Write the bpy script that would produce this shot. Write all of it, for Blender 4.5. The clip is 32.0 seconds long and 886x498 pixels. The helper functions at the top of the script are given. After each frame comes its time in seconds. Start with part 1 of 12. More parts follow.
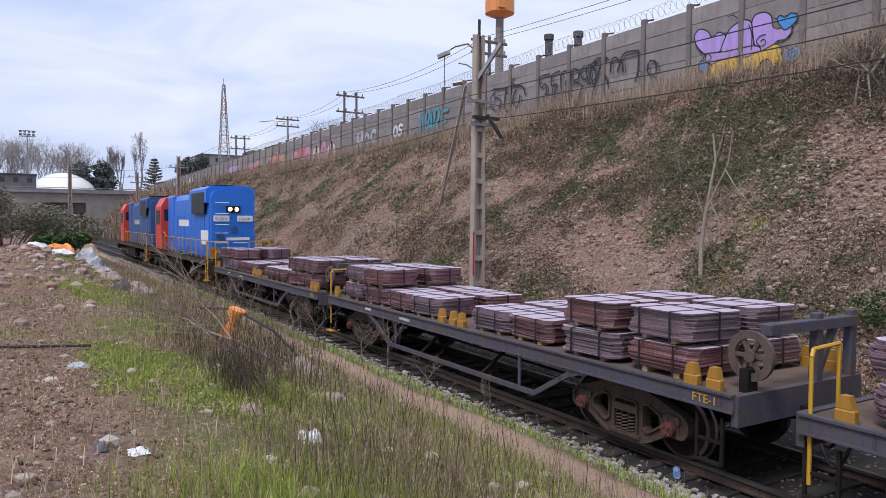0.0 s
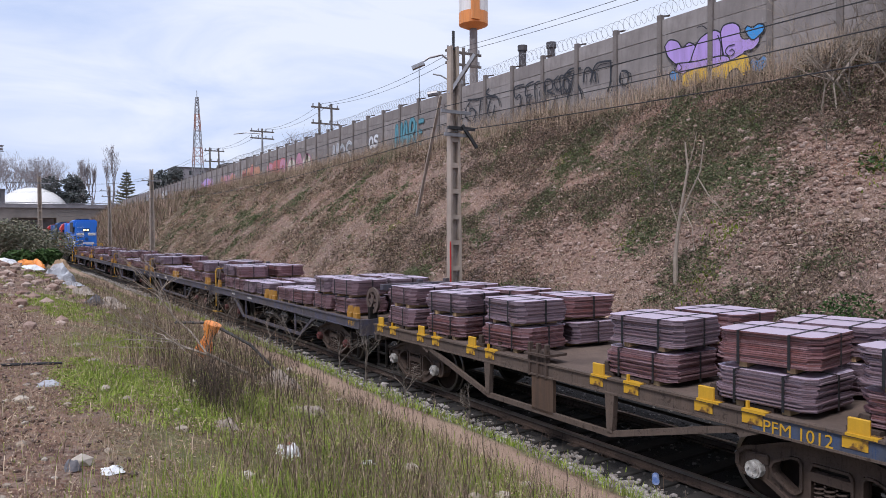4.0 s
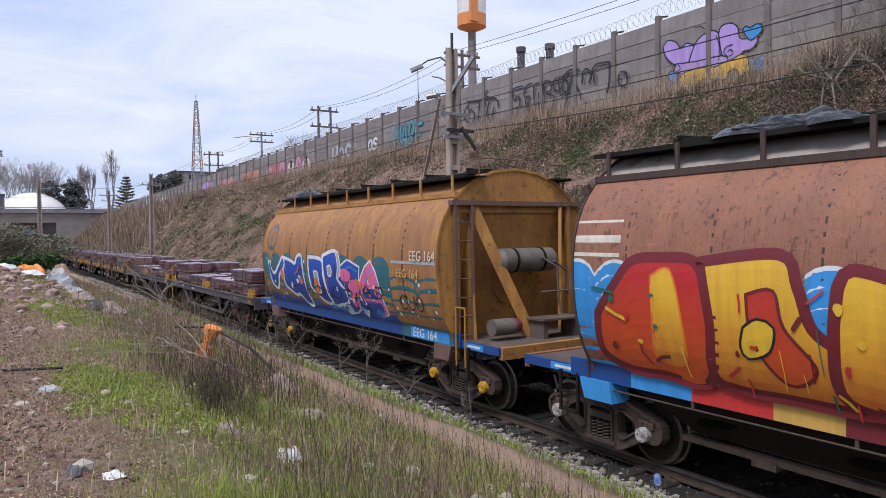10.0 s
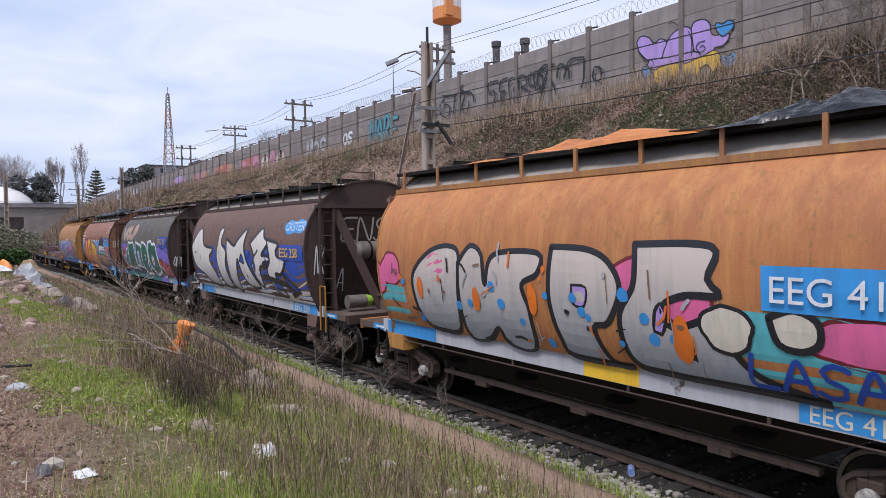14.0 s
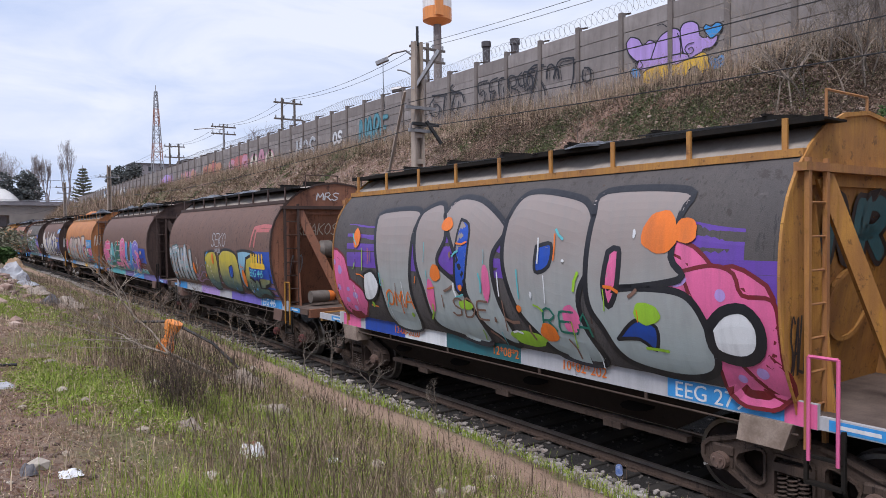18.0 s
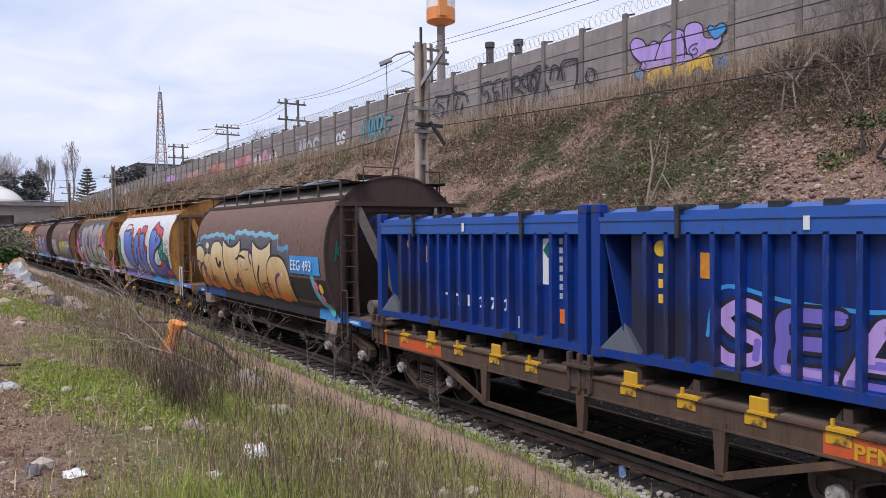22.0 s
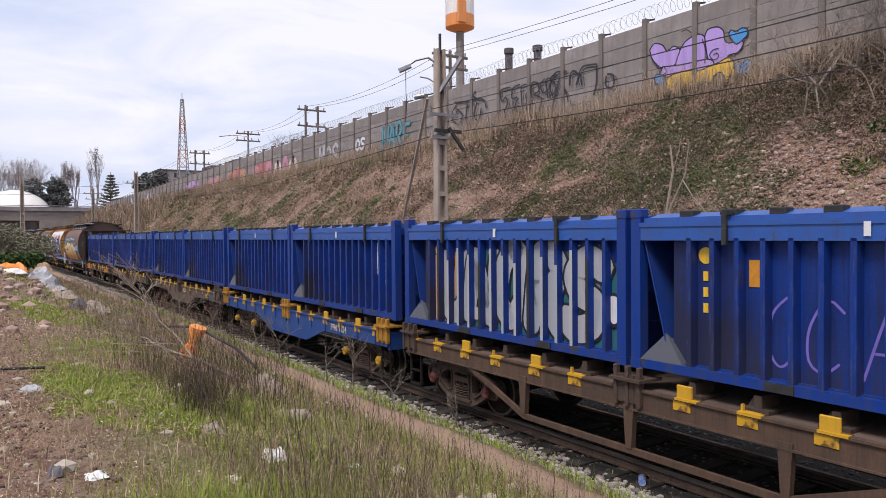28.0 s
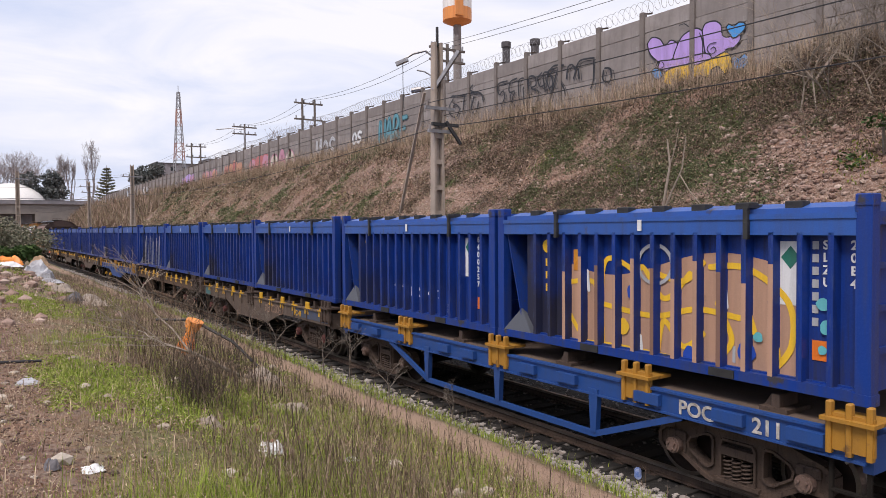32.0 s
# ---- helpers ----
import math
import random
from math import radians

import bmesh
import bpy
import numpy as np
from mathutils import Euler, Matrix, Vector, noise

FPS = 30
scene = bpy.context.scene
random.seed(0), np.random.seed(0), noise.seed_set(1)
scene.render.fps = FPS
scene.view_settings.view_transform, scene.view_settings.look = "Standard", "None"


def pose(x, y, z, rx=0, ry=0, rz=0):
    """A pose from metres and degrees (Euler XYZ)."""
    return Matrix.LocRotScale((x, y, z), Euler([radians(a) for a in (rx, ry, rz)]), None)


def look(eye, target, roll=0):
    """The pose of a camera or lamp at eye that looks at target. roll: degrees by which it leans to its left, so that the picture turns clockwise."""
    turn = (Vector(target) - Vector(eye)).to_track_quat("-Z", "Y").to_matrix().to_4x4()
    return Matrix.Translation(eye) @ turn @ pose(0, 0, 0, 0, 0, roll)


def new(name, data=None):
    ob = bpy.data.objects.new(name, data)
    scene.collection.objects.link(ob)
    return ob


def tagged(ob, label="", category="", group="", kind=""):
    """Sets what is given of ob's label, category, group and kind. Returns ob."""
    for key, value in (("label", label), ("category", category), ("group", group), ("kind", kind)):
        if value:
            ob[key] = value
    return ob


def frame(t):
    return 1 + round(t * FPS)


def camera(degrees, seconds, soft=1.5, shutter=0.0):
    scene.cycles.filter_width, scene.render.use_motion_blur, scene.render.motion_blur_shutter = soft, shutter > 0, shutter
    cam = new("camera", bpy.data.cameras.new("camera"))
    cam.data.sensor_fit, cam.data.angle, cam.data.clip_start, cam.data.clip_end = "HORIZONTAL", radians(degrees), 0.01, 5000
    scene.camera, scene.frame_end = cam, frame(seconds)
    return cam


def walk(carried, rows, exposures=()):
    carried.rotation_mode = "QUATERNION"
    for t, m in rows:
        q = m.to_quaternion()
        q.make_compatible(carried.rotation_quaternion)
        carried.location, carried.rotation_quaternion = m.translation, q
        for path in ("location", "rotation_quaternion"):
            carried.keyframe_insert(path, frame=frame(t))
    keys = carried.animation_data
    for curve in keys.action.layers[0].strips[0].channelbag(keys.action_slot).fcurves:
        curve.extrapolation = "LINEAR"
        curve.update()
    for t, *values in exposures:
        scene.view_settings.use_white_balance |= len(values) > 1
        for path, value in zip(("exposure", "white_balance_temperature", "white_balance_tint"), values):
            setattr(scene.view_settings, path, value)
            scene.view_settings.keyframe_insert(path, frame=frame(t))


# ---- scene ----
from mathutils import geometry

# The world: x across the track, y along it, z up from the top of the rails.
EYE = (0.0, 0.0, 3.28)
cam = camera(64.70, 32.0, soft=0.5)
TURNS = [
    (0, -30.75, -2.19, 0.32), (0.5, -30.74, -1.97, 0.30), (1, -30.83, -1.89, 0.21), (1.5, -31.24, -1.82, 0.00),
    (2, -31.66, -1.79, -0.19), (2.5, -31.80, -1.50, -0.34), (3, -32.15, -1.42, -0.35), (3.5, -32.51, -1.37, -0.45),
    (5.5, -32.73, -1.31, -0.36), (6, -32.63, -1.26, -0.38), (6.5, -32.48, -1.17, -0.41), (7, -32.42, -1.01, -0.53),
    (7.5, -32.43, -1.01, -0.63), (8, -32.58, -1.04, -0.73), (8.5, -32.66, -1.09, -0.82), (9, -32.72, -1.12, -0.82),
    (9.5, -32.73, -1.16, -0.82), (10, -32.63, -1.17, -0.82), (10.5, -32.60, -1.18, -0.81), (11, -32.75, -1.27, -0.98),
    (11.5, -33.38, -1.52, -0.82), (12, -33.82, -1.56, -1.00), (12.5, -34.00, -1.58, -0.94), (13, -34.15, -1.56, -0.90),
    (13.5, -34.24, -1.56, -1.11), (14, -34.61, -1.66, -0.89), (14.5, -35.12, -1.71, -1.01), (16.5, -36.15, -1.96, -0.87),
    (17, -36.11, -1.89, -0.82), (17.5, -35.90, -1.75, -0.80), (18, -35.48, -1.69, -0.67), (18.5, -35.33, -1.70, -0.52),
    (19, -35.51, -1.76, -0.60), (19.5, -35.79, -1.89, -0.71), (20, -35.73, -2.07, -0.53), (20.5, -35.80, -2.07, -0.67),
    (21, -35.65, -1.87, -0.77), (21.5, -35.33, -1.76, -0.51), (22, -35.21, -1.63, -0.59), (22.5, -34.86, -1.52, -0.61),
    (23, -34.57, -1.34, -0.61), (23.5, -34.50, -1.16, -0.55), (24, -34.36, -1.02, -0.58), (24.5, -34.23, -0.97, -0.65),
    (25, -34.31, -1.02, -0.55), (25.5, -34.34, -1.07, -0.57), (27.5, -34.01, -1.19, -0.46), (28, -33.70, -1.14, -0.48),
    (28.5, -33.55, -1.13, -0.42), (29, -33.44, -1.14, -0.41), (29.5, -33.49, -1.14, -0.32), (30, -33.68, -1.08, -0.38),
    (30.5, -33.88, -1.00, -0.48), (31, -34.00, -0.99, -0.45), (31.5, -34.04, -1.29, -0.42), (32, -33.95, -1.64, -0.39)]
walk(cam, [(t, pose(*EYE, 90 + up, 0, turn) @ pose(0, 0, 0, 0, 0, lean)) for t, turn, up, lean in TURNS],
     [(0, 0.08, 6000, 15), (16, 0.08, 6050, 15), (22, 0.12, 6250, 16), (28, 0.20, 6600, 17), (32, 0.22, 6750, 17)])

# ---- light ----
world = bpy.data.worlds.new("sky")
scene.world = world
world.use_nodes = True
wn, wl = world.node_tree.nodes, world.node_tree.links
wn.clear()
SUN_UP, SUN_TURN = 58.0, 248.0
w_out = wn.new("ShaderNodeOutputWorld")
w_bg = wn.new("ShaderNodeBackground")
w_sky = wn.new("ShaderNodeTexSky")
w_sky.sky_type = "NISHITA"
w_sky.sun_disc = False
w_sky.sun_elevation, w_sky.sun_rotation = radians(SUN_UP), radians(SUN_TURN)
w_sky.air_density, w_sky.dust_density = 1.2, 2.5
w_co = wn.new("ShaderNodeTexCoord")
w_map = wn.new("ShaderNodeMapping")
w_map.inputs["Scale"].default_value = (1.0, 1.0, 4.0)
w_noise = wn.new("ShaderNodeTexNoise")
w_noise.inputs["Scale"].default_value = 2.6
w_noise.inputs["Detail"].default_value = 7
w_noise.inputs["Roughness"].default_value = 0.55
w_noise.inputs["Distortion"].default_value = 0.6
w_ramp = wn.new("ShaderNodeValToRGB")
w_ramp.color_ramp.elements[0].position, w_ramp.color_ramp.elements[0].color = 0.36, (5.9, 6.9, 8.9, 1)
w_ramp.color_ramp.elements[1].position, w_ramp.color_ramp.elements[1].color = 0.64, (8.9, 9.2, 9.8, 1)
w_mix = wn.new("ShaderNodeMixRGB")
w_mix.inputs[0].default_value = 0.86
wl.new(w_co.outputs["Generated"], w_map.inputs[0])
wl.new(w_map.outputs[0], w_noise.inputs["Vector"])
w_sep = wn.new("ShaderNodeSeparateXYZ")
w_lift = wn.new("ShaderNodeMath")
w_lift.operation = "MULTIPLY_ADD"
w_lift.inputs[1].default_value = 0.13
wl.new(w_co.outputs["Generated"], w_sep.inputs[0])
wl.new(w_sep.outputs[0], w_lift.inputs[0])
wl.new(w_noise.outputs["Fac"], w_lift.inputs[2])
wl.new(w_lift.outputs[0], w_ramp.inputs[0])
wl.new(w_sky.outputs[0], w_mix.inputs[1])
wl.new(w_ramp.outputs[0], w_mix.inputs[2])
wl.new(w_mix.outputs[0], w_bg.inputs["Color"])
w_bg.inputs["Strength"].default_value = 0.1
wl.new(w_bg.outputs[0], w_out.inputs[0])

sun_data = bpy.data.lights.new("sun", "SUN")
sun_data.energy, sun_data.angle, sun_data.color = 2.9, radians(20), (1.0, 0.95, 0.88)
sun_ob = new("sun", sun_data)
sun_ob.matrix_world = look((0, 0, 60), (-60 * math.cos(radians(SUN_UP)) * math.sin(radians(SUN_TURN)),
                                        -60 * math.cos(radians(SUN_UP)) * math.cos(radians(SUN_TURN)),
                                        60 - 60 * math.sin(radians(SUN_UP))))
scene.view_settings.exposure = 0.0


# ---- materials ----
class Nodes:
    """A material under construction, with short calls for the nodes."""

    def __init__(self, name, rough=0.7, metal=0.0):
        self.mat = bpy.data.materials.new(name)
        self.mat.use_nodes = True
        self.n, self.l = self.mat.node_tree.nodes, self.mat.node_tree.links
        self.bsdf = self.n["Principled BSDF"]
        self.bsdf.inputs["Roughness"].default_value = rough
        self.bsdf.inputs["Metallic"].default_value = metal
        self.co = self.n.new("ShaderNodeTexCoord").outputs["Object"]

    def mapped(self, scale):
        m = self.n.new("ShaderNodeMapping")
        m.inputs["Scale"].default_value = scale
        self.l.new(self.co, m.inputs[0])
        return m.outputs[0]

    def noise(self, scale, detail=4, rough=0.6, vec=None):
        t = self.n.new("ShaderNodeTexNoise")
        t.inputs["Scale"].default_value, t.inputs["Detail"].default_value = scale, detail
        t.inputs["Roughness"].default_value = rough
        self.l.new(vec if vec is not None else self.co, t.inputs["Vector"])
        return t.outputs["Fac"]

    def voronoi(self, scale, vec=None, out="Distance"):
        t = self.n.new("ShaderNodeTexVoronoi")
        t.inputs["Scale"].default_value = scale
        self.l.new(vec if vec is not None else self.co, t.inputs["Vector"])
        return t.outputs[out]

    def ramp(self, fac, stops):
        r = self.n.new("ShaderNodeValToRGB").color_ramp
        node = self.n[-1]
        while len(r.elements) < len(stops):
            r.elements.new(0.5)
        for e, (p, c) in zip(r.elements, stops):
            e.position, e.color = p, (*c, 1) if len(c) == 3 else c
        self.l.new(fac, node.inputs[0])
        return node.outputs[0]

    def grey(self, fac, a, b):
        return self.ramp(fac, [(a, (0, 0, 0)), (b, (1, 1, 1))])

    def step(self, v, a, b):
        """0 at a to 1 at b, for any value."""
        n = self.n.new("ShaderNodeMapRange")
        self.l.new(v, n.inputs[0])
        n.inputs[1].default_value, n.inputs[2].default_value = a, b
        return n.outputs[0]

    def mix(self, fac, a, b, mode="MIX"):
        m = self.n.new("ShaderNodeMixRGB")
        m.blend_type = mode
        for sock, v in zip(m.inputs, (fac, a, b)):
            if isinstance(v, (int, float)):
                sock.default_value = v
            elif isinstance(v, tuple):
                sock.default_value = (*v, 1)
            else:
                self.l.new(v, sock)
        return m.outputs[0]

    def math(self, op, a, b=0.0):
        m = self.n.new("ShaderNodeMath")
        m.operation = op
        for sock, v in zip(m.inputs, (a, b)):
            if isinstance(v, (int, float)):
                sock.default_value = v
            else:
                self.l.new(v, sock)
        return m.outputs[0]

    def place(self):
        """The world's x, y and z of the point."""
        g = self.n.new("ShaderNodeNewGeometry")
        s = self.n.new("ShaderNodeSeparateXYZ")
        self.l.new(g.outputs["Position"], s.inputs[0])
        return g.outputs["Position"], s.outputs[0], s.outputs[1], s.outputs[2]

    def chance(self):
        return self.n.new("ShaderNodeObjectInfo").outputs["Random"]

    def island(self):
        return self.n.new("ShaderNodeNewGeometry").outputs["Random Per Island"]

    def done(self, color, bump=None, depth=0.01, rough=None):
        if isinstance(color, tuple):
            self.bsdf.inputs["Base Color"].default_value = (*color, 1)
        else:
            self.l.new(color, self.bsdf.inputs["Base Color"])
        if bump is not None:
            b = self.n.new("ShaderNodeBump")
            b.inputs["Distance"].default_value = depth
            b.inputs["Strength"].default_value = 0.8
            self.l.new(bump, b.inputs["Height"])
            self.l.new(b.outputs[0], self.bsdf.inputs["Normal"])
        if rough is not None:
            self.l.new(rough, self.bsdf.inputs["Roughness"])
        return self.mat


def plain(name, a, b, scale=3.0, rough=0.7, metal=0.0, bump=0.004, fine=40.0):
    """Two tones mixed by a broad and a fine noise."""
    m = Nodes(name, rough, metal)
    broad, grain = m.noise(scale), m.noise(fine, 3)
    c = m.mix(m.grey(broad, 0.35, 0.65), a, b)
    c = m.mix(m.math("MULTIPLY", m.grey(grain, 0.4, 0.7), 0.35), c, tuple(0.55 * v for v in a))
    return m.done(c, grain, bump)


def paint(name, color, rust=(0.10, 0.045, 0.022), wear=0.62, rough=0.5, dirt=0.35, streak=True):
    """Weathered paint on steel: rust patches, streaks that run down, dust."""
    m = Nodes(name, rough)
    patches = m.noise(1.7, 8, 0.65)
    runs = m.noise(2.2, 5, 0.6, m.mapped((3.0, 3.0, 0.25))) if streak else m.noise(5.0, 5)
    fine = m.noise(55.0, 3)
    c = m.mix(m.math("MULTIPLY", m.grey(runs, 0.42, 0.72), dirt), color, tuple(0.35 * v + 0.03 for v in color))
    c = m.mix(m.math("MULTIPLY", m.grey(fine, 0.45, 0.75), 0.25), c, tuple(min(1, 1.25 * v + 0.02) for v in color))
    c = m.mix(m.grey(patches, wear, wear + 0.05), c, rust)
    return m.done(c, m.math("ADD", m.grey(patches, wear, wear + 0.05), fine), 0.002, None)




# ---- shapes ----
class Shape:
    """Gathers the faces of one mesh."""

    def __init__(self):
        self.v, self.f, self.m = [], [], []

    def add(self, verts, faces, mat=0):
        o = len(self.v)
        self.v += [tuple(p) for p in verts]
        self.f += [tuple(o + i for i in f) for f in faces]
        self.m += [mat] * len(faces)
        return self

    def box(self, x0, x1, y0, y1, z0, z1, mat=0, cut=0.0):
        if cut <= 0:
            p = [(x, y, z) for x in (x0, x1) for y in (y0, y1) for z in (z0, z1)]
            return self.add(p, [(0, 1, 3, 2), (4, 6, 7, 5), (0, 4, 5, 1), (2, 3, 7, 6), (0, 2, 6, 4), (1, 5, 7, 3)], mat)
        ring = lambda i: [(x0 + i, y0), (x1 - i, y0), (x1, y0 + i), (x1, y1 - i), (x1 - i, y1), (x0 + i, y1), (x0, y1 - i), (x0, y0 + i)]
        r0, r1 = ring(cut), [(min(max(x, x0 + cut), x1 - cut), min(max(y, y0 + cut), y1 - cut)) for x, y in ring(cut)]
        v = [(x, y, z0) for x, y in r0] + [(x, y, z1 - cut) for x, y in r0] + [(x, y, z1) for x, y in r1]
        f = [tuple(range(7, -1, -1)), tuple(range(16, 24))]
        for k in (0, 8):
            f += [(k + i, k + (i + 1) % 8, k + 8 + (i + 1) % 8, k + 8 + i) for i in range(8)]
        return self.add(v, f, mat)

    def beam(self, a, b, w, h=None, mat=0, up=(0, 0, 1)):
        """A bar of w by h from a to b."""
        h = w if h is None else h
        a, b = Vector(a), Vector(b)
        d = (b - a).normalized()
        s = d.cross(Vector(up))
        s = s.normalized() if s.length > 1e-4 else Vector((1, 0, 0))
        u = s.cross(d)
        s, u = s * w / 2, u * h / 2
        p = [e + i * s + j * u for e in (a, b) for i, j in ((-1, -1), (1, -1), (1, 1), (-1, 1))]
        return self.add(p, [(3, 2, 1, 0), (4, 5, 6, 7)] + [(i, (i + 1) % 4, 4 + (i + 1) % 4, 4 + i) for i in range(4)], mat)

    def rod(self, a, b, r, n=8, mat=0, r2=None):
        a, b = Vector(a), Vector(b)
        d = (b - a).normalized()
        s = d.cross(Vector((0, 0, 1)))
        s = s.normalized() if s.length > 1e-4 else Vector((1, 0, 0))
        u = s.cross(d)
        r2 = r if r2 is None else r2
        ring = lambda c, q: [c + q * (math.cos(6.28319 * i / n) * s + math.sin(6.28319 * i / n) * u) for i in range(n)]
        f = [(i, (i + 1) % n, n + (i + 1) % n, n + i) for i in range(n)] + [tuple(range(n - 1, -1, -1)), tuple(range(n, 2 * n))]
        return self.add(ring(a, r) + ring(b, r2), f, mat)

    def line(self, pts, r, n=5, mat=0):
        for a, b in zip(pts, pts[1:]):
            self.rod(a, b, r, n, mat)
        return self

    def prism(self, poly, axis, a, b, mat=0):
        """A flat outline pushed along an axis from a to b."""
        put = {"x": lambda p, q: (q, p[0], p[1]), "y": lambda p, q: (p[0], q, p[1]), "z": lambda p, q: (p[0], p[1], q)}[axis]
        n = len(poly)
        v = [put(p, a) for p in poly] + [put(p, b) for p in poly]
        return self.add(v, [tuple(range(n - 1, -1, -1)), tuple(range(n, 2 * n))] +
                        [(i, (i + 1) % n, n + (i + 1) % n, n + i) for i in range(n)], mat)

    def disc(self, c, axis, r, w, n=20, mat=0):
        d = {"x": Vector((1, 0, 0)), "y": Vector((0, 1, 0)), "z": Vector((0, 0, 1))}[axis] * (w / 2)
        return self.rod(Vector(c) - d, Vector(c) + d, r, n, mat)

    def mesh(self, name, mats, smooth=False, fix=True):
        me = bpy.data.meshes.new(name)
        me.from_pydata(self.v, [], self.f)
        for mt in mats if isinstance(mats, (list, tuple)) else [mats]:
            me.materials.append(mt)
        me.polygons.foreach_set("material_index", self.m)
        if fix:
            bm = bmesh.new()
            bm.from_mesh(me)
            bmesh.ops.recalc_face_normals(bm, faces=bm.faces)
            bm.to_mesh(me)
            bm.free()
        if smooth:
            me.polygons.foreach_set("use_smooth", [True] * len(self.f))
        me.update()
        return me


def part(name, shape, mats, parent=None, label="", at=None, smooth=False, fix=True):
    """One mesh object under a thing or under a part."""
    me = shape if isinstance(shape, bpy.types.Mesh) else shape.mesh(name, mats, smooth, fix)
    ob = new(name, me)
    if parent is not None:
        ob.parent = parent
    if at is not None:
        ob.matrix_basis = at
    return tagged(ob, label)


# ---- the track's line, and the ground beside it ----
TRACK_X = 8.72


def line_x(s):
    """How far the track has left its first straight at s metres along."""
    if s <= 0:
        return 0.0
    e = min(s, 150.0)
    x = 1.046e-4 * e * e / 2 - 5.115e-6 * e ** 3 / 6
    return x + (s - e) * (1.046e-4 * e - 5.115e-6 * e * e / 2)


def line_turn(s):
    """The heading there, in degrees to the right."""
    e = min(max(s, 0.0), 150.0)
    return math.degrees(1.046e-4 * e - 5.115e-6 * e * e / 2)


def on_track(s, across=0.0, z=0.0):
    th = radians(line_turn(s))
    return pose(TRACK_X + line_x(s) + across * math.cos(th), s - across * math.sin(th), z, 0, 0, -line_turn(s))


PROFILE = [(-400, 1.9), (-30, 1.8), (-3, 1.68), (0.0, 1.6), (1.2, 1.42), (2.5, 1.05), (4.0, 0.62), (5.1, 0.30), (5.5, 0.18), (6.2, 0.12), (6.5, 0.02), (6.9, -0.14),
           (7.2, -0.19), (10.3, -0.2), (10.9, -0.3), (11.5, -0.2), (12.2, 0.35), (14.0, 2.0), (16.5, 4.4), (19.0, 6.9), (20.2, 7.95), (21.3, 8.4), (24, 8.5), (60, 8.6), (400, 9.0)]
PX, PZ = [p[0] for p in PROFILE], [p[1] for p in PROFILE]


def ground_z(x, y, rough=True):
    q = x - line_x(y)
    z = float(np.interp(q, PX, PZ)) + 0.55 * math.exp(-((x - 0.2) / 1.9) ** 2 - ((y - 34) / 5.0) ** 2)
    if rough:
        v = Vector((x * 0.35, y * 0.35, 0.3))
        k = 0.0 if 6.7 < q < 10.6 else (0.5 if q > 11.8 and q < 21 else 0.16)
        z += k * (noise.noise(v) * 0.7 + noise.noise(v * 3.1) * 0.28 + noise.noise(v * 8.0) * 0.12)
    return z


def terrain():
    xs = [-400, -200, -100, -60, -35, -20, -12] + list(np.arange(-8, 24.01, 0.28)) + [26, 30, 38, 50, 80, 150, 260, 400]
    ys = [-420, -200, -120, -70, -40, -22, -12, -7] + list(np.arange(-4, 45, 0.28)) + list(np.arange(45, 110, 0.9)) + list(np.arange(110, 180, 4)) + [190, 220, 280, 380, 600, 1200, 2600]
    g = Shape()
    g.v = [(x * (1 if abs(x) < 300 or y < 500 else 6), y, ground_z(x, y)) for y in ys for x in xs]
    n = len(xs)
    g.f = [(j * n + i, j * n + i + 1, (j + 1) * n + i + 1, (j + 1) * n + i) for j in range(len(ys) - 1) for i in range(n - 1)]
    g.m = [0] * len(g.f)
    return g


# ---- materials of the train ----
def rusty(name, a, b, c, rough=0.75, scale=1.3):
    """Old steel paint: broad rust clouds, long runs, scabs, scuffs and dust."""
    m = Nodes(name, rough)
    n1, n2, n3 = m.noise(scale, 8, 0.65), m.noise(2.0, 5, 0.6, m.mapped((2.5, 2.5, 0.2))), m.noise(70.0, 2)
    runs, scab, scuff = m.noise(2.6, 6, 0.7, m.mapped((7.0, 7.0, 0.30))), m.noise(scale * 4.5, 7, 0.72), m.noise(1.6, 6, 0.75, m.mapped((1.0, 0.6, 5.0)))
    col = m.mix(m.grey(n1, 0.35, 0.66), a, b)
    col = m.mix(m.math("MULTIPLY", m.grey(n2, 0.42, 0.7), 0.75), col, c)
    col = m.mix(m.math("MULTIPLY", m.grey(runs, 0.50, 0.66), 0.55), col, tuple(0.32 * v for v in a))
    col = m.mix(m.math("MULTIPLY", m.grey(runs, 0.40, 0.28), 0.40), col, tuple(min(0.8, 1.6 * v + 0.12 * b[0]) for v in b))
    col = m.mix(m.math("MULTIPLY", m.grey(scab, 0.57, 0.63), 0.6), col, tuple(0.42 * v + t for v, t in zip(c, (0.018, 0.009, 0.006))))
    col = m.mix(m.math("MULTIPLY", m.grey(scuff, 0.64, 0.70), 0.45), col, tuple(min(0.8, 1.7 * v + 0.3 * b[0]) for v in b))
    col = m.mix(m.math("MULTIPLY", m.grey(n3, 0.5, 0.75), 0.3), col, tuple(0.4 * v for v in a))
    return m.done(col, m.math("ADD", m.math("ADD", n3, n1), m.math("MULTIPLY", scab, 1.5)), 0.004)


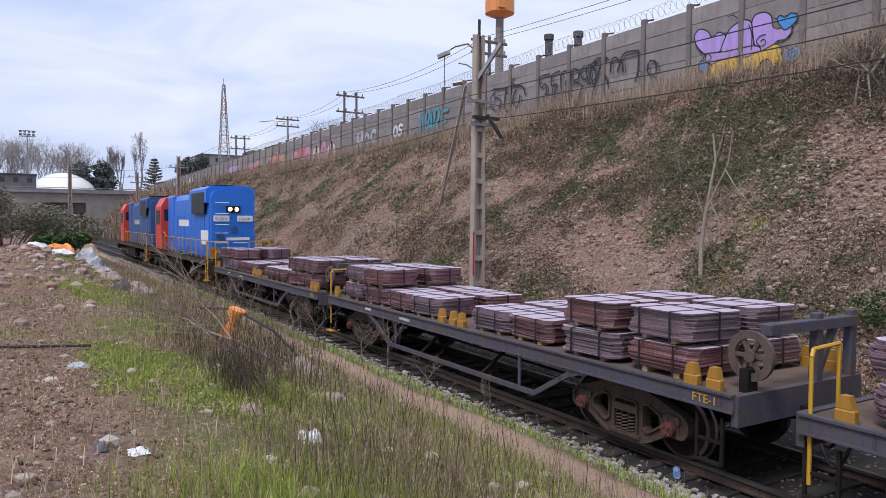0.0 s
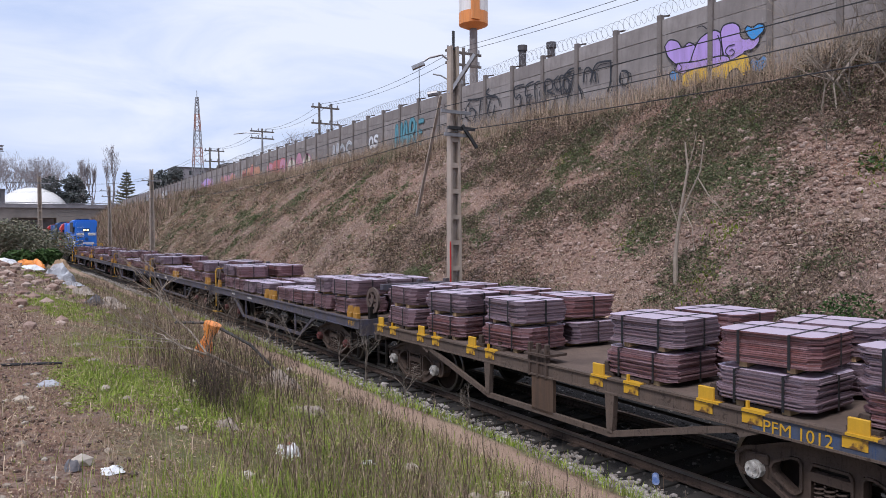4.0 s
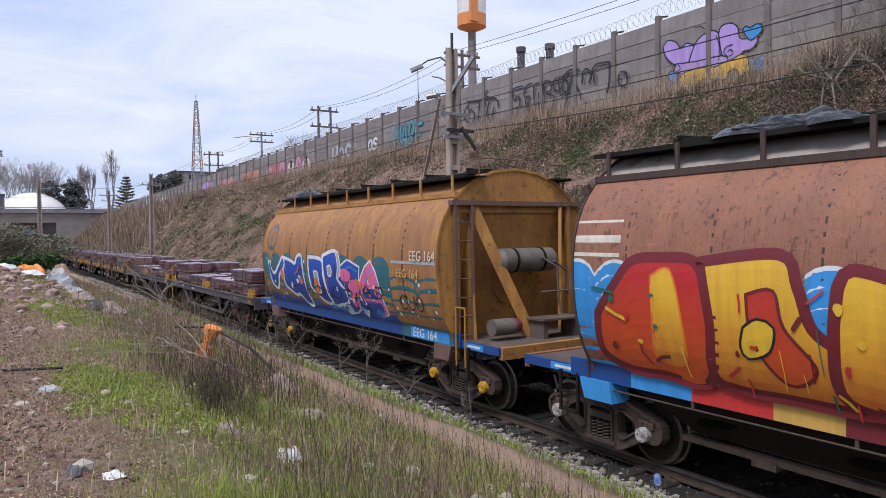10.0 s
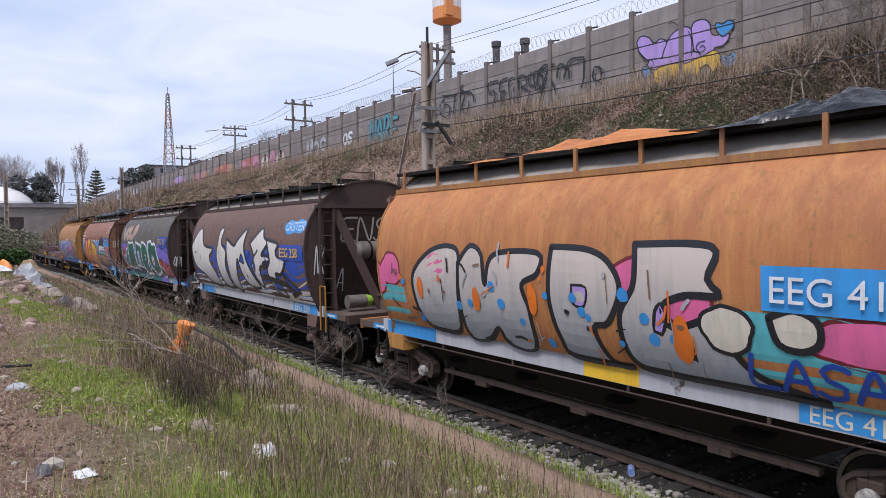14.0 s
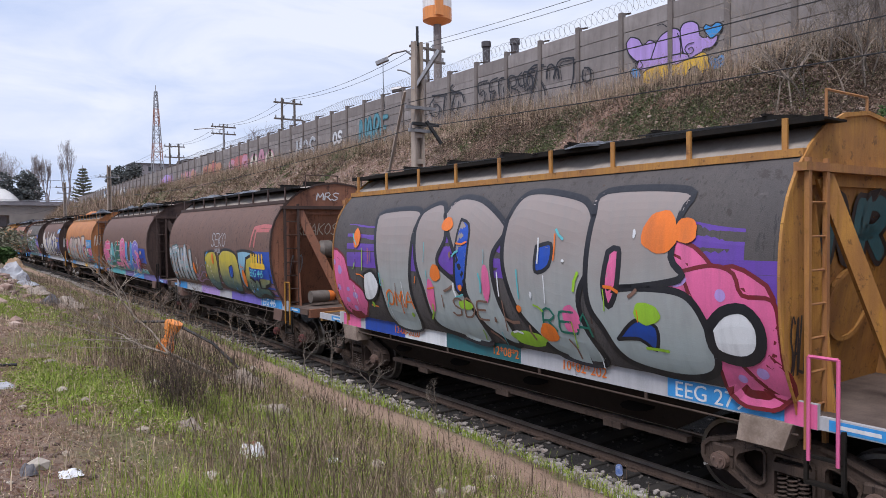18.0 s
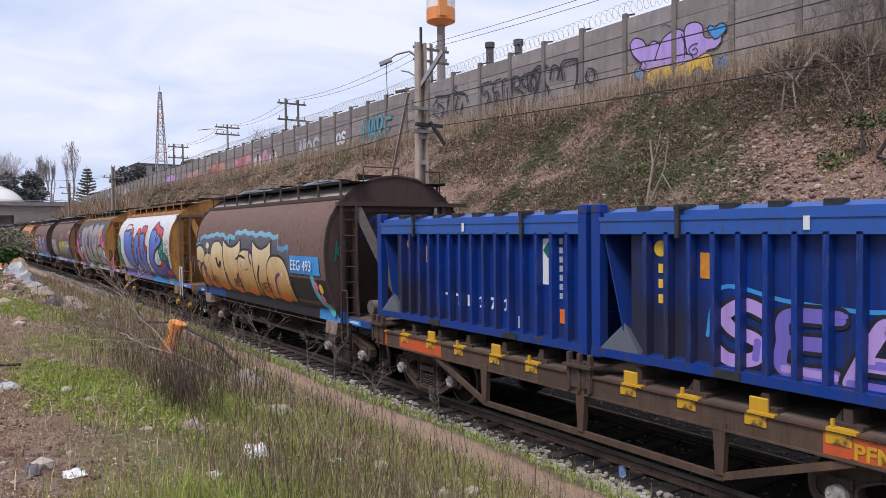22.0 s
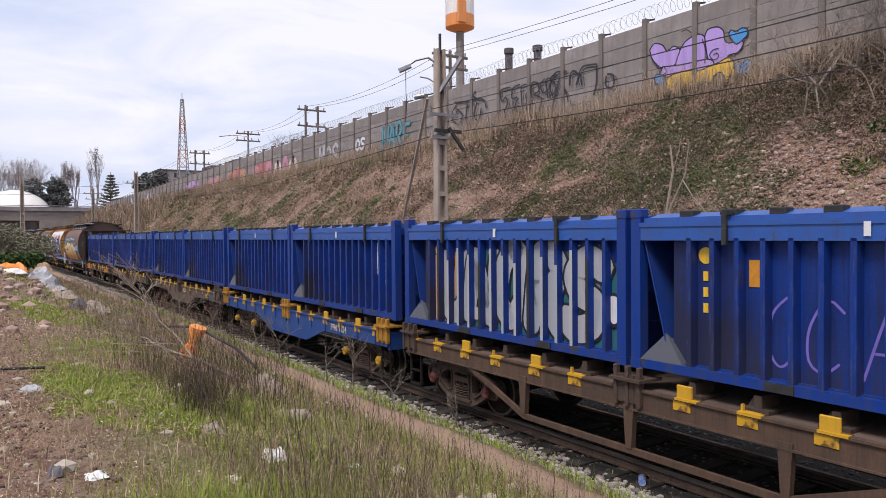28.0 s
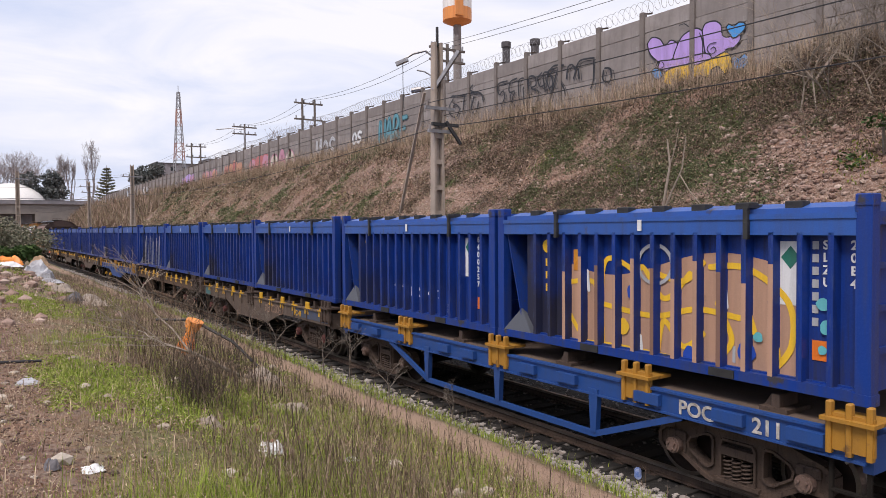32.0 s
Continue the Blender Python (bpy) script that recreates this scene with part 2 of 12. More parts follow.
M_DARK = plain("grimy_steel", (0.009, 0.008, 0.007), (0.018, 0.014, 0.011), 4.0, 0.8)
M_FRAME = rusty("bogie_steel", (0.032, 0.024, 0.021), (0.070, 0.048, 0.037), (0.012, 0.009, 0.008), 0.7, 4.0)
M_TREAD = plain("worn_wheel_steel", (0.20, 0.19, 0.18), (0.12, 0.1, 0.09), 6.0, 0.38, 0.9)
M_WHEEL = plain("wheel_rust", (0.014, 0.009, 0.008), (0.032, 0.020, 0.015), 5.0, 0.75)
M_DECK = plain("dusty_deck", (0.145, 0.105, 0.085), (0.085, 0.063, 0.053), 1.2, 0.9, 0.0, 0.004, 25.0)
M_SILL = rusty("grimy_slate_blue_paint", (0.024, 0.046, 0.125), (0.070, 0.052, 0.042), (0.018, 0.017, 0.020), 0.7, 3.5)
M_IRON = rusty("rusty_cast_iron", (0.055, 0.038, 0.032), (0.085, 0.055, 0.043), (0.03, 0.022, 0.02), 0.8, 5.0)
M_WORNBLUE = rusty("worn_blue_paint", (0.025, 0.055, 0.13), (0.05, 0.048, 0.05), (0.018, 0.07, 0.20), 0.7, 4.0)
M_GREYSILL = rusty("grey_brown_paint", (0.060, 0.049, 0.043), (0.098, 0.070, 0.054), (0.024, 0.019, 0.017), 0.75, 3.0)
M_RUSTSILL = rusty("rusty_sill", (0.090, 0.055, 0.038), (0.050, 0.035, 0.027), (0.16, 0.092, 0.055), 0.75, 4.0)
M_BLUESILL = paint("bright_blue_paint", (0.008, 0.052, 0.21), (0.05, 0.05, 0.07), 0.66)
M_ORANGE = paint("red_orange_paint", (0.50, 0.085, 0.02), (0.12, 0.06, 0.03), 0.6)
M_YELLOW = paint("safety_yellow_paint", (0.52, 0.29, 0.015), (0.12, 0.06, 0.02), 0.57)
M_OCHRE = paint("ochre_paint", (0.34, 0.165, 0.02), (0.12, 0.06, 0.02), 0.6)
M_RED = paint("red_paint", (0.55, 0.035, 0.025), (0.15, 0.03, 0.02), 0.7)
M_WHITE = paint("white_paint", (0.72, 0.72, 0.70), (0.3, 0.26, 0.2), 0.72)
M_CAPRED = plain("dull_red_cap", (0.17, 0.035, 0.032), (0.06, 0.028, 0.025), 9.0)
M_CAPYEL = plain("yellow_cap", (0.62, 0.36, 0.02), (0.4, 0.22, 0.02), 9.0)
M_CAPWHT = plain("chalky_cap", (0.55, 0.53, 0.5), (0.2, 0.18, 0.16), 9.0)
M_CAPRST = plain("rusty_cap", (0.10, 0.07, 0.055), (0.16, 0.1, 0.08), 9.0)
M_BOX = paint("container_blue_paint", (0.004, 0.034, 0.21), (0.045, 0.042, 0.05), 0.58, 0.42, 0.9)
M_BOXTOP = paint("container_light_blue_paint", (0.016, 0.080, 0.32), (0.05, 0.05, 0.07), 0.62, 0.42, 0.6)
M_BOXGREY = paint("scuffed_grey_blue_paint", (0.075, 0.082, 0.10), (0.06, 0.05, 0.05), 0.66)
M_BLACK = plain("black_rubber", (0.012, 0.012, 0.013), (0.03, 0.03, 0.03), 5.0, 0.6)
M_WOOD = plain("pale_skid_wood", (0.45, 0.32, 0.17), (0.3, 0.2, 0.1), 6.0, 0.85)
M_STRAP = plain("black_strap", (0.012, 0.012, 0.014), (0.02, 0.02, 0.022), 20.0, 0.4)


def box_paint():
    """Blue container paint: soot over the hopper end, runs, pale rubbed rib edges."""
    m = Nodes("sooty_blue_container_paint", 0.42)
    s = m.n.new("ShaderNodeSeparateXYZ")
    m.l.new(m.co, s.inputs[0])
    x, y, z = s.outputs
    runs = m.noise(2.0, 6, 0.65, m.mapped((4.0, 7.0, 0.35)))
    cloud, fine, scrape = m.noise(1.6, 6, 0.65), m.noise(50.0, 3), m.noise(3.0, 6, 0.7, m.mapped((2.0, 9.0, 1.2)))
    c = m.mix(m.math("MULTIPLY", m.grey(cloud, 0.35, 0.7), 0.6), (0.003, 0.032, 0.22), (0.005, 0.022, 0.13))
    c = m.mix(m.math("MULTIPLY", m.grey(runs, 0.44, 0.70), 0.75), c, (0.012, 0.016, 0.045))
    c = m.mix(m.math("MULTIPLY", m.grey(fine, 0.45, 0.75), 0.2), c, (0.03, 0.075, 0.26))
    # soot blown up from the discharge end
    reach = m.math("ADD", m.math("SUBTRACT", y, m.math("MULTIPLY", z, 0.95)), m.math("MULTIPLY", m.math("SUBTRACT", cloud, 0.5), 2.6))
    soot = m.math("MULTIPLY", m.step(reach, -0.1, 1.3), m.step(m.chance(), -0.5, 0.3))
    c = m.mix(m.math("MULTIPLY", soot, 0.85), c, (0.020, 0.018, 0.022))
    # rubbed edges of the ribs
    edge = m.math("MULTIPLY", m.step(m.math("ABSOLUTE", x), 1.15, 1.20), m.grey(scrape, 0.54, 0.60))
    c = m.mix(m.math("MULTIPLY", edge, 0.30), c, (0.06, 0.09, 0.20))
    c = m.mix(m.grey(scrape, 0.72, 0.75), c, (0.10, 0.09, 0.09))
    # grime washed down towards the bottom rail
    wash = m.math("MULTIPLY", m.grey(runs, 0.36, 0.62), m.step(z, 0.9, 0.1))
    c = m.mix(m.math("MULTIPLY", wash, 0.5), c, (0.045, 0.042, 0.048))
    return m.done(c, m.math("ADD", m.math("MULTIPLY", fine, 0.3), cloud), 0.003)

for _m in (M_DARK, M_FRAME, M_WHEEL, M_GREYSILL, M_RUSTSILL, M_DECK):
    _m.node_tree.nodes["Principled BSDF"].inputs["Specular IOR Level"].default_value = 0.2


def copper(face=False):
    """Rough nodular plate edges, or smoother lilac-grey top faces with skylight in the colour."""
    m = Nodes("skylit_copper_face" if face else "tarnished_copper", 0.42 if face else 0.5, 0.35)
    by = m.chance()
    lines = m.noise(1.0, 3, 0.5, m.mapped((1.2, 1.2, 95.0)))
    broad, fine, isl = m.noise(2.3, 5), m.noise(60.0, 3), m.island()
    c = m.mix(m.grey(isl, 0.15, 0.85), (0.42, 0.20, 0.19), (0.74, 0.55, 0.58))
    c = m.mix(m.math("MULTIPLY", m.grey(lines, 0.46, 0.58), 0.72), c, (0.07, 0.042, 0.045))
    c = m.mix(m.math("MULTIPLY", m.grey(broad, 0.42, 0.7), 0.55), c, (0.56, 0.47, 0.56))
    c = m.mix(m.step(by, 0.55, 0.75), m.mix(m.math("MULTIPLY", by, 0.55), c, (0.56, 0.24, 0.21)), m.mix(0.55, c, (0.46, 0.42, 0.50)))
    c = m.mix(m.math("MULTIPLY", m.grey(fine, 0.5, 0.7), 0.25), c, (0.1, 0.06, 0.06))
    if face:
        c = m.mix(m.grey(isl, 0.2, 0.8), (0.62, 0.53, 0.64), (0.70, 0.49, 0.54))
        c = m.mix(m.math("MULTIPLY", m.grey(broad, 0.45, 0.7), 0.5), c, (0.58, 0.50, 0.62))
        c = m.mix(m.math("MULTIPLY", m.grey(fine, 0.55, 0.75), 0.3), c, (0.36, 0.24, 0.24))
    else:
        # side colour pulled down so the tops look lit from the sky
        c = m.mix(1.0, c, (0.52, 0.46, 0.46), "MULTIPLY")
    return m.done(c, m.math("ADD", lines, fine), 0.004)


M_COPPER, M_COPPERFACE = copper(), copper(True)
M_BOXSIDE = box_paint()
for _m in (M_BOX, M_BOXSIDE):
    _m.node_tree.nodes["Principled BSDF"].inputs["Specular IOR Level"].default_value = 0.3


# ---- pieces shared by all wagons ----
def lathe(shape, profile, n=28, mat=0, mats=None):
    """A ring turned round the x axis; profile is a list of (x, radius)."""
    o, k = len(shape.v), len(profile)
    for i in range(n):
        c, s = math.cos(6.28319 * i / n), math.sin(6.28319 * i / n)
        shape.v += [(x, r * c, r * s) for x, r in profile]
    for i in range(n):
        j = (i + 1) % n
        for q in range(k - 1):
            shape.f.append((o + i * k + q, o + i * k + q + 1, o + j * k + q + 1, o + j * k + q))
            shape.m.append(mats[q] if mats else mat)
    return shape


def wheelset_mesh():
    s = Shape()
    for e in (-1, 1):
        pr = [(0.80 * e, 0.05), (0.80 * e, 0.10), (0.765 * e, 0.11), (0.775 * e, 0.36), (0.76 * e, 0.40), (0.76 * e, 0.485), (0.785 * e, 0.487),
              (0.80 * e, 0.46), (0.905 * e, 0.452), (0.91 * e, 0.40), (0.885 * e, 0.385), (0.865 * e, 0.15), (0.92 * e, 0.12), (0.93 * e, 0.03)]
        lathe(s, pr, 32, 0, [0, 0, 0, 0, 1, 1, 1, 1, 1, 0, 0, 0, 0])
    s.rod((-1.1, 0, 0), (1.1, 0, 0), 0.075, 10)
    s.box(-0.93, -0.9, -0.015, 0.015, 0.39, 0.45, 2)
    return s.mesh("wheelset", [M_WHEEL, M_TREAD, M_CAPWHT])


WHEELSET = wheelset_mesh()


def plate(shape, outline, holes, x0, x1, mat=0):
    """A sheet with holes through it, standing in the plane of y and z."""
    loops = [outline, *holes]
    flat = [Vector((p[0], p[1], 0)) for lp in loops for p in lp]
    tris = geometry.tessellate_polygon([[Vector((p[0], p[1], 0)) for p in lp] for lp in loops])
    n = len(flat)
    v = [(x0, p.x, p.y) for p in flat] + [(x1, p.x, p.y) for p in flat]
    f = [tuple(t) for t in tris] + [tuple(n + i for i in reversed(t)) for t in tris]
    o = 0
    for lp in loops:
        m = len(lp)
        f += [(o + i, o + (i + 1) % m, n + o + (i + 1) % m, n + o + i) for i in range(m)]
        o += m
    return shape.add(v, f, mat)


def side_frame(x):
    """Cast frame with two rounded windows and a spring nest."""
    half = [(0.0, 0.13), (0.34, 0.13), (0.46, 0.17), (0.74, 0.33), (0.80, 0.36), (1.06, 0.36), (1.13, 0.44), (1.13, 0.58), (1.04, 0.66), (0.86, 0.71), (0.55, 0.82), (0.30, 0.88), (0.0, 0.88)]
    outline = half + [(-p[0], p[1]) for p in reversed(half[1:-1])]
    win = [(0.33, 0.34), (0.40, 0.29), (0.47, 0.30), (0.68, 0.44), (0.70, 0.52), (0.66, 0.59), (0.45, 0.69), (0.36, 0.69), (0.33, 0.64)]
    nest = [(-0.23, 0.21), (0.23, 0.21), (0.23, 0.62), (0.2, 0.68), (-0.2, 0.68), (-0.23, 0.62)]
    s = Shape()
    a, b = x - 0.05, x + 0.05
    plate(s, outline, [win, [(-p[0], p[1]) for p in reversed(win)], nest], a, b)
    # thick rims round the frame and its windows
    for lp, w in ((outline, 0.05), (win, 0.03), ([(-p[0], p[1]) for p in win], 0.03), (nest, 0.03)):
        for p, q in zip(lp, lp[1:] + lp[:1]):
            s.beam((x, p[0], p[1]), (x, q[0], q[1]), w, 0.17, 0, (1, 0, 0))
    s.box(a - 0.06, b + 0.06, -0.3, 0.3, 0.15, 0.2).box(a - 0.04, b + 0.04, -0.24, 0.24, 0.50, 0.60)
    for e in (-1, 1):
        s.box(a - 0.05, b + 0.05, e * 0.8636 - 0.14, e * 0.8636 + 0.14, 0.53, 0.64, 0, 0.02)
        s.box(a - 0.03, b + 0.03, e * 0.8636 - 0.13, e * 0.8636 + 0.13, 0.37, 0.53, 0, 0.02)
    return s.mesh("side_frame", M_FRAME)


SIDE_FRAMES = side_frame(-1.06), side_frame(1.06)
BOLSTER = Shape().box(-1.05, 1.05, -0.17, 0.17, 0.48, 0.72).rod((0, 0, 0.72), (0, 0, 0.86), 0.2, 12).box(-0.98, 0.98, -0.95, -0.87, 0.42, 0.48).box(-0.98, 0.98, 0.87, 0.95, 0.42, 0.48).mesh("bolster", M_DARK)


def tube(path, r, n=5):
    """One unbroken round cable through the points."""
    s = Shape()
    path = [Vector(p) for p in path]
    for i, p in enumerate(path):
        d = (path[min(i + 1, len(path) - 1)] - path[max(i - 1, 0)]).normalized()
        e = d.cross(Vector((0, 0, 1)))
        e = e.normalized() if e.length > 1e-3 else Vector((1, 0, 0))
        u = e.cross(d)
        s.v += [tuple(p + r * (math.cos(6.28319 * k / n) * e + math.sin(6.28319 * k / n) * u)) for k in range(n)]
    for i in range(len(path) - 1):
        s.f += [(i * n + k, i * n + (k + 1) % n, (i + 1) * n + (k + 1) % n, (i + 1) * n + k) for k in range(n)]
    s.f += [tuple(range(n - 1, -1, -1)), tuple(range((len(path) - 1) * n, len(path) * n))]
    s.m = [0] * len(s.f)
    return s


def spring_mesh():
    s = Shape()
    pts = [(0.055 * math.cos(i * 0.7), 0.055 * math.sin(i * 0.7), 0.26 * i / 48) for i in range(49)]
    return tube(pts, 0.014, 4).mesh("coil_spring", M_FRAME)


SPRING = spring_mesh()


def cap_mesh(mat):
    s = Shape().rod((-1.13, 0, 0), (-1.235, 0, 0), 0.105, 14).rod((-1.235, 0, 0), (-1.25, 0, 0), 0.085, 14)
    for i in range(3):
        q = 2.094 * i + 0.5
        s.rod((-1.23, 0.055 * math.cos(q), 0.055 * math.sin(q)), (-1.275, 0.055 * math.cos(q), 0.055 * math.sin(q)), 0.017, 6)
    return s.mesh("axle_cap", mat)


CAPS = {"red": cap_mesh(M_CAPRED), "yellow": cap_mesh(M_CAPYEL), "white": cap_mesh(M_CAPWHT), "rust": cap_mesh(M_CAPRST)}
WHEELS = {}


def bogie(parent, y, cap="red"):
    b = part("bogie", BOLSTER, None, parent, "rust-brown cast steel bogie", pose(0, y, 0))
    for m in SIDE_FRAMES:
        part("side_frame", m, None, b)
    for e in (-0.8636, 0.8636):
        w = part("wheelset", WHEELSET, None, b, "", pose(0, e, 0.457))
        WHEELS.setdefault(e, []).append(w)
        part("axle_cap", CAPS[cap], None, b, cap + " axle box cap", pose(0, e, 0.457))
        part("axle_cap", CAPS[cap], None, b, "", pose(0, e, 0.457, 0, 0, 180))
    for x in (-1.1, 1.1):
        for e in (-0.11, 0.02, 0.13):
            part("coil_spring", SPRING, None, b, "", pose(x, e, 0.21))
    return b


COUPLER = Shape().box(-0.09, 0.09, -0.75, 0.22, 0.72, 0.92).box(-0.16, 0.16, 0.12, 0.36, 0.70, 0.95, 0, 0.03).mesh("coupler", M_DARK)


def hose():
    pts = [(-0.35, -0.1 + 0.045 * i, 0.75 - 0.42 * math.sin(math.pi * i / 10)) for i in range(11)]
    return Shape().line(pts, 0.022, 6).mesh("brake_hose", M_BLACK)


HOSE = hose()
STEP = Shape().box(-0.02, 0.02, -0.02, 0.02, 0, 0.62).box(-0.02, 0.02, 0.36, 0.4, 0, 0.62).box(-0.05, 0.05, 0, 0.38, 0.0, 0.03).box(-0.03, 0.03, 0, 0.38, 0.28, 0.31).mesh("step_ladder", M_DARK)


WORDS = {}


def letters(name, text, size, mat, parent, y, z, x, gap=1.0, label="", weight=0.0):
    """Painted letters on a near side, from y towards the rear."""
    key = (text, size, gap, mat.name, weight)
    if key not in WORDS:
        c = bpy.data.curves.new(name, "FONT")
        c.body, c.size, c.space_character, c.extrude, c.resolution_u, c.offset = text, size, gap, 0.002, 4, weight
        tmp = new("lettering", c)
        me = bpy.data.meshes.new_from_object(tmp)
        bpy.data.objects.remove(tmp)
        me.materials.clear()
        me.materials.append(mat)
        WORDS[key] = me
    me = WORDS[key]
    ob = part(name, me, None, parent, label)
    ob.matrix_basis = Matrix(((0, 0, -1, x), (-1, 0, 0, y), (0, 1, 0, z), (0, 0, 0, 1)))
    return ob


def wagon_base(name, label, L, sill, reach, caps, style, deck=True, group="wagons of the train", truss=None):
    """Underframe of a flat wagon; reach is from the coupling to the bogie's centre."""
    root = tagged(new(name), label, "railway wagon", group)
    h = L / 2 - 0.42
    part("deck", Shape().box(-1.33, 1.33, -h + 0.06, h - 0.06, 1.10, 1.17), M_DECK, root, "dusty brown steel deck")
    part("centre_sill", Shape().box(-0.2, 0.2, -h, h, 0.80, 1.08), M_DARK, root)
    for e in (-1, 1):
        x = 1.36 * e
        s = Shape()
        if style == "belly":
            q = h - 3.3
            s.prism([(-h, 0.86), (-q, 0.86), (-q + 1.1, 0.52), (q - 1.1, 0.52), (q, 0.86), (h, 0.86), (h, 1.19), (-h, 1.19)], "x", x - 0.02, x + 0.02)
            s.box(x - 0.055, x + 0.055, -h, h, 1.165, 1.195).box(x - 0.055, x + 0.055, -q + 1.1, q - 1.1, 0.50, 0.525)
            y = -h + 0.5
            while y < h - 0.3:
                s.box(x - 0.05, x + 0.05, y, y + 0.03, 0.88, 1.165)
                y += 0.9
        else:
            low = 0.975 if truss else 0.90
            s.box(x - 0.02, x + 0.02, -h, h, low, 1.19).box(x - 0.05, x + 0.05, -h, h, 1.165, 1.195).box(x - 0.05, x + 0.05, -h, h, low - 0.01, low + 0.015)
        part("side_sill", s, sill, root)
        part("end_sill", Shape().box(-1.34, 1.34, e * h - 0.05, e * h + 0.05, 0.80, 1.185), sill, root)
        part("coupler", COUPLER, None, root, "", pose(0, e * (h + 0.12), 0, 0, 0, 0 if e > 0 else 180))
        part("brake_hose", HOSE, None, root, "", pose(0.0, e * (h + 0.05), 0, 0, 0, 0 if e > 0 else 180))
        for k in (-1, 1):
            part("step_ladder", STEP, None, root, "", pose(k * 1.3, e * h - (0.42 if e > 0 else (-0.2 if truss else 0.0)), 0.24))
        bogie(root, e * (L / 2 - reach), caps if isinstance(caps, str) else caps[0 if e > 0 else 1])
        if style == "truss":
            t, d, stand = truss or (L / 2 - reach - 0.6, 1.5, (L / 2 - reach - 2.1, -L / 2 + reach + 2.1, 0.0))
            t2, top, low = t - d, (0.985 if truss else 0.9), (0.39 if truss else 0.33)
            part("truss_rod", Shape().beam((x, t, top), (x, t2, low), 0.06, 0.085).beam((x, t2, low), (x, -t2, low), 0.06, 0.085)
                 .beam((x, -t2, low), (x, -t, top), 0.06, 0.085), sill, root)
            for y in (t, -t) if truss else ():
                part("truss_gusset", Shape().prism([(y - 0.22, top), (y + 0.22, top), (y + 0.12 * (1 if y < 0 else -1), top - 0.14)], "x", x - 0.03, x + 0.012), sill, root)
            for yy in stand:
                if truss and d < 1.5:
                    part("truss_post", Shape().rod((x, yy, low + 0.02), (x, yy, 0.98), 0.032, 10), sill, root)
                else:
                    part("truss_post", Shape().prism([(yy - 0.09, 0.98), (yy + 0.09, 0.98), (yy + 0.05, low + 0.03), (yy - 0.05, low + 0.03)], "x", x - 0.045, x + 0.045), sill, root)
            if truss and d < 1.5:
                for yy, lean in ((1.3, -0.35), (-1.1, -0.35)):
                    part("inner_strut", Shape().rod((x * 0.97, yy, low), (x * 0.62, yy + lean, 1.0), 0.035, 8), M_DARK, root)
            elif truss:
                part("middle_plate", Shape().box(x - 0.03, x + 0.03, -0.26, 0.26, low, 0.98), M_RUSTSILL, root, "rusty brown middle plate")
    for yy in np.arange(-h + 3.2, h - 3.0, 1.25):
        part("cross_member", Shape().box(-1.33, 1.33, yy - 0.05, yy + 0.05, 0.93, 1.09), M_DARK, root)
    part("brake_cylinder", Shape().rod((0.45, -1.0, 0.68), (0.45, -0.2, 0.68), 0.17, 14).rod((0.45, -0.2, 0.68), (0.45, 0.25, 0.68), 0.05, 8), M_DARK, root)
    part("brake_rod", Shape().rod((-0.5, -3.0, 0.6), (-0.5, 3.0, 0.66), 0.025, 6), M_DARK, root)
    return root, h


# ---- flat wagons with copper ----
MOVERS = []


def bundle_mesh(seed):
    r = random.Random(seed)
    s = Shape()
    n, z = 17, 0.07
    for i in range(n):
        t = 0.0222
        dx, dy = r.uniform(-0.02, 0.02) + 0.03 * math.sin(i * 0.35 + seed), r.uniform(-0.02, 0.02)
        a, b, c = 0.52 + r.uniform(-0.012, 0.012), 0.605 + r.uniform(-0.015, 0.015), 0.11 + r.uniform(-0.02, 0.02)
        ring = [(-a + c, -b), (a - c, -b), (a, -b + c), (a, b - c), (a - c, b), (-a + c, b), (-a, b - c), (-a, -b + c)]
        v = [(x + dx, y + dy, z + 0.003) for x, y in ring] + [(x + dx, y + dy, z + t - 0.001) for x, y in ring]
        s.add(v, [tuple(range(7, -1, -1)), tuple(range(8, 16))] + [(k, (k + 1) % 8, 8 + (k + 1) % 8, 8 + k) for k in range(8)])
        # only the uppermost face takes the paler skylit colour
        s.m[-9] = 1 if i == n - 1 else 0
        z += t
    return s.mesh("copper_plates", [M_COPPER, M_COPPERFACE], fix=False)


BUNDLES = [bundle_mesh(i) for i in range(6)]
B_TOP = 0.07 + 17 * 0.0222
def strap_x(y):
    return Shape().box(-0.575, 0.575, y - 0.016, y + 0.016, B_TOP, B_TOP + 0.006).box(-0.575, -0.568, y - 0.016, y + 0.016, 0.05, B_TOP + 0.006).box(0.568, 0.575, y - 0.016, y + 0.016, 0.05, B_TOP + 0.006)


STRAP_X = strap_x(0.0).mesh("strap", M_STRAP)
STRAP_Y = Shape().box(-0.016, 0.016, -0.645, 0.645, B_TOP + 0.007, B_TOP + 0.012).box(-0.016, 0.016, -0.645, -0.638, 0.05, B_TOP + 0.012).box(-0.016, 0.016, 0.638, 0.645, 0.05, B_TOP + 0.012).mesh("strap", M_STRAP)
SKID = Shape().box(-0.48, 0.48, -0.05, 0.05, 0.0, 0.068, 0, 0.008).mesh("wooden_skid", M_WOOD)
B_LABEL = "strapped stack of tarnished copper cathode plates on a wagon deck"
RB = random.Random(5)


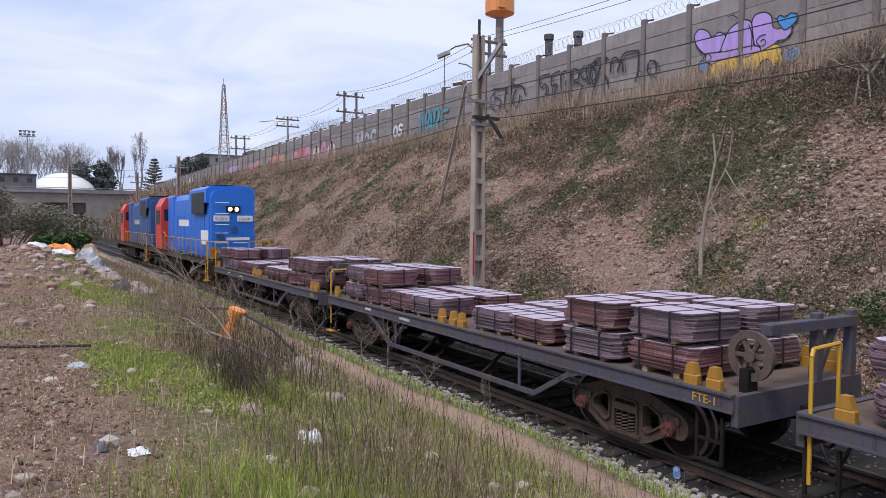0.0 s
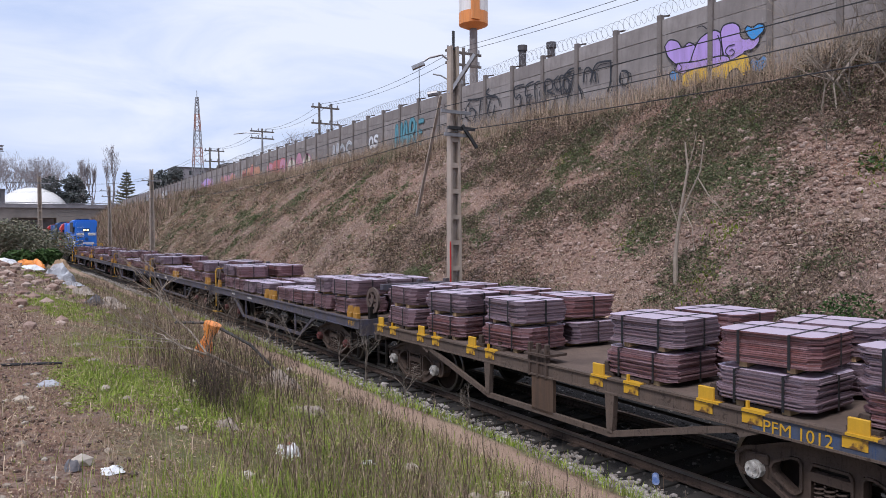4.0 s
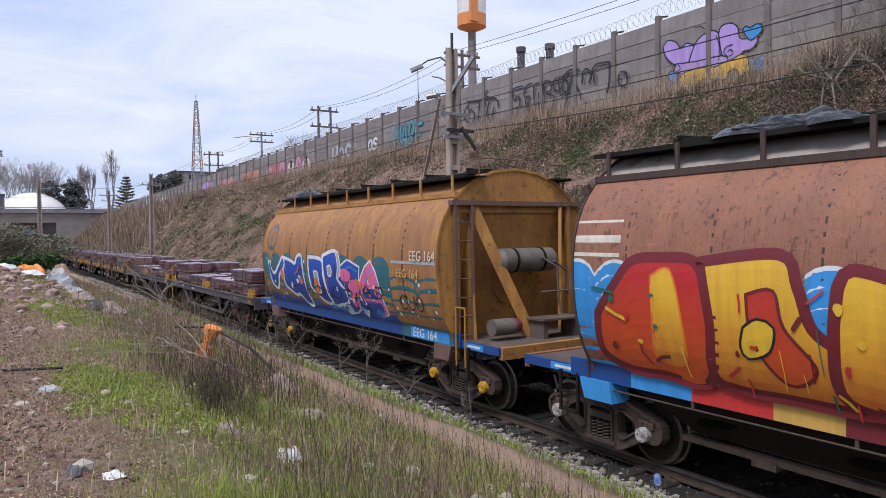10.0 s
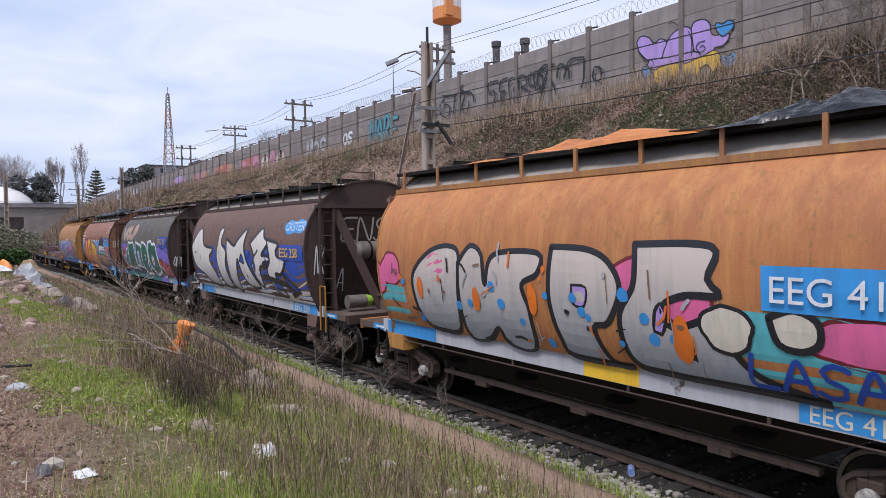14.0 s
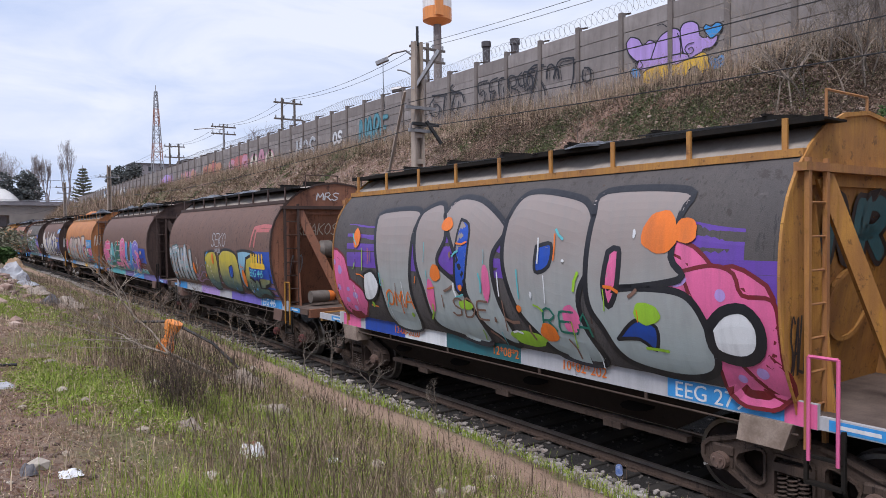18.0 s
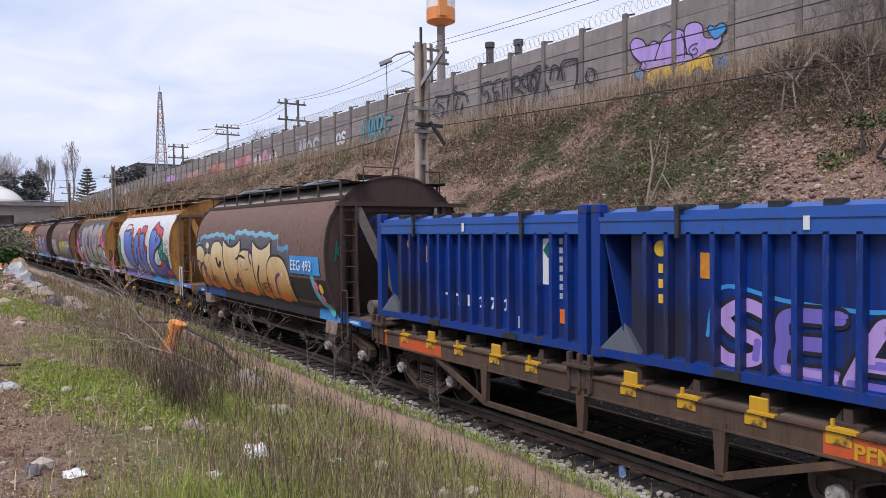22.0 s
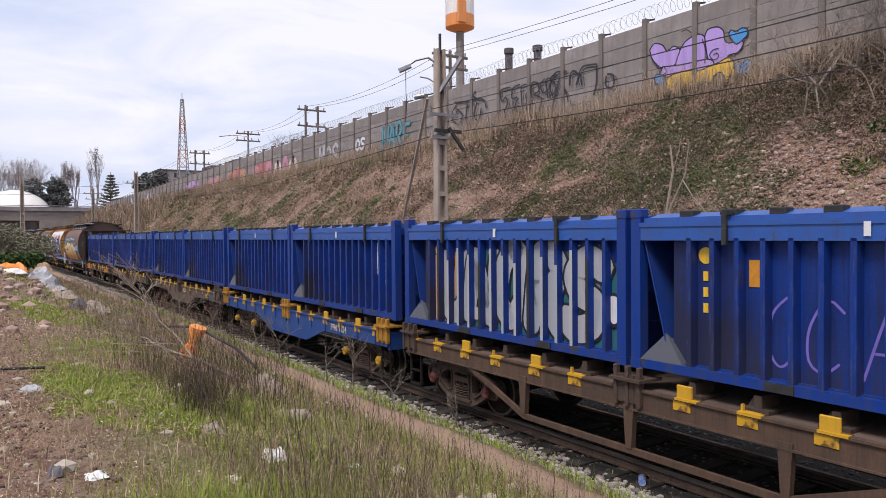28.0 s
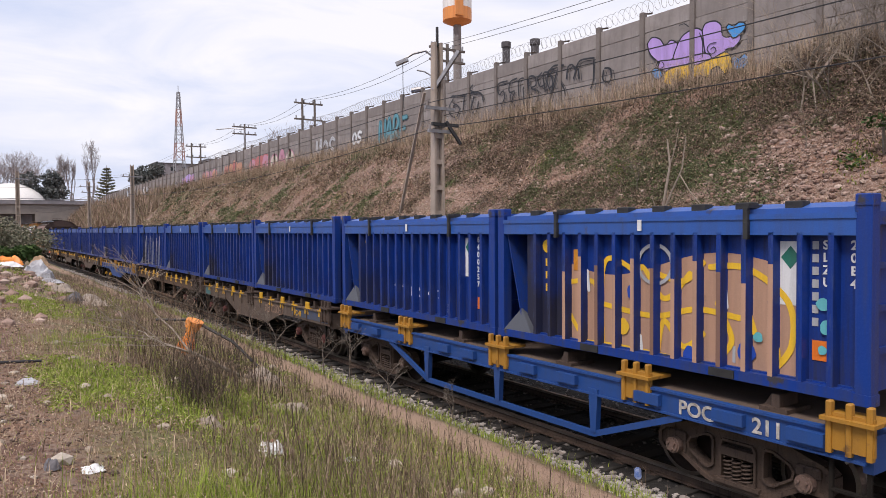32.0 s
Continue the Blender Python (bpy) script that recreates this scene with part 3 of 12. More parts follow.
def bundle(u, x, z, turn=0.0):
    b = tagged(part("copper_bundle", RB.choice(BUNDLES), None), B_LABEL, "copper stack", "copper stacks on the wagons")
    for y in (-0.3, 0.3):
        part("strap", STRAP_X, None, b, "", pose(0, y, 0))
        part("wooden_skid", SKID, None, b, "", pose(0, y * 0.95, 0))
    part("strap", STRAP_Y, None, b)
    MOVERS.append((b, u + RB.uniform(-0.06, 0.06), x + RB.uniform(-0.05, 0.05), z, turn))


POCKET = Shape().box(-0.06, 0.06, -0.11, 0.11, 0.0, 0.16, 0, 0.02).prism([(-0.09, 0.16), (0.09, 0.16), (0.05, 0.30), (-0.05, 0.30)], "x", -0.05, 0.05).mesh("stake_pocket", M_OCHRE)


def brake_wheel(parent, y):
    s = Shape().box(-0.1, 0.1, -0.06, 0.06, 0.0, 0.3)
    w = part("brake_stand", s, M_DARK, parent, "", pose(-0.95, y, 1.17))
    d = Shape()
    lathe(d, [(-0.03, 0.22), (-0.03, 0.32), (0.03, 0.32), (0.03, 0.22), (-0.03, 0.22)], 24)
    for i in range(6):
        q = i * 1.0472
        d.beam((0, 0, 0), (0, 0.26 * math.cos(q), 0.26 * math.sin(q)), 0.05, 0.04, 0, (1, 0, 0))
    d.rod((-0.05, 0, 0), (0.05, 0, 0), 0.08, 12)
    part("brake_wheel", d, M_IRON, w, "rusty spoked iron brake wheel", pose(0.0, -0.03, 0.46))


def copper_flat(k, front, rear, kind):
    L, u = front - rear, (front + rear) / 2
    if kind == "FTE":
        root, h = wagon_base("flat_wagon", "slate-blue flat wagon with a trussed underframe, loaded with copper", L, M_SILL, 2.43, "red", "truss", truss=(3.84, 1.07, (2.42, -2.36)))
        spots = [(1.68, 2), (3.03, 2), (4.38, 1), (5.68, 1), (8.1, 1), (9.43, 1), (10.98, 2), (12.38, 2)]
        for y in (6.2, 0.45, 0.0, -0.32, -5.97, -6.32):
            for sg in (-1, 1):
                part("stake_pocket", POCKET, None, root, "yellow steel stake pocket", pose(sg * 1.27, y, 1.17))
        if k != 9:
            brake_wheel(root, -h + 0.1)
        part("handrail", Shape().line([(-1.32, h - 0.1, 0.4), (-1.32, h - 0.1, 1.82), (-1.26, h - 0.08, 1.9), (-0.72, h - 0.06, 1.92), (-0.72, h - 0.06, 1.17)], 0.024, 6), M_YELLOW, root, "bent yellow tube handrail")
        part("foot_plate", Shape().box(-1.46, -1.18, h - 0.42, h - 0.05, 0.2, 0.23), M_YELLOW, root, "yellow foot plate")
        rack = Shape()
        for x in (-0.85, 0.1, 1.15) if k == 9 else (0.35, 1.15):
            rack.box(x - 0.07, x + 0.07, -h - 0.04, -h + 0.08, 1.17, 2.10, 0, 0.01)
        rack.box(-0.9 if k == 9 else -0.75, 1.22, -h - 0.06, -h + 0.1, 1.88, 2.02, 0, 0.01)
        rack.beam((0.35, -h + 0.02, 1.2), (0.75, -h + 0.02, 1.9), 0.08, 0.08)
        part("end_rack", rack, M_SILL, root, "slate-blue steel end rack")
        letters("lettering", "FTE-2" if k in (3, 9) else "FTE-1", 0.16, M_YELLOW, root, -6.06, 1.015, -1.387)
        if k == 9:
            part("paint_patch", Shape().box(-1.3835, -1.3815, -5.35, -3.95, 0.985, 1.16), M_WORNBLUE, root, "worn bright-blue paint patch")
            letters("lettering", "PHC 17", 0.17, M_YELLOW, root, -4.4, 1.01, -1.387)
        for z0, y0, w in ((1.07, 2.2, 0.5), (1.09, 4.1, 0.35)):
            part("stencil_bar", Shape().box(-1.386, -1.382, y0 - w, y0, z0 - 0.03, z0 + 0.03), M_CAPWHT, root)
    else:
        root, h = wagon_base("flat_wagon", "grey-brown flat wagon with yellow locks, loaded with copper", L, M_GREYSILL, 1.85, "white", "truss", truss=(3.65, 2.18, (1.47, -1.47)))
        spots = [(1.3, 2), (3.08, 2), (4.9, 2), (8.1, 2), (9.93, 2), (11.62, 2)]
        locks(root, h, M_YELLOW, [0.74, 1.34, 2.52, 3.12, 4.34, 4.93, 7.54, 8.2, 9.37, 10.03, 11.18, 11.8], L)
        letters("lettering", "PFM 1012", 0.2, M_YELLOW, root, -h + 2.07, 0.99, -1.39)
        part("paint_patch", Shape().box(-1.3835, -1.3815, -h + 0.3, -h + 2.2, 0.985, 1.16), M_WORNBLUE, root, "worn blue paint patch")
        part("post_bracket", bracket(), M_FRAME, root, "rusty steel post bracket", pose(-1.36, 0.1, 1.17))
    MOVERS.append((root, u, 0.0, 0.0, 0.0))
    for d, n in spots:
        for x in (-0.66, 0.66):
            for lv in range(n):
                bundle(front - d, x, 1.172 + lv * (B_TOP + 0.013), RB.uniform(-5, 5) if lv == 0 else RB.uniform(-11, 11))


def bracket():
    s = Shape()
    for y in (-0.2, 0.0, 0.2):
        s.box(-0.06, 0.03, y - 0.03, y + 0.03, -0.22, 0.32, 0, 0.012)
    return s.box(-0.03, 0.02, -0.24, 0.24, -0.18, 0.2).box(-0.1, 0.35, -0.27, 0.27, 0.12, 0.16)


LOCK_UP = Shape().box(-0.05, -0.01, -0.11, 0.11, 0.0, 0.19, 0, 0.008).box(-0.075, 0.05, -0.2, 0.12, 0.0, 0.03).mesh("lock_block", M_YELLOW)
LOCK_FLAT = Shape().box(-0.075, 0.05, -0.15, 0.15, 0.0, 0.035).box(-0.04, 0.0, 0.09, 0.12, 0.0, 0.12).mesh("lock_block", M_YELLOW)
LOCK_PAINT = Shape().box(-0.052, -0.045, -0.13, 0.13, -0.12, 0.0).mesh("paint_patch", M_YELLOW)
SUPPORT = Shape().box(0.0, 0.5, -0.17, 0.17, 0.0, 0.05).box(0.04, 0.44, -0.05, 0.05, 0.05, 0.2, 0, 0.01).prism([(0.08, 0.05), (0.16, 0.05), (0.08, 0.18)], "x", 0.1, 0.2).mesh("deck_support", M_FRAME)


def locks(root, h, mat, spots, L):
    for i, d in enumerate(spots):
        y = L / 2 - d
        for e in (-1, 1):
            part("lock_block", (LOCK_UP, LOCK_FLAT)[i % 2], None, root, "yellow container lock block", pose(e * 1.34, y, 1.175, 0, 0, 0 if e < 0 else 180))
        part("paint_patch", LOCK_PAINT, None, root, "", pose(-1.34, y + 0.03, 1.16))
        part("deck_support", SUPPORT, None, root, "", pose(-1.2, y + 0.05, 1.171))
        part("deck_support", SUPPORT, None, root, "", pose(0.7, y + 0.05, 1.171))


FLATS = [41.94, 27.77, 13.60, -0.57, -14.74, -28.90, -41.52, -54.14, -66.76, -80.93, -95.1]
KINDS = ["FTE"] * 5 + ["PFM"] * 3 + ["FTE"] * 2
for k, (front, rear, kind) in enumerate(zip(FLATS, FLATS[1:], KINDS)):
    copper_flat(k, front, rear, kind)


# ---- spray paint: strokes laid on a surface ----
def curve_points(pts, step, closed=False):
    """Points every step along a smooth line through pts."""
    p = [Vector((*q, 0)) for q in pts]
    out = []
    n = len(p)
    for i in range(n - 1):
        a, b, c, d = p[max(i - 1, 0)], p[i], p[i + 1], p[min(i + 2, n - 1)]
        m = max(1, int((c - b).length / step))
        for k in range(m):
            t = k / m
            out.append(0.5 * ((2 * b) + (c - a) * t + (2 * a - 5 * b + 4 * c - d) * t * t + (3 * b - a - 3 * c + d) * t ** 3))
    out.append(p[-1])
    return [(q.x, q.y) for q in out]


FINE = set()


def stroke(shape, pts, w, surf, lift, mat=0, step=0.09, smooth=True, sharp=False):
    """A painted band of width w along pts, with round or square ends."""
    if smooth and not sharp:
        line = curve_points(pts, step)
    else:
        line = []
        for p, q in zip(pts, pts[1:]):
            m = max(1, int(math.hypot(q[0] - p[0], q[1] - p[1]) / step))
            line += [(p[0] + (q[0] - p[0]) * k / m, p[1] + (q[1] - p[1]) * k / m) for k in range(m)]
        line.append(pts[-1])
    if len(line) < 2:
        return
    a, b = Vector(line[0]), Vector(line[-1])
    d0, d1 = (a - Vector(line[1])).normalized(), (b - Vector(line[-2])).normalized()
    if sharp:
        full = [(a + d0 * w * 0.4, 1.0)] + [(Vector(q), 1.0) for q in line] + [(b + d1 * w * 0.4, 0.85)]
    else:
        ext = [0.85, 0.5, 0.0]
        full = [(a + d0 * w / 2 * e, math.sqrt(1 - e * e)) for e in ext] + [(Vector(q), 1.0) for q in line[1:-1]] + [(b + d1 * w / 2 * e, math.sqrt(1 - e * e)) for e in reversed(ext)]
    o, n = len(shape.v), (max(3, int(w / 0.03)) if surf in FINE else 3)
    for i, (q, k) in enumerate(full):
        t = (full[min(i + 1, len(full) - 1)][0] - full[max(i - 1, 0)][0])
        t = t.normalized() if t.length > 1e-6 else Vector((1, 0))
        nrm = Vector((-t.y, t.x)) * (w / 2 * k)
        for e in range(n):
            c = q + nrm * (2 * e / (n - 1) - 1)
            shape.v.append(surf(c.x, c.y, lift))
    for i in range(len(full) - 1):
        for e in range(n - 1):
            shape.f.append((o + n * i + e, o + n * i + e + 1, o + n * (i + 1) + e + 1, o + n * (i + 1) + e))
            shape.m.append(mat)


def blob(shape, cx, cy, rx, ry, surf, lift, mat=0, wob=0.12, seed=0, n=26):
    """A filled patch with an uneven rim."""
    r = random.Random(seed)
    ph = [r.uniform(0, 6.28) for _ in range(4)]
    o = len(shape.v)
    shape.v.append(surf(cx, cy, lift))
    for k in (0.33, 0.66, 1.0):
        for i in range(n):
            q = 6.28319 * i / n
            f = k * (1 + wob * (math.sin(3 * q + ph[0]) + 0.6 * math.sin(5 * q + ph[1]) + 0.4 * math.sin(8 * q + ph[2])))
            shape.v.append(surf(cx + rx * f * math.cos(q), cy + ry * f * math.sin(q), lift))
    for i in range(n):
        j = (i + 1) % n
        shape.f.append((o, o + 1 + i, o + 1 + j))
        shape.m.append(mat)
        for k in (0, n):
            shape.f.append((o + 1 + k + i, o + 1 + n + k + i, o + 1 + n + k + j, o + 1 + k + j))
            shape.m.append(mat)


def band(shape, a0, a1, v0, top, surf, lift, mat=0, da=0.12, dv=0.2):
    """A painted field from v0 up to the line top(a)."""
    na = max(2, int((a1 - a0) / da))
    nv = max(2, int((top((a0 + a1) / 2) - v0) / dv))
    o = len(shape.v)
    for i in range(na + 1):
        a = a0 + (a1 - a0) * i / na
        for j in range(nv + 1):
            shape.v.append(surf(a, v0 + (top(a) - v0) * j / nv, lift))
    for i in range(na):
        for j in range(nv):
            q = o + i * (nv + 1) + j
            shape.f.append((q, q + nv + 1, q + nv + 2, q + 1))
            shape.m.append(mat)


def patch(root, surf, pts, color, lift, edge=None, w=0.06, name="painted_shape", da=0.035, dv=0.16, close=True):
    """A closed painted outline, filled, with its rim drawn over it."""
    ring = curve_points([*pts, pts[0]], 0.07) if close else [*pts, pts[0]]
    s = Shape()
    lo, hi = min(p[0] for p in ring), max(p[0] for p in ring)
    n = max(2, int((hi - lo) / da))

    def cuts(a):
        c = []
        for p, q in zip(ring, ring[1:]):
            if (p[0] <= a) != (q[0] <= a):
                c.append(p[1] + (q[1] - p[1]) * (a - p[0]) / (q[0] - p[0]))
        return sorted(c)

    old, a_old, seen = [], lo, {}
    m = max(1, int((max(p[1] for p in ring) - min(p[1] for p in ring)) / dv))
    for i in range(n + 1):
        a = lo + (hi - lo) * (i + 0.5) / (n + 1)
        now = cuts(a)
        src = old if len(old) == len(now) else now
        for k in range(0, len(now) - 1, 2):
            left, right = [], []
            for x, c, row in ((a_old, src, left), (a, now, right)):
                for j in range(m + 1):
                    v = c[k] + (c[k + 1] - c[k]) * j / m
                    spot = (round(x, 4), round(v, 4))
                    if spot not in seen:
                        seen[spot] = len(s.v)
                        s.v.append(surf(x, v, lift))
                    row.append(seen[spot])
            s.f += [(left[j], right[j], right[j + 1], left[j + 1]) for j in range(m)]
            s.m += [0] * m
        old, a_old = now, a
    if edge:
        stroke(s, ring, w, surf, lift + 0.0014, 1, 0.07, False)
    part(name, s, [SP[color], SP[edge or color]], root, "", fix=False)


GLYPHS = {
    "M": [[(0, 0), (0.08, 0.95), (0.48, 0.3), (0.9, 1.0), (1, 0)]],
    "A": [[(0, 0), (0.3, 0.7), (0.5, 1), (0.72, 0.65), (1, 0)], [(0.22, 0.36), (0.8, 0.36)]],
    "R": [[(0.08, 0), (0.12, 0.95), (0.6, 1.02), (0.88, 0.75), (0.55, 0.48), (0.15, 0.45)], [(0.4, 0.46), (1.0, 0.0)]],
    "S": [[(0.95, 0.9), (0.5, 1.02), (0.12, 0.8), (0.3, 0.55), (0.82, 0.38), (0.8, 0.08), (0.3, -0.02), (0, 0.12)]],
    "E": [[(1, 1), (0.1, 0.95), (0.05, 0.5), (0.1, 0.02), (1, 0)], [(0.1, 0.5), (0.8, 0.52)]],
    "N": [[(0, 0), (0.06, 1), (0.9, 0.02), (1, 1)]],
    "O": [[(0.5, 1), (0.1, 0.75), (0.1, 0.25), (0.5, 0), (0.9, 0.25), (0.9, 0.75), (0.52, 1)]],
    "U": [[(0, 1), (0.06, 0.25), (0.5, 0), (0.94, 0.25), (1, 1)]],
    "K": [[(0.05, 0), (0.08, 1)], [(1, 1), (0.25, 0.5), (1, 0)]],
    "I": [[(0.5, 0), (0.45, 1)]],
    "D": [[(0.05, 0), (0.1, 1), (0.65, 0.95), (0.98, 0.5), (0.6, 0.03), (0.08, 0)]],
    "T": [[(0, 0.95), (1, 1)], [(0.5, 0.95), (0.45, 0)]],
    "H": [[(0.05, 0), (0.1, 1)], [(0.95, 1), (0.9, 0)], [(0.1, 0.5), (0.9, 0.5)]],
    "P": [[(0.1, 0), (0.1, 0.95), (0.6, 1.02), (0.92, 0.72), (0.55, 0.42), (0.15, 0.42)]],
    "L": [[(0.1, 1), (0.05, 0.05), (0.95, 0)]],
    "V": [[(0, 1), (0.45, 0), (1, 1)]],
    "C": [[(1, 0.85), (0.5, 1), (0.08, 0.6), (0.15, 0.15), (0.6, 0), (1, 0.15)]],
}


def spray(name, color, rough=0.45):
    return paint(name, color, tuple(0.45 * v + 0.03 for v in color), 0.67, rough, 0.45)


SP = {"white": spray("white_spray", (0.66, 0.67, 0.68)), "cream": spray("cream_spray", (0.62, 0.56, 0.46)), "black": spray("black_spray", (0.012, 0.012, 0.016)),
      "blue": spray("blue_spray", (0.012, 0.06, 0.36)), "sky": spray("sky_blue_spray", (0.04, 0.27, 0.62)), "teal": spray("teal_spray", (0.02, 0.12, 0.14)),
      "aqua": spray("aqua_spray", (0.10, 0.42, 0.46)), "red": spray("red_spray", (0.52, 0.03, 0.025)), "maroon": spray("maroon_spray", (0.16, 0.012, 0.018)),
      "orange": spray("orange_spray", (0.72, 0.17, 0.015)), "yellow": spray("yellow_spray", (0.75, 0.46, 0.03)), "gold": spray("gold_spray", (0.56, 0.33, 0.07)),
      "green": spray("green_spray", (0.012, 0.14, 0.10)), "lime": spray("lime_spray", (0.28, 0.5, 0.03)), "purple": spray("purple_spray", (0.12, 0.05, 0.33)),
      "violet": spray("violet_spray", (0.17, 0.13, 0.5)), "pink": spray("pink_spray", (0.68, 0.13, 0.3)), "grey": spray("silver_spray", (0.36, 0.37, 0.39)),
      "brown": spray("brown_spray", (0.2, 0.11, 0.08)), "tan": spray("tan_spray", (0.42, 0.25, 0.17)), "lilac": spray("lilac_spray", (0.42, 0.28, 0.62))}


def fade(name, low, high, z0, z1):
    """Spray paint that blends from one colour to another up the side."""
    m = Nodes(name, 0.45)
    sep = m.n.new("ShaderNodeSeparateXYZ")
    m.l.new(m.co, sep.inputs[0])
    cloud, fine, runs = m.noise(2.5, 5), m.noise(60.0, 3), m.noise(2.2, 5, 0.6, m.mapped((3.0, 3.0, 0.25)))
    t = m.math("ADD", sep.outputs[2], m.math("MULTIPLY", m.math("SUBTRACT", cloud, 0.5), 0.7))
    c = m.mix(m.grey(m.math("DIVIDE", m.math("SUBTRACT", t, z0), z1 - z0), 0.0, 1.0), low, high)
    c = m.mix(m.math("MULTIPLY", m.grey(runs, 0.45, 0.75), 0.3), c, tuple(0.4 * v + 0.03 for v in low))
    c = m.mix(m.grey(m.noise(3.3, 7, 0.7), 0.70, 0.74), c, (0.10, 0.065, 0.05))
    return m.done(c, fine, 0.002)


SP.update({"grey_brown": spray("grey_brown_spray", (0.10, 0.085, 0.075)), "pale_brown": spray("pale_brown_spray", (0.33, 0.27, 0.23)), "crimson": spray("crimson_spray", (0.30, 0.028, 0.03)), "chalk_pink": spray("washed_pink_spray", (0.50, 0.22, 0.30)), "chalk_red": spray("washed_red_spray", (0.42, 0.10, 0.09)), "chalk_orange": spray("washed_orange_spray", (0.48, 0.22, 0.12)), "chalk_teal": spray("washed_teal_spray", (0.08, 0.26, 0.32))})
SP.update({"slate": spray("slate_grey_spray", (0.085, 0.078, 0.09)), "plum": spray("plum_spray", (0.13, 0.03, 0.13)), "fade_rim": fade("blue_rim_spray", (0.05, 0.2, 0.36), (0.16, 0.36, 0.46), 2.7, 3.2)})
SP.update({"fade_blue": fade("navy_fade_spray", (0.012, 0.045, 0.22), (0.015, 0.07, 0.40), 1.5, 2.6), "fade_red": fade("red_fade_spray", (0.62, 0.10, 0.015), (0.45, 0.02, 0.02), 1.4, 2.7),
           "fade_yellow": fade("yellow_fade_spray", (0.60, 0.15, 0.02), (0.72, 0.42, 0.03), 1.4, 2.5), "fade_green": fade("green_fade_spray", (0.035, 0.10, 0.11), (0.008, 0.10, 0.055), 1.4, 2.6),
           "fade_white": fade("white_fade_spray", (0.34, 0.34, 0.37), (0.62, 0.58, 0.53), 1.5, 2.3), "fade_pale": fade("pale_fade_spray", (0.30, 0.33, 0.36), (0.55, 0.47, 0.41), 1.5, 2.7),
           "fade_lime": fade("lime_fade_spray", (0.05, 0.13, 0.14), (0.52, 0.42, 0.04), 1.6, 2.4), "fade_sky": fade("sky_fade_spray", (0.03, 0.14, 0.25), (0.22, 0.42, 0.55), 1.5, 2.4),
           "fade_gold": fade("gold_fade_spray", (0.46, 0.20, 0.03), (0.66, 0.53, 0.30), 1.6, 2.75), "fade_silver": fade("silver_fade_spray", (0.36, 0.42, 0.42), (0.27, 0.225, 0.205), 1.6, 3.1),
           "fade_violet": fade("violet_fade_spray", (0.10, 0.10, 0.36), (0.10, 0.18, 0.52), 1.6, 3.0), "fade_dusk": fade("dusk_fade_spray", (0.25, 0.12, 0.22), (0.10, 0.13, 0.12), 1.5, 2.6)})


def piece(parent, surf, word, a0, a1, v0, v1, w, fill, edge, halo=None, shadow=None, lean=0.1, seed=0, rim=0.11, lift=0.006, step=0.09, speck=None, shine="white", sharp=False):
    """A graffiti word: each letter is one part with shadow, edge and fill."""
    r = random.Random(seed)
    n, wd = len(word), (a1 - a0) / len(word)
    fills = fill if isinstance(fill, (list, tuple)) else [fill]
    for i, ch in enumerate(word):
        s = Shape()
        mats = [SP[edge], SP[fills[i % len(fills)]], SP[shadow or edge], SP[fills[(i + 1) % len(fills)]], SP[halo or edge], SP[speck or edge], SP[shine]]
        x0, ww = a0 + i * wd + wd * 0.08, wd * 0.80
        y0, hh = v0 + r.uniform(-0.02, 0.06), (v1 - v0) * r.uniform(0.9, 1.06)
        put = lambda p: (x0 + ww * p[0] + lean * p[1] * hh - lean * hh * 0.5, y0 + w / 2 + (hh - w) * p[1])
        for j, g in enumerate(GLYPHS[ch]):
            pts = [put(p) for p in g]
            lj = lift + 0.0006 * j + 0.0035 * i
            if halo:
                stroke(s, pts, w + 3.2 * rim, surf, lj, 4, step, True, sharp)
            if shadow:
                stroke(s, [(p[0] - 0.1, p[1] + 0.12) for p in pts], w + rim, surf, lj + 0.003, 2, step, True, sharp)
            stroke(s, pts, w + rim, surf, lj + 0.006, 0, step, True, sharp)
        for j, g in enumerate(GLYPHS[ch]):
            pts = [put(p) for p in g]
            stroke(s, pts, w, surf, lift + 0.0035 * i + 0.008 + 0.0006 * j, 1, step, True, sharp)
            low = [p for p in pts if p[1] < y0 + hh * 0.45]
            if len(low) > 1 and len(fills) > 1:
                stroke(s, low[:2], w * 0.55, surf, lift + 0.0035 * i + 0.010 + 0.0006 * j, 3, step)
            top = max(pts, key=lambda p: p[1])
            stroke(s, [(top[0] - 0.06, top[1] + 0.02), (top[0] + 0.07, top[1] + 0.03)], 0.05, surf, lift + 0.0035 * i + 0.0115, 1 if not halo else 4, step)
        if speck:
            for q in range(5):
                pts = [put(p) for p in r.choice(GLYPHS[ch])]
                k = r.randrange(len(pts) - 1)
                t = r.random()
                c = (pts[k][0] * (1 - t) + pts[k + 1][0] * t + r.uniform(-0.2, 0.2) * w, pts[k][1] * (1 - t) + pts[k + 1][1] * t + r.uniform(-0.25, 0.25) * w)
                blob(s, c[0], c[1], w * r.uniform(0.08, 0.17), w * r.uniform(0.08, 0.17), surf, lift + 0.0035 * i + 0.012 + 0.0002 * q, 5, 0.05, q, 12)
            for g in GLYPHS[ch][:1]:
                pts = [put(p) for p in g]
                stroke(s, [(p[0] + 0.22 * w, p[1] + 0.16 * w) for p in pts[:3]], 0.035, surf, lift + 0.0035 * i + 0.0135, 6, step)
        part("graffiti_letter", s, mats, parent, "", fix=False)


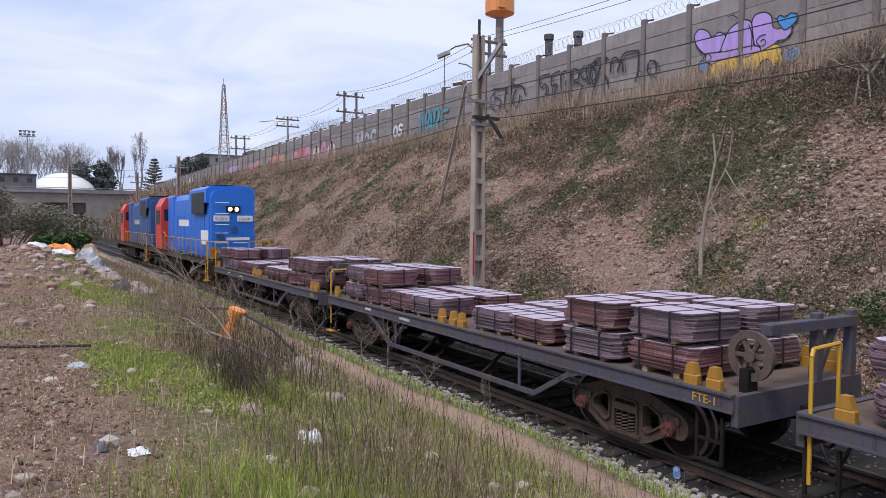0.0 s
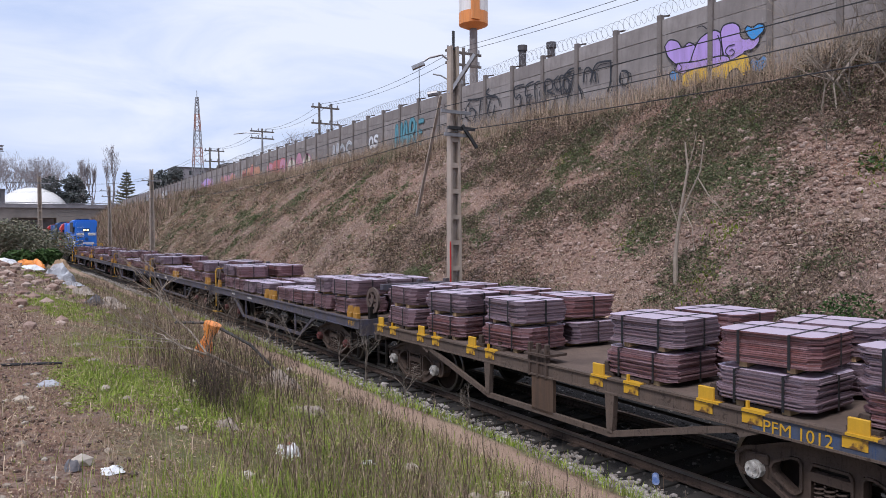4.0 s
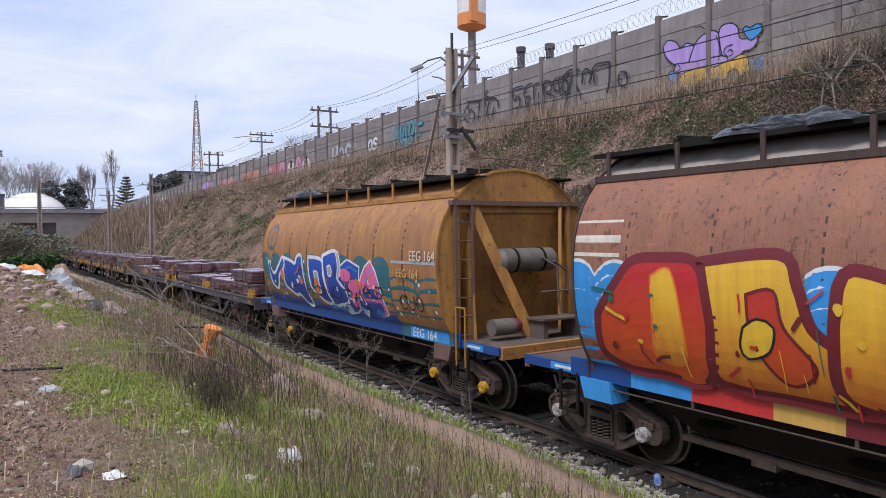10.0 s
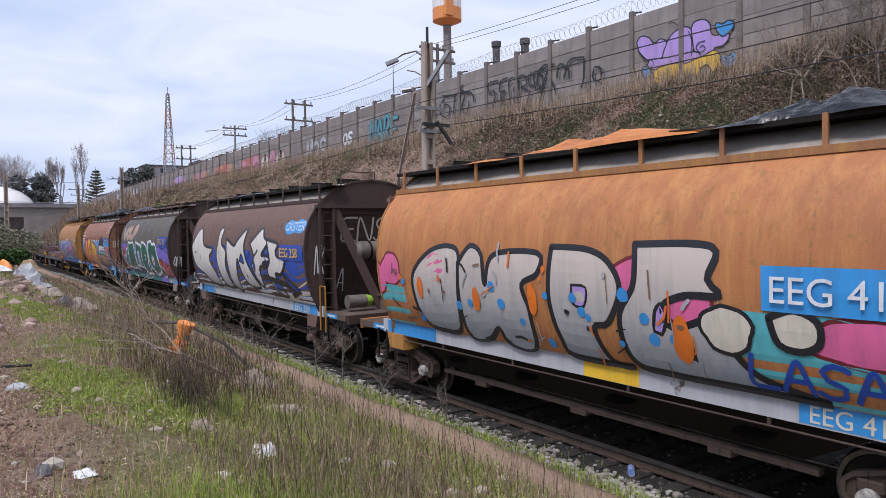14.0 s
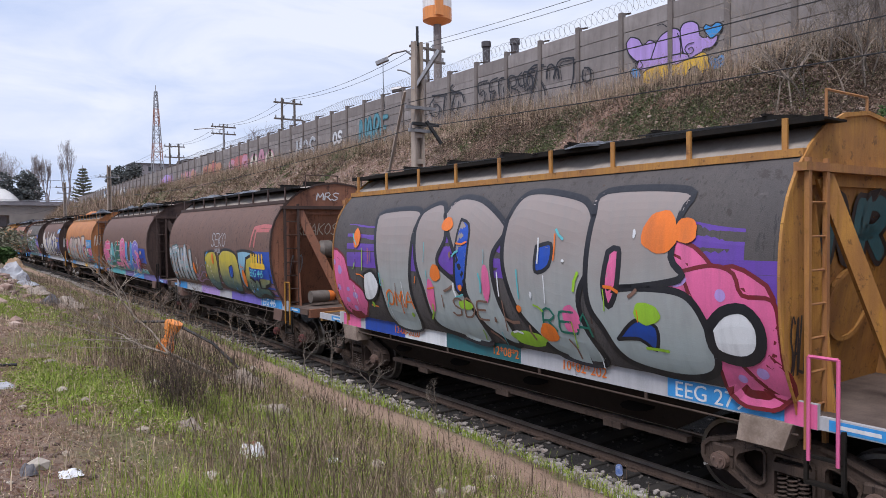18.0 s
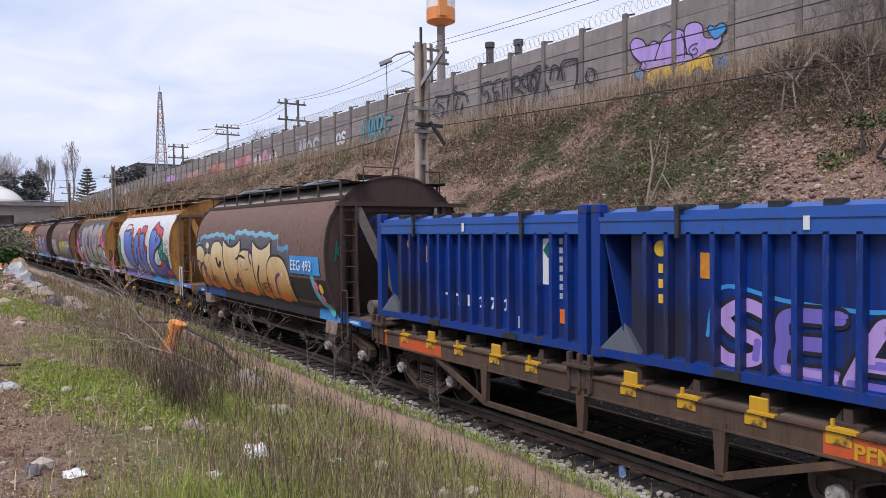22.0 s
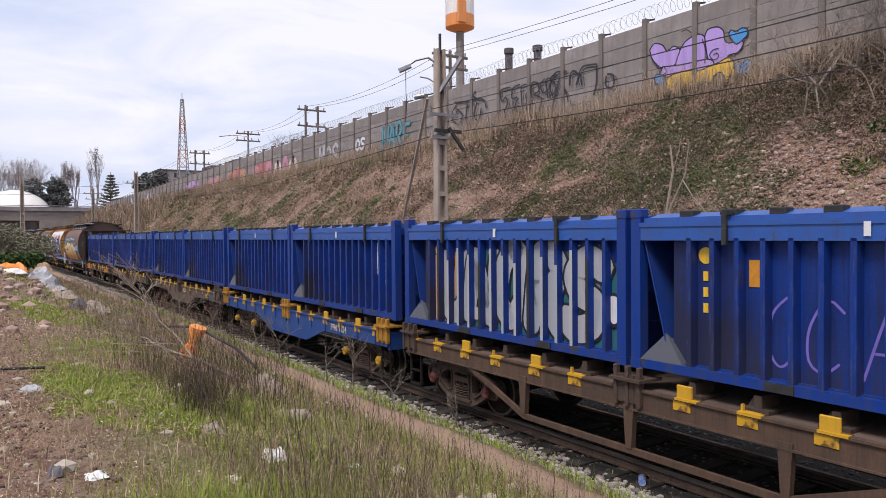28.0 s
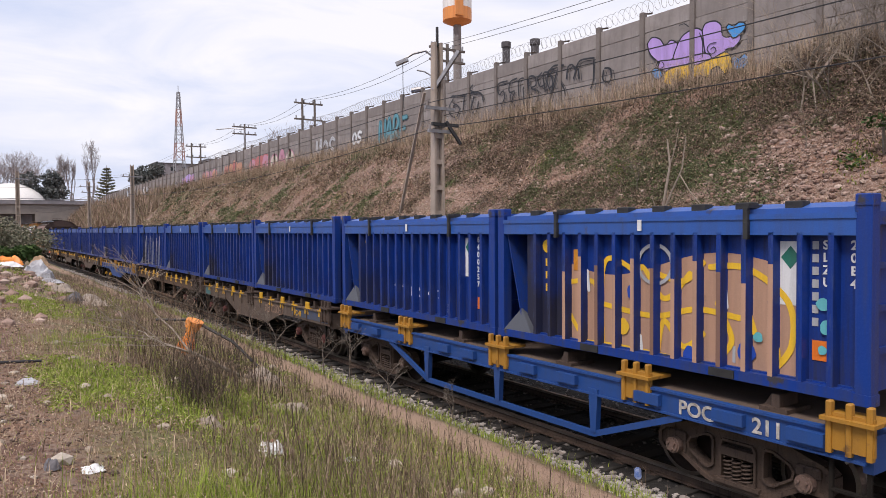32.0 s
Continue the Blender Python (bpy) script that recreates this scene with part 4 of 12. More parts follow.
def tag(parent, surf, a, v, size, color, seed, lift=0.02, name="graffiti_tag"):
    """A quick scribbled tag in thin line."""
    r = random.Random(seed)
    s = Shape()
    x = a
    pts = []
    for i in range(7):
        pts.append((x, v + (size if i % 2 else 0) * r.uniform(0.6, 1.1)))
        x += size * r.uniform(0.15, 0.45)
    stroke(s, pts, 0.035, surf, lift, 0, 0.05)
    stroke(s, [(a - 0.1, v - 0.15 * size), (x, v - 0.05 * size)], 0.03, surf, lift, 0, 0.1)
    part(name, s, SP[color], parent, "", fix=False)


# ---- hopper wagons ----
HOP_Z = [1.405, 1.55, 1.8, 2.3, 2.75, 3.25, 3.7, 4.0]
HOP_X = [1.42, 1.51, 1.62, 1.72, 1.75, 1.70, 1.51, 1.27]
HOP_L = 10.4
SET_BACK = 0.28  # the front end stands back by this much
HOP_ZF = np.linspace(1.405, 4.0, 30)
HOP_XF = np.array([np.polyval(np.polyfit(HOP_Z, HOP_X, 4), q) for q in HOP_ZF])
ROOF = [(-1.16, 4.10), (-0.9, 4.32), (-0.5, 4.50), (0, 4.57), (0.5, 4.50), (0.9, 4.32), (1.16, 4.10)]


def wide(x):
    """The bodies reach further over the far rail than over the near one."""
    return x if x < -1.2 else x + 0.45 * (x + 1.2) / 2.95


def hop_x(z):
    return float(np.interp(z, HOP_ZF, HOP_XF))


def hop_side(a, v, lift):
    """a metres from the front end along the near side, v is the height."""
    return (-hop_x(v) - lift * 0.6, HOP_L / 2 - max(a, SET_BACK), v)


def sill_side(a, v, lift):
    return (-1.372 - lift, HOP_L / 2 - a, v)


def pocket(z):
    """How far the end sheet lies inside the rim."""
    return 0.05 + max(0.0, 3.7 - z) * 0.17


def end_side(x, v, lift):
    """On the rear end: x across, v the height."""
    flat = v > 3.7 or abs(x) > 1.2
    return (wide(x), -HOP_L / 2 - lift + (0.0 if flat else pocket(v)), v)


M_ROOFTAN = paint("dusty_tan_roof", (0.30, 0.26, 0.22), (0.16, 0.10, 0.07), 0.62, 0.8, 0.5)


def hopper_body():
    s = Shape()
    side = [(-x, z) for z, x in zip(HOP_ZF, HOP_XF)]
    ring = side + ROOF + [(-x, z) for x, z in reversed(side)]
    n, e = len(ring), HOP_L / 2
    ys = np.linspace(-e, e - SET_BACK, 9)
    for y in ys:
        s.v += [(wide(x), y, z) for x, z in ring]
    for j in range(len(ys) - 1):
        for i in range(n - 1):
            s.f.append((j * n + i, j * n + i + 1, (j + 1) * n + i + 1, (j + 1) * n + i))
            s.m.append(1 if len(side) - 1 <= i < len(side) + len(ROOF) else 0)
    return s.mesh("body", [M_WHITE, M_ROOFTAN], smooth=True)


def hopper_end(sign):
    """The end: a flat rim round a pocket whose sheet leans inward below."""
    s, e = Shape(), HOP_L / 2 - (SET_BACK if sign > 0 else 0.0)
    zs = [1.25, 1.6, 2.0, 2.4, 2.8, 3.2, 3.7]
    for sg in (-1, 1):
        o = len(s.v)
        for z in zs:
            s.v += [(sg * (hop_x(z) - 0.015), sign * (e - 0.01), z), (sg * 1.2, sign * (e - 0.01), z), (sg * 1.2, sign * (e - 0.01 - pocket(z)), z), (0, sign * (e - 0.01 - pocket(z)), z)]
        for j in range(len(zs) - 1):
            for i in range(3):
                q = o + 4 * j + i
                s.f.append((q, q + 1, q + 5, q + 4))
                s.m.append(0)
    top = [(-hop_x(3.7) + 0.015, 3.7), (-hop_x(3.95) + 0.015, 3.95)] + [(x, z - 0.01) for x, z in ROOF] + [(hop_x(3.95) - 0.015, 3.95), (hop_x(3.7) - 0.015, 3.7)]
    o = len(s.v)
    s.v += [(x, sign * (e - 0.01), z) for x, z in top]
    s.f.append(tuple(range(o, o + len(top))))
    s.m.append(0)
    o = len(s.v)
    s.v += [(-1.2, sign * (e - 0.01), 3.7), (1.2, sign * (e - 0.01), 3.7), (1.2, sign * (e - 0.06), 3.7), (-1.2, sign * (e - 0.06), 3.7)]
    s.f.append((o, o + 1, o + 2, o + 3))
    s.m.append(0)
    s.v = [(wide(x), y, z) for x, y, z in s.v]
    return s.mesh("end_sheet", M_WHITE, smooth=False)


HOP_BODY, HOP_ENDS = hopper_body(), (hopper_end(1), hopper_end(-1))


def tinted(mesh, mat, second=None):
    me = mesh.copy()
    me.materials[0] = mat
    if second:
        me.materials[1] = second
    return me


def hopper_rim(sign):
    s, e = Shape(), sign * (HOP_L / 2 - (SET_BACK if sign > 0 else 0.0))
    side = list(zip(HOP_ZF[::3], HOP_XF[::3]))
    pts = [(-x, e, z) for z, x in side] + [(x, e, z + 0.01) for x, z in ROOF] + [(x, e, z) for z, x in reversed(side)]
    pts = [(wide(x), y, z) for x, y, z in pts]
    for a, b in zip(pts, pts[1:]):
        s.beam(a, b, 0.05, 0.03, 0, (0, 1, 0))
    return s


HOP_RIMS = hopper_rim(1), hopper_rim(-1)
HOPPER_HATCH = Shape().rod((0, 0, 0), (0, 0, 0.09), 0.3, 18).box(-0.34, 0.34, -0.03, 0.03, 0.09, 0.12).mesh("roof_hatch", M_DARK)
# trough brown lowered to near black; under-train shade is in the colour
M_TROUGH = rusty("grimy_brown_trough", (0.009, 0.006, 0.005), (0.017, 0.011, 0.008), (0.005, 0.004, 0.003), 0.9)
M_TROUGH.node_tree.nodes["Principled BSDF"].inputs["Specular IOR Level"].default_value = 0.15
# hole ovals are solid; the black stands for the shade inside them
M_HOLE = plain("shaded_hollow", (0.0022, 0.0018, 0.0016), (0.004, 0.003, 0.003), 5.0, 0.95)
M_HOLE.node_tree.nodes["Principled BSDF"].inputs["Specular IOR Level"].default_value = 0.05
M_TANK2 = plain("dull_tank_steel", (0.16, 0.135, 0.115), (0.10, 0.085, 0.075), 5.0, 0.6)


def boards(seed):
    """Loose dark slats and cables lying along the roof walk."""
    r, s, e = random.Random(seed), Shape(), HOP_L / 2
    for _ in range(15):
        y, l = r.uniform(-e, e - 1.5), r.uniform(0.8, 2.4)
        x, z = -0.92 + r.uniform(-0.22, 0.22), 4.43 + r.uniform(0, 0.06)
        s.beam((x, y, z), (x + r.uniform(-0.12, 0.12), min(e, y + l), z + r.uniform(-0.02, 0.05)), r.uniform(0.02, 0.06), 0.014)
    return s


def wide_part(name, shape, mats, parent, label=""):
    shape.v = [(wide(x), y, z) for x, y, z in shape.v]
    return part(name, shape, mats, parent, label)


def hopper(k, front, pitch, d):
    root = tagged(new("hopper_wagon"), d["label"], "hopper wagon", "wagons of the train")
    body, trim, e, h = d["body"], d["trim"], HOP_L / 2, pitch / 2 - 0.36
    part("body", tinted(HOP_BODY, body, d["roof"]), None, root)
    for i in range(7):
        s = Shape()
        band(s, 1.25 + 1.3 * i, 1.28 + 1.3 * i + (0.03 if k in (0, 2) else 0.0), 1.42, lambda a: 3.98, hop_side, 0.0018, 0, 0.02, 0.15)
        part("weld_seam", s, d["seam"], root, "", fix=False)
    for q, sg in zip((0, 1), (1, -1)):
        part("end_sheet", tinted(HOP_ENDS[q], d["end"]), None, root)
        part("end_rim", HOP_RIMS[q], trim, root)
    # roof edge, running boards and hatches
    for sg in (-1, 1):
        wide_part("roof_rail", Shape().box(sg * 1.25 - 0.045, sg * 1.25 + 0.045, -e, e - SET_BACK, 4.00, 4.09), trim, root)
        wide_part("running_board", Shape().box(sg * 0.95 - 0.22, sg * 0.95 + 0.22, -e - 0.15, e - 0.13, 4.39, 4.415).box(sg * 1.17 - 0.012, sg * 1.17 + 0.012, -e - 0.15, e - 0.13, 4.37, 4.435), d["board"], root, "grated running board")
        for y in np.linspace(-e + 0.25, e - 0.45, 9):
            wide_part("board_bracket", Shape().box(sg * 1.195 - 0.015, sg * 1.195 + 0.015, y - 0.03, y + 0.03, 4.08, 4.44), trim, root)
    part("loose_slats", boards(k), M_BLACK, root, "dark loose slats and cables on the roof walk")
    for y in np.linspace(-e + 1.0, e - 1.0, 6):
        part("roof_hatch", HOPPER_HATCH, None, root, "", pose(0, y, 4.55))
    wide_part("roof_handle", Shape().line([(-0.75, -e + 0.06, 4.4), (-0.75, -e + 0.06, 4.78), (0.1, -e + 0.06, 4.78), (0.1, -e + 0.06, 4.5)], 0.016, 6), d["rail"], root)
    wide_part("roof_handle", Shape().line([(0.75, -e + 0.06, 4.4), (0.75, -e + 0.06, 4.72), (1.15, -e + 0.06, 4.72), (1.15, -e + 0.06, 4.1)], 0.02, 6), d["rail"], root)
    # side sill and platforms
    for sg in (-1, 1):
        wide_part("side_sill", Shape().box(sg * 1.34 - 0.03, sg * 1.34 + 0.03, -e - 0.2, e + 0.2, 1.13, 1.40), d["sill"], root, "painted side sill")
        for y0, y1 in ((-h, -e - 0.2), (e + 0.2, h)):
            part("platform_sill", Shape().box(sg * 1.30 - 0.03, sg * 1.30 + 0.03, y0, y1, 1.13, 1.27), M_BROWNSILL if k in (3, 4, 6) else d["sill"], root)
        part("grab_rod", Shape().line([(sg * 1.36, y, 1.03) for y in (-e, 0, e)], 0.014, 6), M_FRAME, root)
        for y in (-3.2, -1.2, 1.2, 3.2):
            part("rod_hanger", Shape().box(sg * 1.35 - 0.012, sg * 1.35 + 0.012, y - 0.02, y + 0.02, 1.02, 1.13), M_FRAME, root)
        wide_part("end_sill", Shape().box(-1.28, 1.28, sg * h - 0.06, sg * h + 0.06, 1.06, 1.27), d["end"], root)
        wide_part("platform", Shape().box(-1.26, 1.26, min(sg * (h - 0.06), sg * (e - 0.8)), max(sg * (h - 0.06), sg * (e - 0.8)), 1.21, 1.25), d["floor"], root, "worn steel end platform")
        part("coupler", COUPLER, None, root, "", pose(0, sg * (h + 0.08), 0, 0, 0, 0 if sg > 0 else 180))
        part("brake_hose", HOSE, None, root, "", pose(0, sg * (h + 0.02), 0, 0, 0, 0 if sg > 0 else 180))
        bogie(root, sg * (pitch / 2 - 1.89), d["caps"])
        yy = sg * (e + 0.05) - (SET_BACK if sg > 0 else 0.0)
        wide_part("cross_beam", Shape().box(-1.45, 1.78, yy - 0.07, yy + 0.07, 3.84, 3.93), d["rail"], root)
        for x in (-1.36, -0.98):
            part("ladder_post", Shape().box(x - 0.03, x + 0.03, yy + sg * 0.04 - 0.025, yy + sg * 0.04 + 0.025, 0.9, 3.98), d["rail"], root)
        for z in np.arange(1.35, 3.85, 0.36):
            part("ladder_rung", Shape().rod((-1.36, yy + sg * 0.04, z), (-0.98, yy + sg * 0.04, z), 0.014, 6), d["rail"], root)
        wide_part("end_post", Shape().box(1.12, 1.20, yy - 0.04, yy + 0.04, 1.25, 3.88), trim, root)
        wide_part("diagonal_brace", Shape().beam((-0.96, yy - sg * 0.02, 3.8), (-0.02, yy + sg * 0.42, 1.25), 0.06, 0.2), d["brace"], root)
        wide_part("diagonal_brace", Shape().beam((1.0, yy - sg * 0.02, 3.8), (0.72, yy + sg * 0.30, 1.25), 0.06, 0.2), d["brace"], root)
        part("slope_gusset", Shape().prism([(yy - sg * 0.08, 3.6), (yy - sg * 0.55, 1.25), (yy + sg * 0.15, 1.25)], "x", -0.99, -0.96), d["end"], root)
        part("step_plate", Shape().prism([(sg * (pitch / 2 - 2.35), 1.14), (sg * (pitch / 2 - 1.75), 1.14), (sg * (pitch / 2 - 1.85), 0.84), (sg * (pitch / 2 - 2.4), 0.84)], "x", -1.42, -1.05), d["step"], root)
        part("step_ladder", STEP, None, root, "", pose(-1.36, sg * (e + 0.26) - 0.2, 0.55))
        wide_part("brake_stand", Shape().box(-0.15, 0.75, sg * (h - 0.62) - 0.25, sg * (h - 0.62) + 0.25, 1.60, 1.64).box(-0.1, 0.0, sg * (h - 0.62) - 0.2, sg * (h - 0.62) + 0.2, 1.25, 1.6).box(0.6, 0.7, sg * (h - 0.62) - 0.2, sg * (h - 0.62) + 0.2, 1.25, 1.6) if (sg < 0 and d["tank"]) else
             Shape().box(0.15, 1.1, sg * (h - 0.8) - 0.1, sg * (h - 0.8) + 0.1, 1.25, 1.5), d["floor"], root)
    if k in (0, 1, 4, 7, 8):
        ring = Shape()
        for q in range(24):
            p0, p1 = q * 0.2618, (q + 1) * 0.2618
            ring.beam(end_side(0.1 + 0.44 * math.cos(p0), 2.3 + 0.44 * math.sin(p0), 0.02), end_side(0.1 + 0.44 * math.cos(p1), 2.3 + 0.44 * math.sin(p1), 0.02), 0.05, 0.05, 0, (0, 1, 0))
        hatch = part("end_hatch", ring, d["end"], root, "round inspection hatch in the end sheet")
        lid = Shape()
        blob(lid, 0.1, 2.3, 0.41, 0.41, end_side, 0.012, 0, 0.0)
        part("hatch_lid", lid, d["end"], hatch, fix=False)
    part("handrail", Shape().line([(-1.4, -e - 0.12, 0.8), (-1.4, -e - 0.12, 1.9), (-1.4, -e - 0.42, 1.9), (-1.4, -e - 0.42, 0.8)], 0.02, 6), d["hand"], root)
    if d["tank"]:
        wide_part("air_tank", Shape().rod((-0.45, -e - 0.12, 2.75), (0.65, -e - 0.12, 2.75), 0.24, 36).rod((-0.53, -e - 0.12, 2.75), (-0.45, -e - 0.12, 2.75), 0.16, 36, 0, 0.24).rod((0.65, -e - 0.12, 2.75), (0.73, -e - 0.12, 2.75), 0.24, 36, 0, 0.16), M_TANK2, root, "weathered steel air tank")
        for x in (-0.2, 0.4):
            wide_part("tank_strap", Shape().disc((x, -e - 0.12, 2.75), "x", 0.25, 0.05, 36), M_DARK, root)
        wide_part("tank_pipe", Shape().line([(0.3, -e - 0.37, 2.8), (0.55, -e - 0.5, 2.6), (0.62, -e - 0.45, 1.9), (0.75, -e - 0.5, 1.3)], 0.022, 6).line([(0.55, -e - 0.4, 2.72), (0.9, -e - 0.35, 2.5), (0.95, -e - 0.3, 2.0)], 0.022, 6).line([(0.3, -e - 0.35, 2.1), (1.2, -e - 0.3, 2.1)], 0.02, 6), M_TANK2, root)
        part("brake_cylinder", Shape().rod((-0.85, -e - 0.5, 1.5), (-0.35, -e - 0.5, 1.5), 0.16, 32), M_TANK2, root, "steel brake cylinder")
        part("cylinder_cap", Shape().rod((-0.35, -e - 0.5, 1.5), (-0.2, -e - 0.5, 1.5), 0.155, 32, 0, 0.13).rod((-0.2, -e - 0.5, 1.5), (-0.12, -e - 0.5, 1.5), 0.13, 32, 0, 0.05), SP[d["tank"]], root, d["tank"] + " painted cylinder cap")
    # the trough below, and the gates' slides
    for sg in (-1, 1):
        c = Shape()
        c.add([(sg * 1.30, -4.3, 1.13), (sg * 1.30, 4.3, 1.13), (sg * 0.98, 3.4, 0.62), (sg * 0.98, -3.4, 0.62), (sg * 1.26, -4.3, 1.13), (sg * 1.26, 4.3, 1.13), (sg * 0.94, 3.4, 0.62), (sg * 0.94, -3.4, 0.62)],
              [(0, 1, 2, 3), (7, 6, 5, 4), (0, 4, 5, 1), (1, 5, 6, 2), (2, 6, 7, 3), (3, 7, 4, 0)])
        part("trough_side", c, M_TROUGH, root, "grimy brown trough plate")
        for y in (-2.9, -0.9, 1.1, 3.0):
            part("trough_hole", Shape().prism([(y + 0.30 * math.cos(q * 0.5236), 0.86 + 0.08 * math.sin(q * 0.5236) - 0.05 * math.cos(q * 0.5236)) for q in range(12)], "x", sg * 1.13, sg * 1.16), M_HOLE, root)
        part("gate_slide", Shape().box(sg * 1.0 - 0.06, sg * 1.0 + 0.06, -3.6, 3.6, 0.50, 0.57), M_FRAME, root)
        for y in (-2.4, 0.0, 2.4):
            part("slide_block", Shape().box(sg * 1.0 - 0.1, sg * 1.0 + 0.1, y - 0.16, y + 0.16, 0.44, 0.53), M_FRAME, root)
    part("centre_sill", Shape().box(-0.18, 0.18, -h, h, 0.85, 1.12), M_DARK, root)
    for i, (a, tone, sx, sz) in enumerate(d["tarps"]):
        part("torn_sheet", tarp(k * 7 + i + 1, sx, sz), M_ORTARP if tone == "orange" else M_BAG, root, "torn " + tone + " plastic sheet", pose(-0.75, e - a, 4.42))
    if d.get("heap"):
        part("black_sheet", tarp(77, 0.62, 0.62), M_BAG, root, "heap of crumpled black plastic", pose(-0.7, -e - 0.75, 1.26))
    d["art"](root, d)
    for a0, a1, color in d["bands"]:
        s = Shape()
        band(s, a0, a1, 1.135, lambda a: 1.395, sill_side, 0.001, 0, 0.3, 0.2)
        part("sill_paint", s, SP[color], root, "", fix=False)
    if d["number"]:
        s = Shape()
        band(s, 8.75, 10.25, 1.15, lambda a: 1.38, sill_side, 0.003, 0, 0.3, 0.2)
        part("number_panel", s, SP["sky"], root, "blue number panel", fix=False)
        letters("lettering", d["number"], 0.27, d["ink"], root, e - 8.85, 1.17, -1.378)
    for y0 in (e + 0.1, -e - 0.9):
        part("stencil_panel", Shape().box(-1.336, -1.332, y0, y0 + 0.6, 1.145, 1.255), SP["sky"], root, "small blue stencil panel")
        part("stencil_bar", Shape().box(-1.339, -1.337, y0 + 0.1, y0 + 0.5, 1.18, 1.22), SP["white"], root)
    MOVERS.append((root, front - pitch / 2, 0.0, 0.0, 0.0))
    return root


M_BAG = plain("black_plastic_sheet", (0.006, 0.006, 0.008), (0.012, 0.012, 0.015), 6.0, 0.28, 0.0, 0.02, 9.0)
M_ORTARP = plain("orange_tarpaulin", (0.55, 0.2, 0.05), (0.4, 0.14, 0.04), 3.0, 0.6)


def tarp(seed, sx=0.7, sz=0.28):
    r, s = random.Random(seed), Shape()
    nx, ny = 22, 30
    ph = [r.uniform(0, 6.28) for _ in range(4)]
    for j in range(ny):
        for i in range(nx):
            u, w = i / (nx - 1), j / (ny - 1)
            k = math.sin(math.pi * u) ** 0.5 * math.sin(math.pi * w) ** 0.6
            fold = noise.noise(Vector((u * 5 + seed, w * 7, 0.5))) * 0.5 + abs(noise.noise(Vector((u * 11, w * 13 + seed, 2.5)))) * 0.5
            z = k * (0.5 + 0.25 * math.sin(5 * u + ph[0]) * math.cos(6 * w + ph[1]) + 0.55 * fold)
            s.v.append(((u - 0.5) * 0.9 * (1 + 0.2 * math.sin(9 * w + ph[2])), (w - 0.5) * 2 * sx * (1 + 0.12 * math.sin(8 * u + ph[3])), max(0.0, z) * sz))
    s.f = [(j * nx + i, j * nx + i + 1, (j + 1) * nx + i + 1, (j + 1) * nx + i) for j in range(ny - 1) for i in range(nx - 1)]
    s.m = [0] * len(s.f)
    return s


def wave(base, amp, f, ph=0.0):
    return lambda a: base + amp * abs(math.sin(f * a + ph)) + 0.3 * amp * math.sin(2.7 * f * a + ph)


def scallop(base, r, w, ph=0.0):
    """A row of round cloud tops."""
    return lambda a: base + r * math.sqrt(max(0.0, 1 - (2 * (((a + ph) / w) % 1.0) - 1) ** 2))


def field(root, a0, a1, v0, top, color, lift=0.003, label="", surf=None, da=0.1, dv=0.2):
    s = Shape()
    band(s, a0, a1, v0, top, surf or hop_side, lift, 0, da, dv)
    part("painted_field", s, SP[color], root, label, fix=False)


def puffs(root, spots, color, lift=0.0045, seed=1, surf=None, dots=None, rim=None):
    for i, (a, v, rx, ry) in enumerate(spots):
        s = Shape()
        if rim:
            blob(s, a, v, rx + 0.05, ry + 0.05, surf or hop_side, lift + 0.0004 * i, 2, 0.05, seed + i)
        blob(s, a, v, rx, ry, surf or hop_side, lift + 0.0012 + 0.0004 * i, 0, 0.05, seed + i)
        if dots:
            for (p, q, m) in ((0.3, 0.2, 0.18), (-0.35, -0.1, 0.14), (0.05, -0.5, 0.13), (-0.15, 0.5, 0.12)):
                blob(s, a + rx * p, v + ry * q, rx * m, ry * m, surf or hop_side, lift + 0.006, 1, 0.02, seed)
        part("painted_cloud", s, [SP[color], SP[dots or color], SP[rim or color]], root, "", fix=False)


def spots(root, seed, count, a0, a1, v0, v1, r0, r1, color, lift=0.0285, surf=None):
    """Scattered painted dots, one small part for all of them."""
    r, s = random.Random(seed), Shape()
    for i in range(count):
        q = r.uniform(r0, r1)
        blob(s, r.uniform(a0, a1), r.uniform(v0, v1), q, q, surf or hop_side, lift, 0, 0.05, i, 10)
    tagged(part("painted_dots", s, SP[color], root, "", fix=False), "", kind="stuff")


def scrawl(root, word, a0, a1, v0, v1, w, color, surf=None, lift=0.03, lean=0.1, name="graffiti_tag"):
    """Thin-lined lettering in one pass of the can."""
    s, wd = Shape(), (a1 - a0) / len(word)
    for i, ch in enumerate(word):
        for g in GLYPHS[ch]:
            stroke(s, [(a0 + i * wd + wd * 0.85 * p[0] + lean * p[1] * (v1 - v0), v0 + (v1 - v0) * p[1]) for p in g], w, surf or hop_side, lift, 0, 0.06)
    part(name, s, SP[color], root, "", fix=False)


def panel(root, text, a0, a1, v0, v1, ground_color, ink, lift=0.024, size=None, dx=0.1):
    if ground_color:
        field(root, a0, a1, v0, lambda a: v1, ground_color, lift, "number panel")
    vm = (v0 + v1) / 2
    size = size or (v1 - v0) * 0.95
    xs = max(hop_x(v0), hop_x(v1), hop_x(vm))
    letters("lettering", text, size, SP[ink], root, HOP_L / 2 - a0 - dx, vm - size * 0.36, -xs - lift - 0.006)


